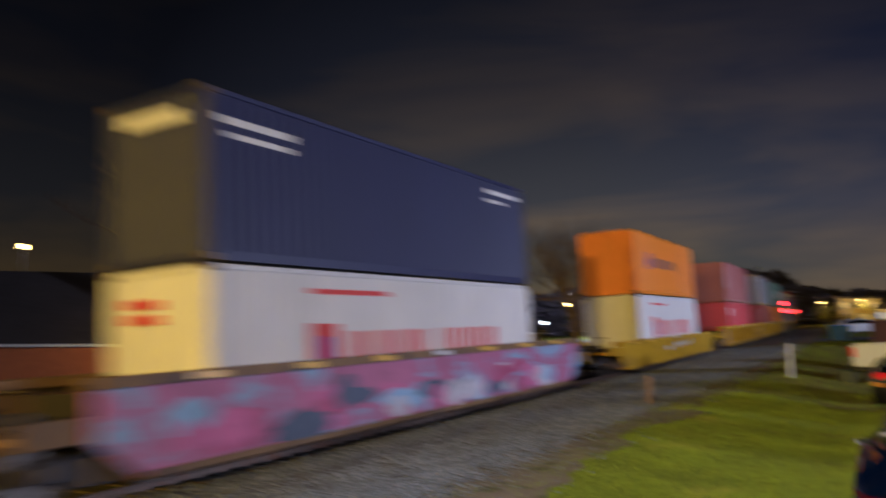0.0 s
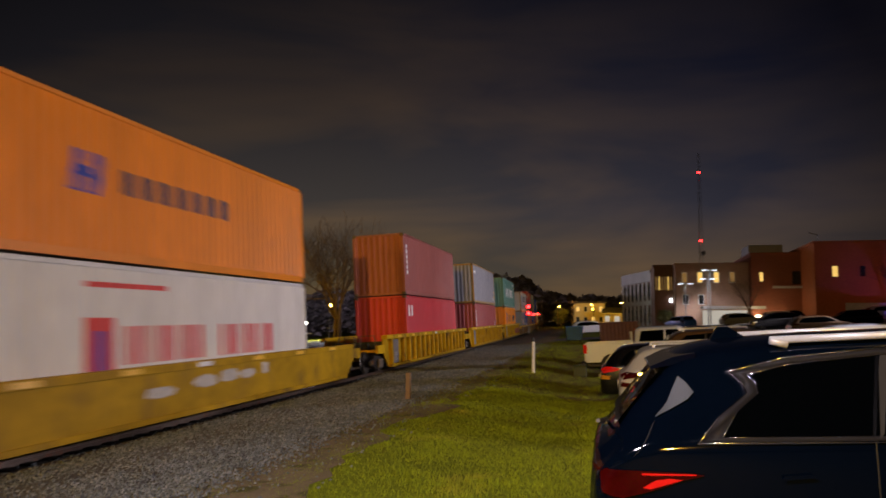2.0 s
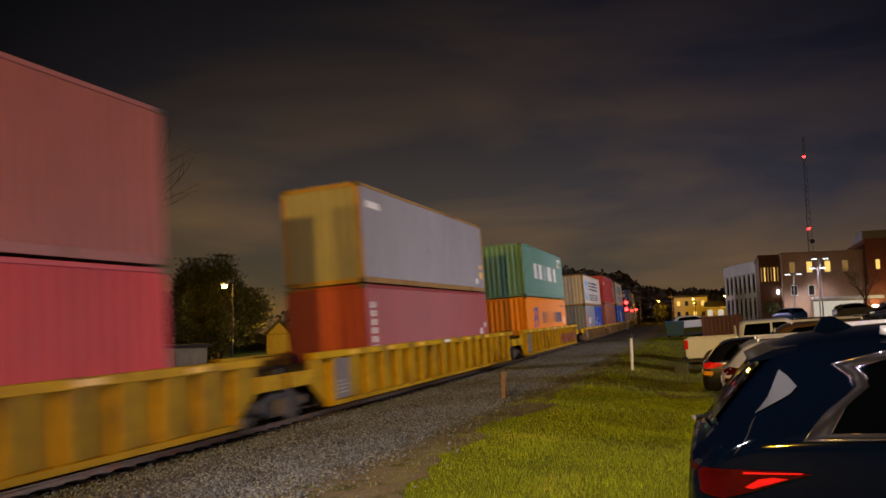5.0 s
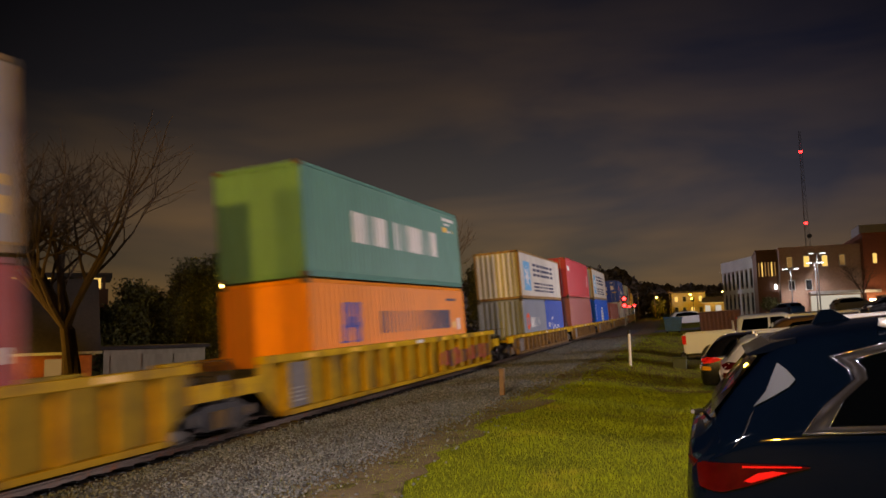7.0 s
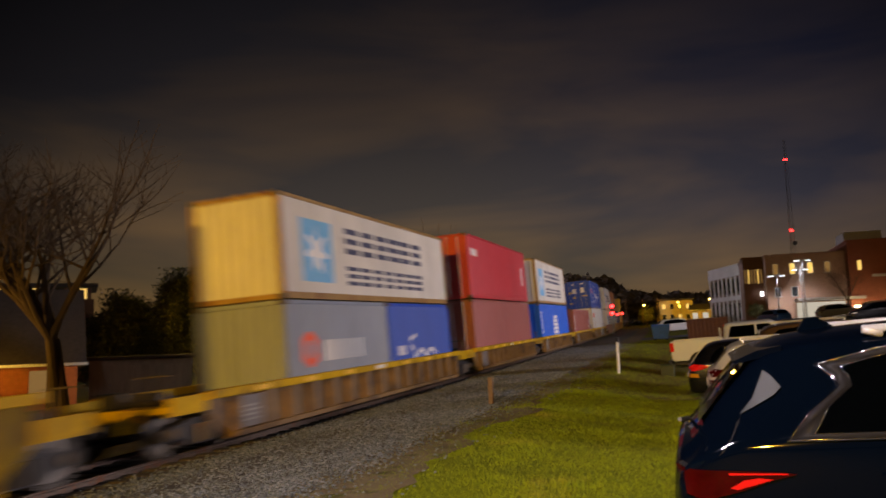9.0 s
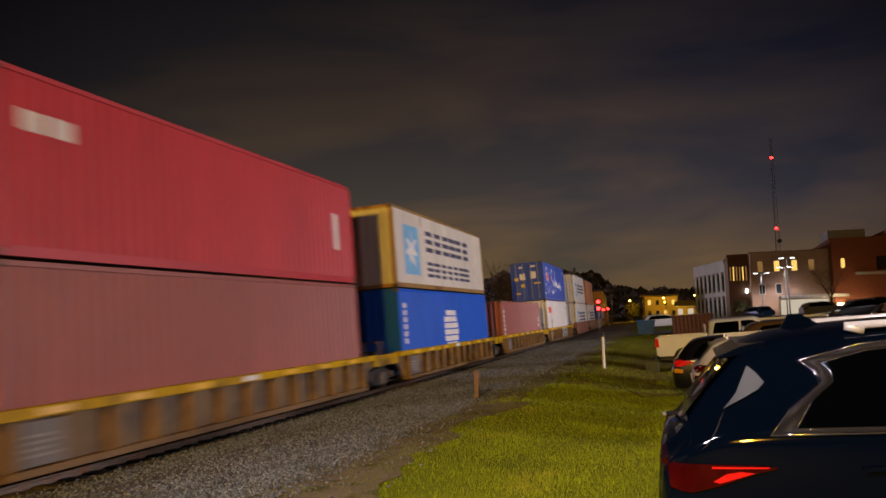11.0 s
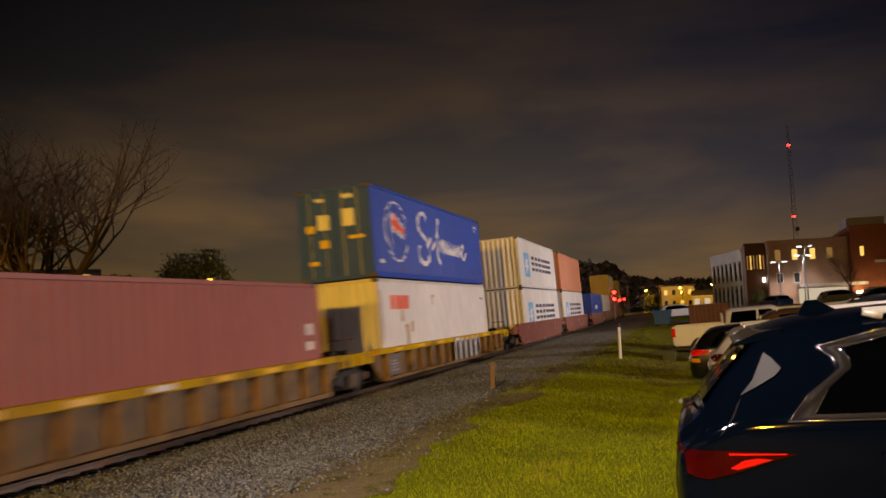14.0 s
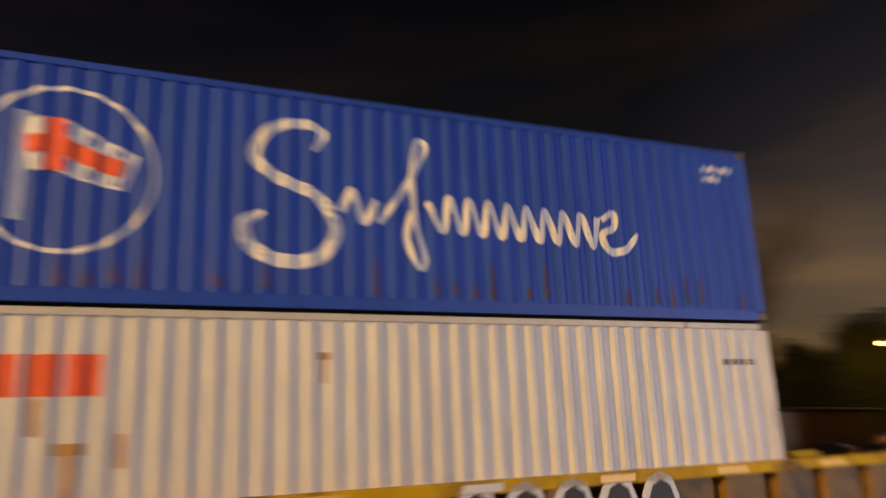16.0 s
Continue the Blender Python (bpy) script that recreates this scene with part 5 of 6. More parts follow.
def crossover(label, paint, at, length=4.6, width=0.92, height=1.66, rails=False, lamp_mat=None, detail=True):
    """A parked crossover or hatchback with its tail at x = 0."""
    ob = thing("parked_car", label, "car", "parked vehicles", at, lies=True)
    body = Body(scaled_rows(SUV_ROWS, length, width, height))
    l, h = length / 4.92, height / 1.72
    piece("body", body.mesh("body", paint, 0.10), ob)

    def sc(points):
        return [(x * l, z * h) for x, z in points]
    for side in (-1, 1):
        glass_outline = sc([(0.62, 1.16), (0.78, 1.42), (0.98, 1.56), (1.8, 1.61), (2.6, 1.60), (2.98, 1.50), (3.5, 1.18), (2.0, 1.14)])
        body.patch("side_glass", glass_outline, TINTED, ob, side, 0.006)
        if detail:
            for x in (1.45, 2.45):
                body.patch("door_pillar", sc([(x, 1.14), (x + 0.07, 1.14), (x + 0.15, 1.61), (x + 0.09, 1.61)]), PLASTIC, ob, side, 0.010)
            body.patch("sill_guard", sc([(0.9, 0.34), (3.6, 0.33), (3.6, 0.45), (0.9, 0.46)]), PLASTIC, ob, side, 0.012)
            bm = bmesh.new()
            tube(bm, (3.2 * l, side * width * 0.98, 1.18 * h), (3.25 * l, side * (width + 0.16), 1.20 * h), 0.06, 0.09, 8)
            part("mirror", bm, paint, ob)
        body.patch("tail_lamp", sc([(0.05, 1.06), (0.20, 1.13), (0.50, 1.10), (0.62, 1.04), (0.40, 0.98), (0.08, 0.94)]), lamp_mat or LENS_RED, ob, side, 0.014, "red tail lamp")
        body.patch("bumper_reflector", sc([(0.04, 0.78), (0.30, 0.76), (0.30, 0.86), (0.04, 0.90)]), LENS_AMBER if lamp_mat else LENS_RED, ob, side, 0.014)
        body.patch("head_lamp", sc([(4.35, 0.80), (4.80, 0.78), (4.78, 0.86), (4.40, 0.93)]), LENS_CLEAR, ob, side, 0.012)
        if rails:
            bm = bmesh.new()
            tube(bm, (0.9 * l, side * width * 0.72, 1.755 * h), (2.8 * l, side * width * 0.72, 1.75 * h), 0.024, sides=8)
            for x in (0.9, 1.85, 2.8):
                tube(bm, (x * l, side * width * 0.72, 1.75 * h), (x * l, side * width * 0.72, 1.68 * h), 0.022, sides=6)
            part("roof_rail", bm, RAIL_SILVER, ob)
    bm = bmesh.new()
    vs = [bm.verts.new((x * l - 0.03, y * width, z * h + 0.012)) for x, y, z in ((0.225, -0.66, 1.20), (0.225, 0.66, 1.20), (0.54, 0.62, 1.575), (0.54, -0.62, 1.575))]
    bm.faces.new(vs)
    part("rear_glass", bm, TINTED, ob)
    bm = bmesh.new()
    vs = [bm.verts.new((x * l + 0.03, y * width, z * h + 0.03)) for x, y, z in ((3.04, -0.70, 1.60), (3.04, 0.70, 1.60), (3.82, 0.80, 1.13), (3.82, -0.80, 1.13))]
    bm.faces.new(vs)
    part("windscreen", bm, TINTED, ob)
    if detail:
        part("number_plate", boxes((-0.012, -0.16, 0.66, 0.02, 0.16, 0.80)), WHITE_MARK, ob, "pale plate with no readable marks")
    add_wheels(ob, 0.95 * l, 3.85 * l, width - 0.21)
    return ob


def pickup(at):
    """A white crew-cab pickup truck, tail at x = 0."""
    ob = thing("pickup_truck", "white crew-cab pickup truck parked with its tail to the track", "truck", "parked vehicles", at, lies=True)
    part("bed", boxes((0.06, -0.98, 0.62, 1.92, -0.90, 1.38), (0.06, 0.90, 0.62, 1.92, 0.98, 1.38), (0.06, -0.90, 0.62, 1.92, 0.90, 0.72), (0.0, -0.94, 0.66, 0.06, 0.94, 1.37), bevel=0.02), PAINT_WHITE, ob)
    cab = Body([(1.95, 0.5, 1.20, 1.30, 0.98, 0.97, 0.80), (2.02, 0.45, 1.30, 1.78, 0.98, 0.97, 0.76), (2.2, 0.45, 1.30, 1.88, 0.99, 0.97, 0.77), (3.6, 0.45, 1.28, 1.88, 0.99, 0.97, 0.77),
                (4.0, 0.45, 1.26, 1.70, 0.99, 0.97, 0.76), (4.4, 0.45, 1.25, 1.36, 0.99, 0.96, 0.86), (5.4, 0.5, 1.14, 1.22, 0.98, 0.95, 0.84), (5.75, 0.55, 0.95, 1.05, 0.92, 0.90, 0.8)])
    piece("cab", cab.mesh("cab", PAINT_WHITE, 0.12), ob)
    for side in (-1, 1):
        cab.patch("side_glass", [(2.12, 1.36), (2.22, 1.76), (3.55, 1.78), (3.95, 1.62), (4.25, 1.38), (3.2, 1.34)], TINTED, ob, side, 0.008)
        cab.patch("door_pillar", [(3.05, 1.34), (3.15, 1.34), (3.15, 1.79), (3.08, 1.79)], PAINT_WHITE, ob, side, 0.014)
        y0, y1 = sorted((side * 0.86, side * 1.0))
        part("tail_lamp", boxes((-0.03, y0, 0.98, 0.12, y1, 1.32), bevel=0.01), LENS_BRIGHT, ob, "red tail lamp")
        bm = bmesh.new()
        pts = [(1.05 + 0.47 * math.cos(t), 0.42 + 0.52 * math.sin(t)) for t in [math.pi * i / 12 for i in range(13)]]
        prism(bm, pts, 1, min(side * 0.975, side * 0.99), max(side * 0.975, side * 0.99))
        part("wheel_arch", bm, RUBBER, ob)
    bm = bmesh.new()
    vs = [bm.verts.new(p) for p in ((1.955, -0.72, 1.38), (1.955, 0.72, 1.38), (2.0, 0.68, 1.76), (2.0, -0.68, 1.76))]
    bm.faces.new(vs)
    part("rear_glass", bm, TINTED, ob)
    part("high_stop_lamp", boxes((1.99, -0.12, 1.80, 2.04, 0.12, 1.84)), LENS_BRIGHT, ob)
    part("bumper", boxes((-0.14, -0.95, 0.46, 0.02, 0.95, 0.66), bevel=0.03), PLASTIC, ob, "dark step bumper")
    for side in (-1, 1):
        part("rack_post", tube(bmesh.new(), (1.86, side * 0.9, 1.36), (1.86, side * 0.75, 1.72), 0.03, sides=6), PAINT_WHITE, ob)
    part("frame", boxes((0.1, -0.5, 0.45, 5.4, 0.5, 0.62)), PLASTIC, ob)
    add_wheels(ob, 1.05, 4.75, 0.80)
    return ob


def build_vehicles():
    near_suv()
    crossover("silver-grey crossover with silver roof rails and red tail lamps", PAINT_GREY, pose(-0.12, 18.4, -0.38), 4.5, 0.91, 1.58, True)
    crossover("black SUV with an amber reflector on its bumper", PAINT_BLACK, pose(-0.62, 22.0, -0.49), 4.5, 0.92, 1.60, False, LENS_BRIGHT)
    pickup(pose(-1.40, 31.5, -0.49))
    crossover("tan SUV with roof rails, seen above the nearer cars", PAINT_TAN, pose(1.1, 28.0 - 1.6, -0.49), 5.0, 0.97, 1.82, True)
    crossover("black SUV in the same row", PAINT_BLACK, pose(1.9, 36.0, -0.49), 4.9, 0.96, 1.76)
    crossover("white sedan across the car park", PAINT_WHITE, pose(8.6, 38.0, -0.49, 0, 0, 8), 4.8, 0.92, 1.46)
    far = (("bright blue car under the car park lamps", PAINT_BLUE, 8.0, 90, 115), ("silver car in the lit car park", PAINT_SILVER, 11.5, 92, 10), ("white car in the lit car park", PAINT_WHITE, 15.5, 90, 10),
           ("dark car in the lit car park", PAINT_BLACK, 20.5, 92, 175), ("silver car at the far kerb", PAINT_SILVER, 26.0, 90, 5), ("dark car before the brick wall", PAINT_BLACK, 16.5, 76, 185),
           ("dark car beside the lit entrance", PAINT_NAVY, 22.0, 72, 180), ("white car by the blue bin", PAINT_WHITE, -5.2, 86, 12), ("tan car in the middle of the car park", PAINT_TAN, 12.5, 62, 4))
    for label, paint, x, y, turn in far:
        crossover(label, paint, pose(x, y, lot_dip(x, y), 0, 0, turn), 4.6, 0.91, 1.48, detail=False)


build_vehicles()


# ---------------------------------------------------------------- car park, buildings, lamps
BRICK_ORANGE = material("orange_brick", (0.42, 0.13, 0.04), 0.85, 0, 0.2, 5, 0.25, bump=0.1)
BRICK_TAN = material("tan_brick", (0.34, 0.215, 0.145), 0.85, 0, 0.2, 5, 0.25, bump=0.1)
BRICK_DARK = material("dark_brick", (0.13, 0.065, 0.045), 0.85, 0, 0.25, 5, 0.25, bump=0.1)
BRICK_MAROON = material("maroon_brick", (0.26, 0.085, 0.04), 0.85, 0, 0.2, 5, 0.25, bump=0.1)
CONCRETE = material("pale_concrete", (0.46, 0.45, 0.43), 0.85, 0, 0.2, 4, 0.3, bump=0.1)
STUCCO = material("yellow_stucco", (0.50, 0.40, 0.20), 0.85, 0, 0.2, 4, 0.3)
ROOFING = material("dark_roof_shingle", (0.06, 0.05, 0.045), 0.9, 0, 0.3, 6, 0.5, bump=0.3)
WOOD_POST = material("weathered_post", (0.20, 0.13, 0.075), 0.85, 0, 0.3, 10, 2, (6, 6, 1))
WHITE_POST = material("white_post_paint", (0.70, 0.68, 0.60), 0.6, 0, 0.15)
POLE_METAL = material("galvanised_pole", (0.30, 0.30, 0.30), 0.5, 0.6, 0.1)
BARK = material("bark", (0.095, 0.062, 0.034), 0.95, 0, 0.35, 9, 1.2, (3, 3, 0.6), bump=0.5)
LEAF = material("evergreen_leaf", (0.060, 0.062, 0.012), 0.7, 0, 0.3, 2, 0.4, island=0.5)
# paler and greyer than the near leaves: distance haze put into the colour
LEAF_HAZY = material("hazy_woods_leaf", (0.14, 0.12, 0.115), 0.8, 0, 0.3, 1, 0.1, island=0.5)
SHED_METAL = material("pale_shed_siding", (0.42, 0.36, 0.24), 0.7, 0, 0.2, 4, 0.5, (1, 1, 0.2))
DARK_PANE = glass("dark_window_pane", (0.03, 0.035, 0.04), 0.05)
WARM_PANE = glow("lit_window", (1.0, 0.62, 0.16), 1.1)
DIM_PANE = glow("dim_lit_window", (1.0, 0.55, 0.18), 0.22)
COOL_PANE = glow("white_lit_opening", (0.95, 0.86, 0.72), 0.55)
LED_GLOW = glow("led_lamp_glow", (0.86, 0.92, 1.0), 6.0)
SODIUM_GLOW = glow("sodium_lamp_glow", (1.0, 0.60, 0.12), 30.0)
WARM_GLOW = glow("warm_lamp_glow", (1.0, 0.78, 0.50), 9.0)
RED_GLOW = glow("red_lamp_glow", (1.0, 0.02, 0.02), 14.0)
MAGENTA_GLOW = glow("magenta_sign_glow", (1.0, 0.06, 0.25), 2.5)
VIOLET_GLOW = glow("violet_lamp_glow", (0.45, 0.30, 1.0), 1.5)
WHITE_GLOW = glow("white_lamp_glow", (1.0, 0.95, 0.85), 9.0)


def car_park():
    ys = [-25 + 1.25 * i for i in range(161)]
    verts = [(x, y, rise(x, y) + lot_dip(x, y) + 0.014) for y in ys for x in (0.75 if y > 5 else -2.2, 6, 18, 30, 42, 54, 66)]
    m = mesh_of("pavement_car_park", verts, [(7 * i + j, 7 * i + j + 1, 7 * i + j + 8, 7 * i + j + 7) for i in range(160) for j in range(6)], ASPHALT)
    tagged(piece("pavement_car_park", m), "dark asphalt car park", "pavement", kind="structure")
    m = mesh_of("road_crossing", [(x, y, rise(x, y) + 0.016) for x, y in ((-60, 68), (2, 66), (2, 73), (-60, 75))], [(0, 1, 2, 3)], ASPHALT)
    tagged(piece("road_crossing", m), "dark road that crosses towards the track", "road", kind="structure")


def window(parent, at, w, h, pane, frame_mat=None, depth=0.14):
    """A window in a wall's outer face: the frame proud of the wall, the pane set back inside it."""
    t = 0.07
    bm = boxes((-w / 2 - t, -0.06, -t, -w / 2, 0.05, h + t), (w / 2, -0.06, -t, w / 2 + t, 0.05, h + t), (-w / 2, -0.06, h, w / 2, 0.05, h + t), (-w / 2, -0.09, -t, w / 2, 0.05, 0.0))
    frame_ob = part("window", bm, frame_mat or CONCRETE, parent, at=at)
    part("pane", boxes((-w / 2, -0.025, 0.0, w / 2, 0.04, h)), pane, frame_ob)
    return frame_ob


def block(parent, name, x0, y0, x1, y1, h, mat, roof_mat=None):
    part(name, boxes((x0, y0, -0.3, x1, y1, h)), mat, parent)
    part("parapet", boxes((x0 - 0.12, y0 - 0.12, h, x1 + 0.12, y1 + 0.12, h + 0.28)), roof_mat or CONCRETE, parent)


def office_building():
    ob = thing("office_building", "brick and concrete office building with lit windows", "building")
    ob.matrix_basis = Matrix.Translation((0, 0, rise(11.0, 108.0) - 0.1))
    south, west = pose(0, 0, 0), pose(0, 0, 0, 0, 0, -90)
    # concrete wing with two rows of deep openings towards the track
    turned = pose(5.0, 122.0, 0, 0, 0, 18)
    part("wall", boxes((0.3, 0.0, -0.3, 14.0, 14.2, 8.6)), BRICK_DARK, ob, at=turned)
    part("cornice", boxes((0.0, 0.0, 7.0, 14.0, 14.2, 8.75), bevel=0.03), CONCRETE, ob, "deep concrete cornice", at=turned)
    part("ledge", boxes((0.06, 0.0, 3.35, 0.3, 14.2, 4.0)), CONCRETE, ob, at=turned)
    for k in range(8):
        y = 1.93 * k
        part("column", boxes((0.1, y, -0.3, 0.3, y + 0.6, 7.0)), CONCRETE, ob, at=turned)
        if k < 7:
            for z in (0.6, 4.4):
                window(ob, turned @ Matrix.Translation((0.3, y + 1.265, z)) @ west, 1.1, 2.2, TINTED, PLASTIC)
    # dark brick link with tall slits
    block(ob, "wall", 5.0, 110.5, 22.0, 121.98, 8.3, BRICK_DARK, BRICK_DARK)
    for k in range(6):
        window(ob, Matrix.Translation((5.28 + 0.40 * k, 110.5, 5.0)) @ south, 0.15, 1.9, WARM_PANE if k in (1, 4) else DIM_PANE, BRICK_DARK)
    # tan brick front
    block(ob, "wall", 7.6, 107.0, 17.0, 118.0, 8.2, BRICK_TAN, BRICK_TAN)
    for x, pane in ((8.8, DIM_PANE), (10.8, WARM_PANE), (12.9, WARM_PANE), (14.9, DIM_PANE)):
        window(ob, Matrix.Translation((x, 107.0, 5.85)) @ south, 0.62, 1.35, pane)
    for x in (8.9, 10.9):
        window(ob, Matrix.Translation((x, 107.0, 2.95)) @ south, 0.65, 1.2, DARK_PANE, WHITE_POST)
    part("canopy", boxes((10.8, 104.2, 2.25, 18.5, 107.0, 2.6)), CONCRETE, ob, "pale entrance canopy")
    part("lit_entrance", boxes((11.0, 106.8, 0.0, 16.6, 106.98, 2.1)), COOL_PANE, ob, "brightly lit entrance bay")
    # maroon middle part with a plant room
    block(ob, "wall", 17.0, 105.0, 24.5, 120.0, 9.3, BRICK_MAROON, BRICK_MAROON)
    part("plant_room", boxes((17.2, 108.0, 9.3, 21.5, 114.0, 10.9)), CONCRETE, ob, "concrete plant room on the roof")
    window(ob, Matrix.Translation((18.2, 105.0, 5.8)) @ south, 0.45, 1.2, WARM_PANE, BRICK_MAROON)
    window(ob, Matrix.Translation((22.6, 105.0, 5.4)) @ south, 1.4, 1.7, DARK_PANE, BRICK_MAROON)
    part("ledge", boxes((19.5, 104.6, 4.9, 24.2, 105.0, 5.2)), CONCRETE, ob)
    # tall orange brick block
    block(ob, "wall", 23.0, 98.0, 50.0, 112.0, 9.9, BRICK_ORANGE, BRICK_ORANGE)
    for x, pane in ((25.2, WARM_PANE), (28.2, DARK_PANE), (31.8, WARM_PANE), (35.5, DARK_PANE), (39.5, WARM_PANE)):
        window(ob, Matrix.Translation((x, 98.0, 5.9)) @ south, 0.6, 1.25, pane, BRICK_ORANGE)
    for x, y in ((15.3, 104.5), (17.2, 104.3), (19.5, 104.0)):
        part("wall_lamp", boxes((x, y, 2.0 - 0.9, x + 0.9, y + 0.4, 2.35 - 0.9), bevel=0.05), WARM_GLOW, ob, "glowing warm lamp")
    part("wall_lamp", boxes((7.05, 110.0, 3.25, 7.35, 110.4, 3.85), bevel=0.05), LED_GLOW, ob, "bright white wall lamp")
    # fill added well off the wall lamp, to brighten the concrete wing
    lamp("wing_fill_light", "POINT", (-1.0, 116.0, 6.0), 600, (0.86, 0.92, 1.0), 0.2)
    lamp("entrance_light", "POINT", (17.5, 102.5, 1.6), 190, (1.0, 0.72, 0.42), 0.2)
    lamp("forecourt_light", "POINT", (36.0, 84.0, 8.0), 200, (1.0, 0.66, 0.30), 0.3)
    bm = tube(bmesh.new(), (23.6, 98.6, 9.9), (23.6, 98.6, 11.0), 0.05, sides=6)
    tube(bm, (23.6, 98.6, 11.0), (22.6, 98.6, 11.3), 0.05, sides=6)
    part("roof_bracket", bm, POLE_METAL, ob)


def car_park_lamp(x, y, h, heads=2, label="twin-headed white car park lamp on a pole"):
    ob = thing("car_park_lamp", label, "street lamp", "car park lamps", pose(x, y, 0))
    part("pole", tube(bmesh.new(), (0, 0, 0), (0, 0, h), 0.09, 0.06, 10), POLE_METAL, ob)
    part("arm", boxes((-0.75, -0.04, h - 0.08, 0.75, 0.04, h)), POLE_METAL, ob)
    for k in range(heads):
        x0 = -0.95 + 1.3 * k
        head = part("lamp_head", boxes((x0, -0.18, h - 0.02, x0 + 0.6, 0.18, h + 0.10), bevel=0.02), POLE_METAL, ob)
        part("lens", boxes((x0 + 0.03, -0.16, h - 0.06, x0 + 0.57, 0.16, h - 0.022)), LED_GLOW, head)
    lamp("car_park_lamp_light", "SPOT", (x, y - 0.1, h - 0.25), 1000, (0.90, 0.86, 1.0), 0.3, (x, y + 0.4, 0.0), 128)


def radio_mast():
    ob = thing("radio_mast", "tall lattice radio mast with red obstruction lamps", "mast", at=pose(23.9, 229.0, 0))
    bm = bmesh.new()
    for k in range(3):
        t = 2 * math.pi * k / 3
        tube(bm, (1.0 * math.cos(t), 1.0 * math.sin(t), 0), (0.3 * math.cos(t), 0.3 * math.sin(t), 48), 0.05, 0.03, 5)
    for i in range(26):
        z, r = i * 1.85, 1.0 - 0.7 * i / 26
        for k in range(3):
            a, b = 2 * math.pi * k / 3, 2 * math.pi * (k + 1) / 3
            tube(bm, (r * math.cos(a), r * math.sin(a), z), (r * math.cos(b), r * math.sin(b), z + 1.85), 0.035, sides=4)
    part("lattice", bm, POLE_METAL, ob)
    for z in (22.2, 42.3):
        part("obstruction_lamp", tube(bmesh.new(), (-0.4, 0, z), (0.4, 0, z), 0.25, sides=10), RED_GLOW, ob, "red obstruction lamp")
    part("dish", tube(bmesh.new(), (0.5, -0.4, 18.5), (0.7, -0.9, 18.6), 0.6, sides=10), POLE_METAL, ob)


def signal():
    ob = thing("railway_signal", "railway signal mast with two red lamps lit", "signal", at=pose(-12.0, 104.4, 0))
    part("mast", tube(bmesh.new(), (0, 0.4, 0), (0, 0.4, 4.4), 0.08, 0.07, 8), POLE_METAL, ob)
    for z in (3.78, 2.87):
        head = part("signal_head", tube(bmesh.new(), (0, 0.35, z), (0, 0.15, z), 0.42, sides=16), PLASTIC, ob)
        part("lamp", tube(bmesh.new(), (0, 0.14, z), (0, 0.08, z), 0.25, sides=14), RED_GLOW, head, "lit red lens")
    part("ladder", boxes((-0.25, 0.48, 0, -0.21, 0.52, 4.2), (0.21, 0.48, 0, 0.25, 0.52, 4.2), *[(-0.21, 0.49, 0.3 * k + 0.3, 0.21, 0.51, 0.3 * k + 0.33) for k in range(13)]), POLE_METAL, ob)
    for x, y, z in ((-13.65, 126.2, 2.8), (-13.7, 134.1, 2.95)):
        lamp_ob = thing("crossing_lamp", "small red lamp beside the far track", "signal lamp", "far red lamps", pose(x, y, 0))
        part("post", tube(bmesh.new(), (0, 0.2, 0), (0, 0.2, z), 0.06, sides=6), POLE_METAL, lamp_ob)
        part("lens", tube(bmesh.new(), (-0.2, 0, z), (0.2, 0, z), 0.14, sides=10), RED_GLOW, lamp_ob)


def posts():
    ob = thing("marker_post", "slim white marker post in the grass", "post", at=pose(-3.27, 28.9, lot_dip(-3.27, 28.9)))
    bm = tube(bmesh.new(), (0, 0, -0.1), (0, 0, 1.18), 0.055, 0.05, 8)
    part("shaft", bm, WHITE_POST, ob)
    part("cap", tube(bmesh.new(), (0, 0, 1.18), (0, 0, 1.34), 0.056, 0.045, 8), PLASTIC, ob, "dark cap")
    ob = thing("stake", "short weathered wooden stake beside the ballast", "post", at=pose(-5.42, 19.0, 0))
    part("shaft", boxes((-0.06, -0.06, -0.1, 0.06, 0.06, 0.74), bevel=0.012), WOOD_POST, ob)
    ob = thing("utility_box", "low green utility box in the grass", "utility box", at=pose(-1.62, 30.6, -0.42))
    part("case", boxes((-0.25, -0.25, -0.1, 0.25, 0.25, 0.42), bevel=0.02), material("green_box_enamel", (0.03, 0.045, 0.012), 0.6), ob)
    part("lid", boxes((-0.28, -0.28, 0.42, 0.28, 0.28, 0.47), bevel=0.015), material("green_lid_enamel", (0.035, 0.05, 0.014), 0.6), ob)


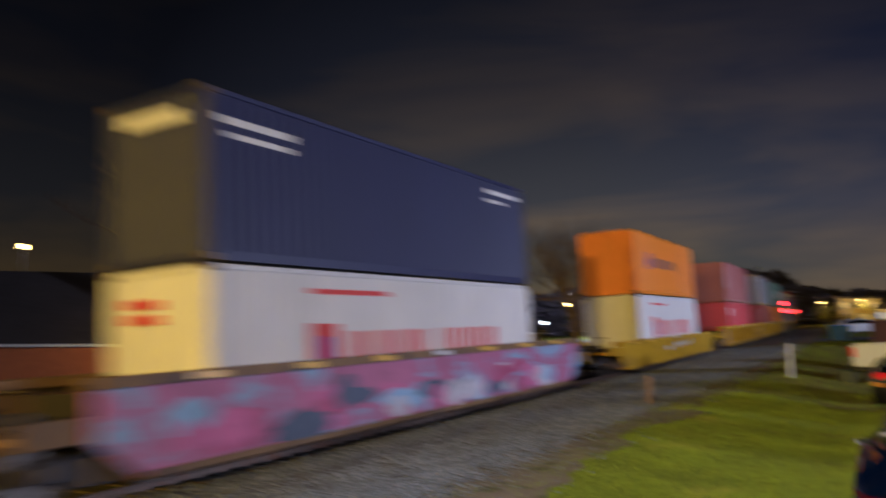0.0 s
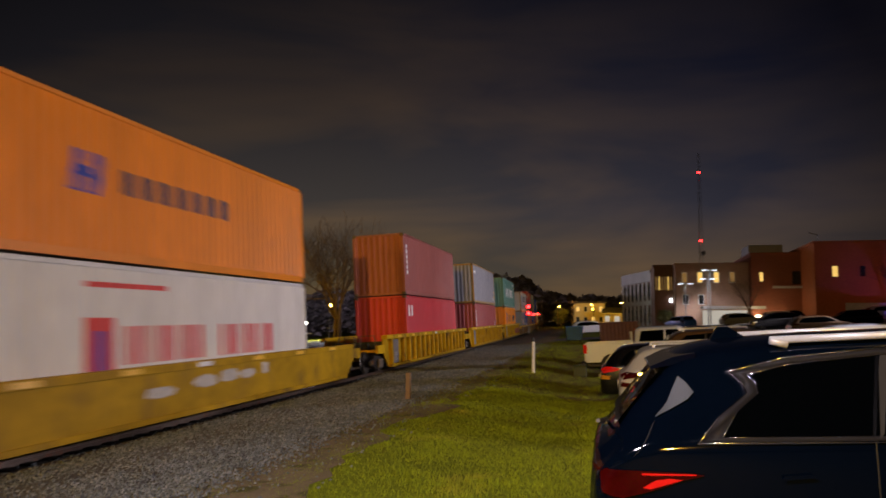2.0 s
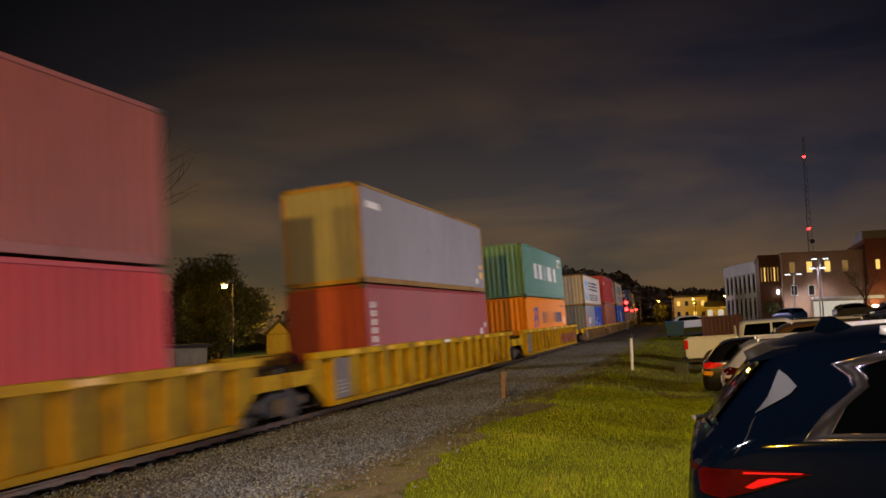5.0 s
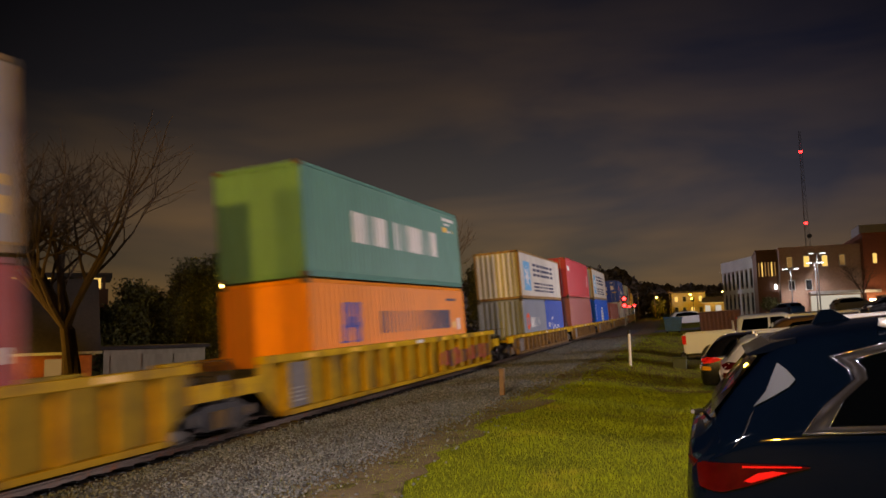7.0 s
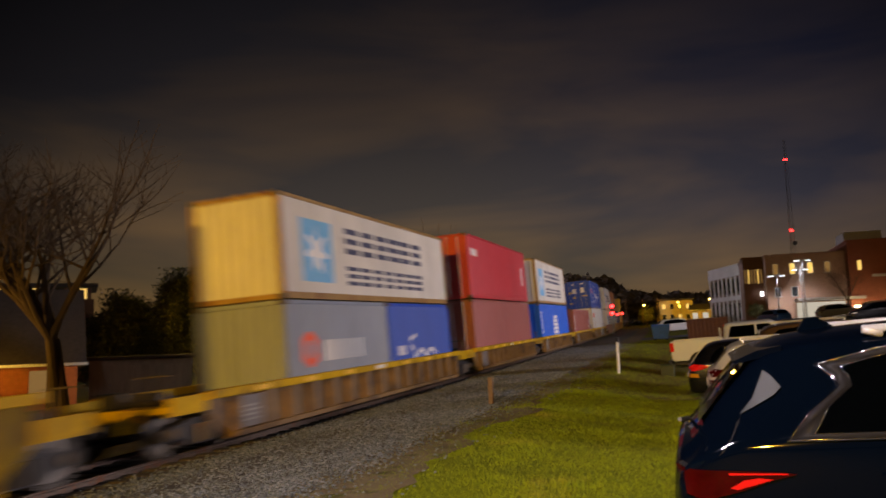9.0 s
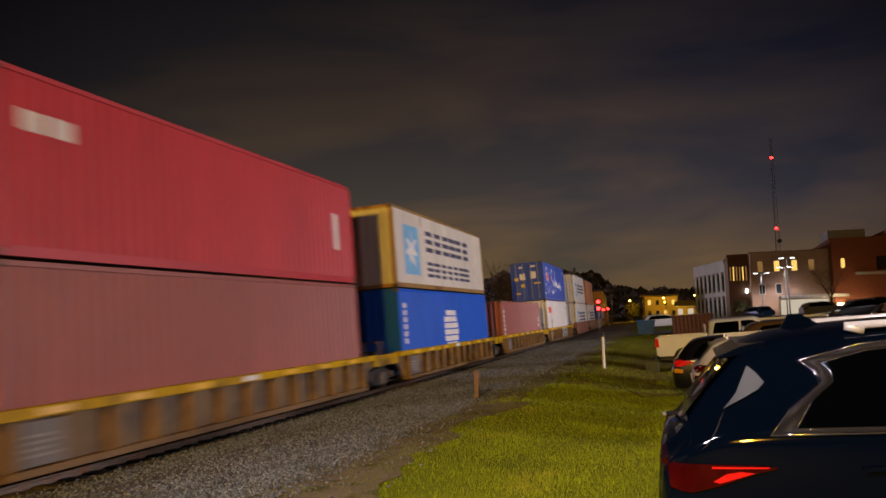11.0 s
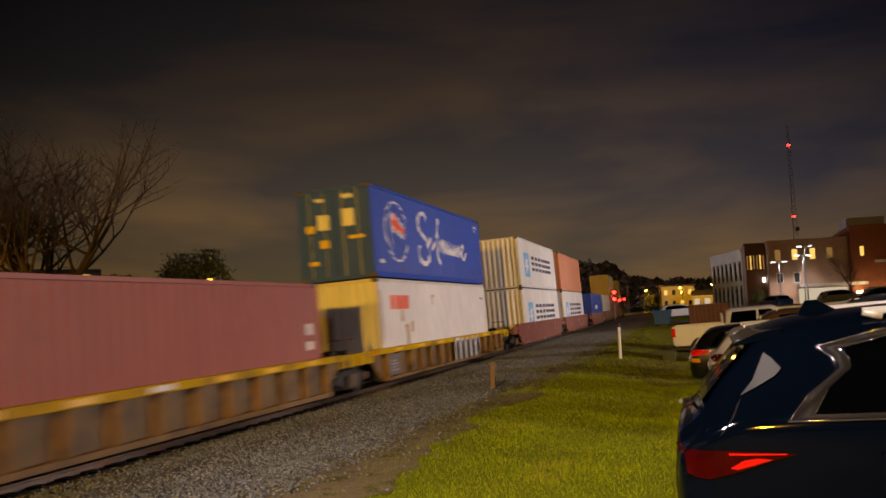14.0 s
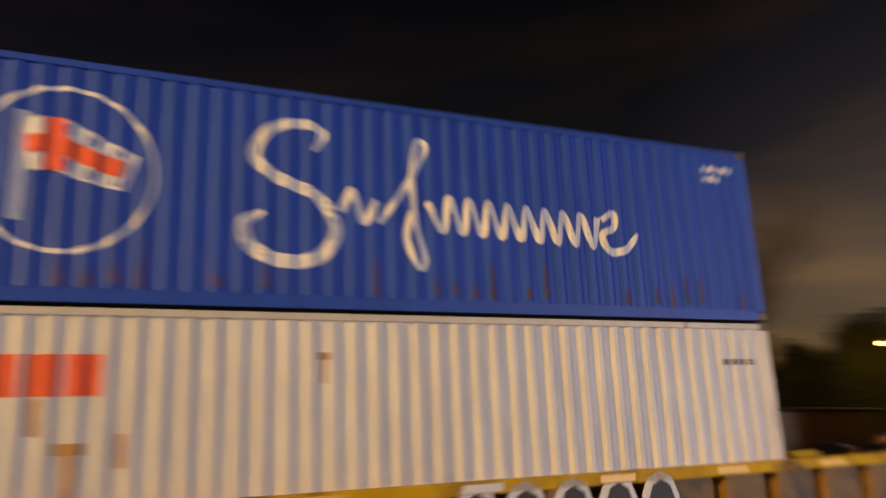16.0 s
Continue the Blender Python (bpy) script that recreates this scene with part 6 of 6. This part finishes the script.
def skips():
    ob = thing("storage_container", "rust-brown storage box beyond the parked pickup", "container", at=pose(-1.35, 57.0, -0.5), lies=True)
    rust = material("rust_brown_paint", (0.11, 0.045, 0.028), 0.7, 0, 0.25, second=RUST)
    piece("side_wall", corrugated("side_wall", 2.75, 0.1, 1.88, rust), ob, Matrix.Translation((0, 0, 0)) @ pose(0, 0, 0, 0, 0, -90))
    part("body", boxes((0.0, 0.05, 0.02, 2.75, 5.5, 1.86)), rust, ob)
    part("top_frame", boxes((-0.04, -0.04, 1.86, 2.79, 5.55, 1.94), bevel=0.01), rust, ob)
    ob = thing("wheeled_bin", "blue waste bin beside the far lane", "bin", at=pose(-3.5, 62.0, 0))
    blue = material("blue_bin_plastic", (0.03, 0.16, 0.75), 0.6)
    bm = bmesh.new()
    prism(bm, [(-0.55, 0.15), (0.55, 0.15), (0.68, 1.15), (-0.68, 1.15)], 1, -0.45, 0.45)
    part("tub", bm, blue, ob)
    part("lid", boxes((-0.72, -0.5, 1.15, 0.72, 0.5, 1.25), bevel=0.03), blue, ob)
    for x in (-0.45, 0.45):
        part("castor", tube(bmesh.new(), (x, -0.35, 0.09), (x, 0.35, 0.09), 0.09, sides=10), RUBBER, ob)


def purple_wall():
    ob = thing("garden_wall", "low wall under violet floodlight", "wall", at=pose(25.0, 93.0, 0))
    part("wall", boxes((0, 0, -0.2, 16, 0.3, 1.9)), CONCRETE, ob)
    part("coping", boxes((-0.05, -0.05, 1.9, 16.05, 0.35, 2.0)), CONCRETE, ob)
    sign = thing("lit_sign", "glowing magenta sign panel on posts", "sign", at=pose(30.6, 91.0, 0))
    part("panel", boxes((0, 0, 1.2, 2.6, 0.15, 3.0), bevel=0.05), MAGENTA_GLOW, sign)
    for x in (0.2, 2.3):
        part("post", tube(bmesh.new(), (x, 0.1, 0), (x, 0.1, 1.25), 0.06, sides=8), POLE_METAL, sign)
    lamp("violet_floodlight", "SPOT", (30.0, 86.5, 0.6), 900, (0.25, 0.12, 1.0), 0.2, (32.0, 93.0, 1.2), 120)


# ---------------------------------------------------------------- trees
def limb(bm, a, d, length, r, depth, rng, spread=0.68, lift=0.05, sides=7):
    """Grows a limb in bends, and branches from it."""
    p, steps = Vector(a), 3
    for i in range(steps):
        d = (d + Vector((rng.uniform(-1, 1), rng.uniform(-1, 1), rng.uniform(-0.4, 1) * 0.6)) * 0.16 + Vector((0, 0, lift * 0.3))).normalized()
        q = p + d * length / steps
        r2 = r * (1 - 0.28 * (i + 1) / steps)
        tube(bm, p, q, r * (1 - 0.28 * i / steps), r2, max(3, sides))
        if depth > 0 and i > 0:
            for _ in range(rng.choice((1, 1, 2))):
                side = Vector((rng.uniform(-1, 1), rng.uniform(-1, 1), rng.uniform(-0.1, 0.7))).normalized()
                limb(bm, q, (d * (1 - spread) + side * spread).normalized(), length * rng.uniform(0.55, 0.8), r2 * 0.62, depth - 1, rng, spread, lift, sides - 1)
        p = q
    if depth > 0:
        limb(bm, p, d, length * 0.75, r2 * 0.85, depth - 1, rng, spread, lift, sides - 1)


def bare_tree(label, at, height, seed, stems=1, depth=4, girth=0.28):
    ob = thing("bare_tree", label, "tree", "bare trees", at)
    rng = random.Random(seed)
    trunk = bmesh.new()
    crown = bmesh.new()
    for k in range(stems):
        lean = Vector((rng.uniform(-0.35, 0.35) if stems > 1 else rng.uniform(-0.08, 0.08), rng.uniform(-0.15, 0.15), 1)).normalized()
        base = Vector((0.18 * (k - (stems - 1) / 2) * 2, 0, -0.1))
        fork = base + lean * height * 0.26
        tube(trunk, base, fork, girth, girth * 0.72, 9)
        for _ in range(4):
            d = (lean + Vector((rng.uniform(-1, 1), rng.uniform(-1, 1), rng.uniform(0, 0.5))) * 0.85).normalized()
            limb(crown, fork, d, height * 0.26, girth * 0.55, depth, rng)
    part("trunk", trunk, BARK, ob)
    part("crown", crown, BARK, ob)
    return ob


def leafy(label, name, category, at, radius, height, trunk_h, seed, mat=None, count=5000, leaf=0.22, group="evergreen trees"):
    """A tree or shrub with a crown of many small leaves in uneven clumps."""
    ob = thing(name, label, category, group, at)
    rng = np.random.RandomState(seed)
    bm = tube(bmesh.new(), (0, 0, -0.1), (0, 0, trunk_h + height * 0.4), radius * 0.07 + 0.03, radius * 0.03 + 0.01, 8)
    for k in range(5):
        t = 2 * math.pi * k / 5
        tube(bm, (0, 0, trunk_h * 0.8), (radius * 0.55 * math.cos(t), radius * 0.55 * math.sin(t), trunk_h + height * 0.45), radius * 0.03 + 0.01, 0.02, 6)
    part("trunk", bm, BARK, ob)
    lumps = rng.normal(0, 1, (48, 3))
    lumps /= np.linalg.norm(lumps, axis=1)[:, None]
    lumps *= rng.uniform(0.2, 0.80, (48, 1))
    lumps[:, :2] *= (1.08 - 0.22 * lumps[:, 2:])
    pick = rng.randint(0, 48, count)
    p = lumps[pick] + np.clip(rng.normal(0, 0.14, (count, 3)), -0.27, 0.27)
    p = p * (radius, radius, height / 2) + (0, 0, trunk_h + height / 2)
    p[:, 2] = np.maximum(p[:, 2], trunk_h * 0.5)
    u = rng.normal(0, 1, (count, 3))
    u /= np.linalg.norm(u, axis=1)[:, None]
    v = np.cross(u, rng.normal(0, 1, (count, 3)))
    v /= np.linalg.norm(v, axis=1)[:, None]
    s = leaf * rng.uniform(0.6, 1.3, (count, 1))
    verts = np.stack([p - u * s, p + v * s * 0.45, p + u * s, p - v * s * 0.45], 1).reshape(-1, 3)
    me = mesh_of("crown", verts.tolist(), np.arange(count * 4).reshape(-1, 4).tolist(), mat or LEAF)
    piece("crown", me, ob)
    return ob


def far_woods():
    """Dark wooded rise behind the bend, in uneven clumps of leaves."""
    rng = np.random.RandomState(5)
    n = 26000
    f = rng.uniform(0, 1, n)
    x = -120 + 128 * f + rng.normal(0, 2, n)
    y = 195 + 25 * rng.uniform(0, 1, n) + 0.1 * (x + 60)
    ridge = np.interp(x, [-120, -70, -40, -26, -18, -11, -4, 8], [9, 11, 13.5, 11.5, 7.6, 6.0, 5.6, 4.6])
    bumps = np.array([noise.noise((a * 0.22, b * 0.1, 1)) + 0.5 * noise.noise((a * 0.6, b * 0.3, 2)) for a, b in zip(x, y)])
    z = (ridge * 1.12 + 1.8 * bumps) * rng.uniform(0, 1, n) ** 0.6
    leaf = ([(-1, 0, 0), (0, 0.5, 0.3), (1, 0, 0.2), (0, -0.5, 0.8)], [(0, 1, 2, 3)])
    scatter(n, (x, y, z, rng.uniform(0.5, 1.1, n), np.ones(n) * 1.4), leaf, "far_woods", LEAF_HAZY, "dark far woods along the skyline", "woods")


# ---------------------------------------------------------------- across the track
def house(name, label, at, w, d, eave, ridge, wall_mat, windows=(), door=None):
    ob = thing(name, label, "house", "", at)
    part("wall", boxes((0, 0, -0.2, w, d, eave)), wall_mat, ob)
    bm = bmesh.new()
    prism(bm, [(-0.4, eave - 0.05), (d + 0.4, eave - 0.05), (d / 2, ridge)], 0, -0.35, w + 0.35)
    part("roof", bm, ROOFING, ob)
    bm = bmesh.new()
    prism(bm, [(0.1, eave), (d - 0.1, eave), (d / 2, ridge - 0.32)], 0, -0.37, w + 0.37)
    part("gable", bm, wall_mat, ob)
    for x, z, ww, hh, pane in windows:
        window(ob, pose(x, 0, z), ww, hh, pane, wall_mat)
    if door:
        part("door", boxes((door, -0.05, 0, door + 0.9, 0.02, 2.05)), BRICK_DARK, ob)
    part("gutter", boxes((-0.4, -0.5, eave - 0.12, w + 0.4, -0.4, eave)), WHITE_POST, ob)
    return ob


def pole_lamp(x, y, h, watts, label):
    ob = thing("street_lamp", label, "street lamp", "sodium street lamps", pose(x, y, 0))
    part("pole", tube(bmesh.new(), (0.35, 0.2, 0), (0.35, 0.2, h + 0.6), 0.065, 0.05, 8), STEEL_DARK, ob)
    part("arm", tube(bmesh.new(), (0.35, 0.2, h + 0.35), (-0.1, -0.1, h + 0.2), 0.035, sides=6), POLE_METAL, ob)
    head = part("lamp_head", boxes((-0.35, -0.3, h + 0.06, 0.15, 0.1, h + 0.24), bevel=0.05), POLE_METAL, ob)
    part("lens", tube(bmesh.new(), (-0.1, -0.1, h - 0.14), (-0.1, -0.1, h + 0.06), 0.15, 0.17, 12), SODIUM_GLOW, head)
    if watts:
        lamp("street_lamp_light", "POINT", (x - 0.1, y - 0.4, h - 0.5), watts, SODIUM, 0.25)


def across_the_track():
    house("brick_house", "low brick house with lit windows behind the track", pose(-36.5, 16.0, 0, 0, 0, 47), 14.6, 7.0, 2.95, 6.4, BRICK_ORANGE,
          ((9.6, 1.3, 0.75, 1.4, WARM_PANE), (11.0, 1.3, 0.75, 1.4, DIM_PANE), (13.1, 1.45, 0.75, 1.2, DIM_PANE)))
    # added light without a fitting, brightens the brick house's front wall
    lamp("house_wall_fill", "POINT", (-27.6, 22.2, 2.5), 220, (1.0, 0.55, 0.10), 0.15)
    ob = thing("shed_row", "row of pale sheds with wide doors", "shed", at=pose(-31.2, 32.2, 0, 0, 0, 42))
    part("wall", boxes((0, 0, -0.2, 5.2, 3.2, 2.25)), SHED_METAL, ob)
    part("roof", boxes((-0.25, -0.35, 2.25, 5.45, 3.4, 2.42), bevel=0.02), ROOFING, ob)
    for x in (0.35, 1.95, 3.55):
        door = part("door", boxes((x, -0.05, 0.0, x + 1.35, 0.0, 1.95)), SHED_METAL, ob)
        part("handle", boxes((x + 0.6, -0.09, 0.9, x + 0.75, -0.05, 0.95)), POLE_METAL, door)
    house("yellow_house", "small pale house lit by a street lamp", pose(-33.25, 68.3, 0, 0, 0, 76), 6.0, 5.5, 2.0, 3.9, STUCCO, ((2.0, 1.0, 0.9, 1.2, DARK_PANE), (5.5, 1.0, 0.9, 1.2, DARK_PANE)))
    house("garden_shed", "small gabled shed lit yellow beside the evergreen", pose(-39.2, 64.0, 0, 0, 0, 122.5), 5.0, 2.3, 2.7, 4.1, STUCCO)
    ob = thing("lean_to", "low flat-roofed lean-to beside the gabled shed", "shed", at=pose(-38.3, 64.5, 0, 0, 0, 32.5))
    part("wall", boxes((-0.95, 0, -0.2, 0.95, 2.6, 2.5)), SHED_METAL, ob)
    part("roof", boxes((-1.05, -0.2, 2.5, 1.05, 2.7, 2.62), bevel=0.02), ROOFING, ob)
    lamp("town_stand_in_light", "POINT", (-54.4, 95.0, 4.2), 1500, (1.0, 0.72, 0.35), 0.3)
    # very strong stand-in for the town's glow, added to brighten the far woods
    lamp("town_stand_in_light", "POINT", (-58.0, 150.0, 9.0), 40000, (0.85, 0.75, 1.0), 0.4)
    pole_lamp(-30.75, 42.1, 5.9, 260, "wooden pole with a lit sodium street lamp")
    pole_lamp(-30.6, 54.1, 3.6, 2600, "low sodium lamp that lights the pale house")
    leafy("dense dark evergreen tree behind the street lamp", "evergreen_tree", "tree", pose(-35.2, 47.0, 0), 3.9, 9.0, 0.3, 3, count=90000, leaf=0.12)
    leafy("rounded dark evergreen tree", "evergreen_tree", "tree", pose(-39.5, 43.5, 0), 3.7, 6.8, 0.3, 4, count=40000, leaf=0.13)
    bare_tree("leafless tree with several stems behind the track", pose(-25.8, 25.0, 0), 12.8, 11, 3, 4, 0.26)
    bare_tree("leafless tree on the skyline", pose(-21.6, 56.5, 0), 11.0, 12, 2, 4, 0.20)
    leafy("scrubby evergreen tree near the track", "evergreen_tree", "tree", pose(-21.0, 70.0, 0), 2.8, 7.5, 1.2, 8, count=12000, leaf=0.14)
    bare_tree("small leafless tree near the track", pose(-19.5, 84.0, 0), 9.5, 15, 1, 4, 0.18)
    bare_tree("small leafless tree farther down the line", pose(-24.0, 100.0, 0), 10.0, 16, 1, 3, 0.2)
    # tall lit building far off, with galleries
    ob = thing("tall_building", "distant building with orange-lit top galleries", "building", at=pose(-96.0, 76.0, 0, 0, 0, 45))
    part("wall", boxes((0, 0, -0.2, 16.6, 12, 12.6)), BRICK_DARK, ob)
    part("roof", boxes((-0.5, -0.5, 14.3, 17.1, 12.5, 14.9)), ROOFING, ob)
    for k in range(6):
        part("gallery_post", boxes((0.3 + 3.1 * k, 0.1, 12.6, 0.7 + 3.1 * k, 0.5, 14.3)), BRICK_DARK, ob)
    for k in (1, 2, 4):
        part("lit_gallery", boxes((0.9 + 3.1 * k, 0.6, 12.7, 3.2 + 3.1 * k, 0.7, 14.2)), WARM_PANE, ob, "orange-lit gallery bay")
    for k in range(5):
        window(ob, pose(14.8, 0, 3.0 + 1.9 * k), 0.5, 0.8, DIM_PANE, BRICK_DARK)
    # lamps of the town beyond; the one at y 150.6 is added beside the woods' light
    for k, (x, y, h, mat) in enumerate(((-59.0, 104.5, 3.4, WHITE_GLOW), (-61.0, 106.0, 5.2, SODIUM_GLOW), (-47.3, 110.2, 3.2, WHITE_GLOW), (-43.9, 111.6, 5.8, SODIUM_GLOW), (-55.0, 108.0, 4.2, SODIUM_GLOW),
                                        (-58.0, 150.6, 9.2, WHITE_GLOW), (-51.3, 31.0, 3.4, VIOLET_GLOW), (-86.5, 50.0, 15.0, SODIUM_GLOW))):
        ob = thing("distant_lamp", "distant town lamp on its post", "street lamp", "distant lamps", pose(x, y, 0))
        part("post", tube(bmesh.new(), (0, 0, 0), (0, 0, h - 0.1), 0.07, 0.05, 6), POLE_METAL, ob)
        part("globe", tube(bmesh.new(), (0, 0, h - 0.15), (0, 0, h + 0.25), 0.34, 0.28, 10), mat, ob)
    # yellow-lit flats and a small house at the end of the line
    ob = thing("apartment_block", "distant yellow-lit apartment block", "building", at=pose(-10.0, 180.0, 0))
    part("wall", boxes((0, 0, -0.2, 7.2, 8, 5.3)), STUCCO, ob)
    part("roof", boxes((-0.3, -0.3, 5.3, 7.5, 8.3, 5.7)), ROOFING, ob)
    for z in (1.0, 3.4):
        for k in range(4):
            window(ob, pose(1.0 + 1.75 * k, 0, z), 0.7, 1.1, WARM_PANE if (k + int(z)) % 3 == 0 else DARK_PANE)
    house("far_house", "distant small house with white-lit windows", pose(-3.2, 178.0, 0), 4.6, 5.0, 2.6, 4.0, STUCCO, ((0.9, 0.7, 1.1, 1.3, COOL_PANE), (3.1, 0.7, 1.2, 1.3, COOL_PANE)))
    for x, y in ((-12.5, 170.0), (-5.5, 172.0), (1.0, 172.0)):
        pole_lamp(x, y, 4.6, 900, "distant sodium street lamp")
    leafy("yellow-lit round tree before the flats", "evergreen_tree", "tree", pose(-12.5, 175.0, 0), 2.0, 4.2, 0.4, 21, count=1500, leaf=0.3)
    leafy("dark tree beside the office building", "evergreen_tree", "tree", pose(3.6, 186.0, 0), 2.6, 6.4, 0.6, 22, count=1800, leaf=0.35)
    leafy("clipped shrub lit by a wall lamp", "shrub", "shrub", pose(6.2, 107.5, 0), 1.2, 2.6, 0.1, 23, count=1600, leaf=0.16, group="shrubs")
    bare_tree("leafless street tree before the building", pose(16.0, 100.0, 0), 6.5, 31, 1, 4, 0.12)
    bare_tree("leafless street tree before the brick wall", pose(30.2, 92.0, 0), 8.0, 32, 1, 4, 0.13)
    for k in range(4):
        x = -14.0 + 2.6 * k
        ob = thing("utility_pole", "distant wooden utility pole", "pole", "utility poles", pose(x - 4, 150 + 9 * k, 0))
        part("pole", tube(bmesh.new(), (0, 0, 0), (0, 0, 6.0), 0.12, 0.09, 7), WOOD_POST, ob)
        part("crossarm", boxes((-0.8, -0.05, 5.4, 0.8, 0.05, 5.55)), WOOD_POST, ob)


car_park()
office_building()
car_park_lamp(11.7, 103.3, 7.2)
car_park_lamp(11.5, 104.2, 6.1, 2, "second twin-headed car park lamp behind the first")
car_park_lamp(8.65, 103.6, 5.6, 2, "shorter car park lamp before the tan brick front")
radio_mast()
signal()
posts()
skips()
purple_wall()
across_the_track()
far_woods()

motions()
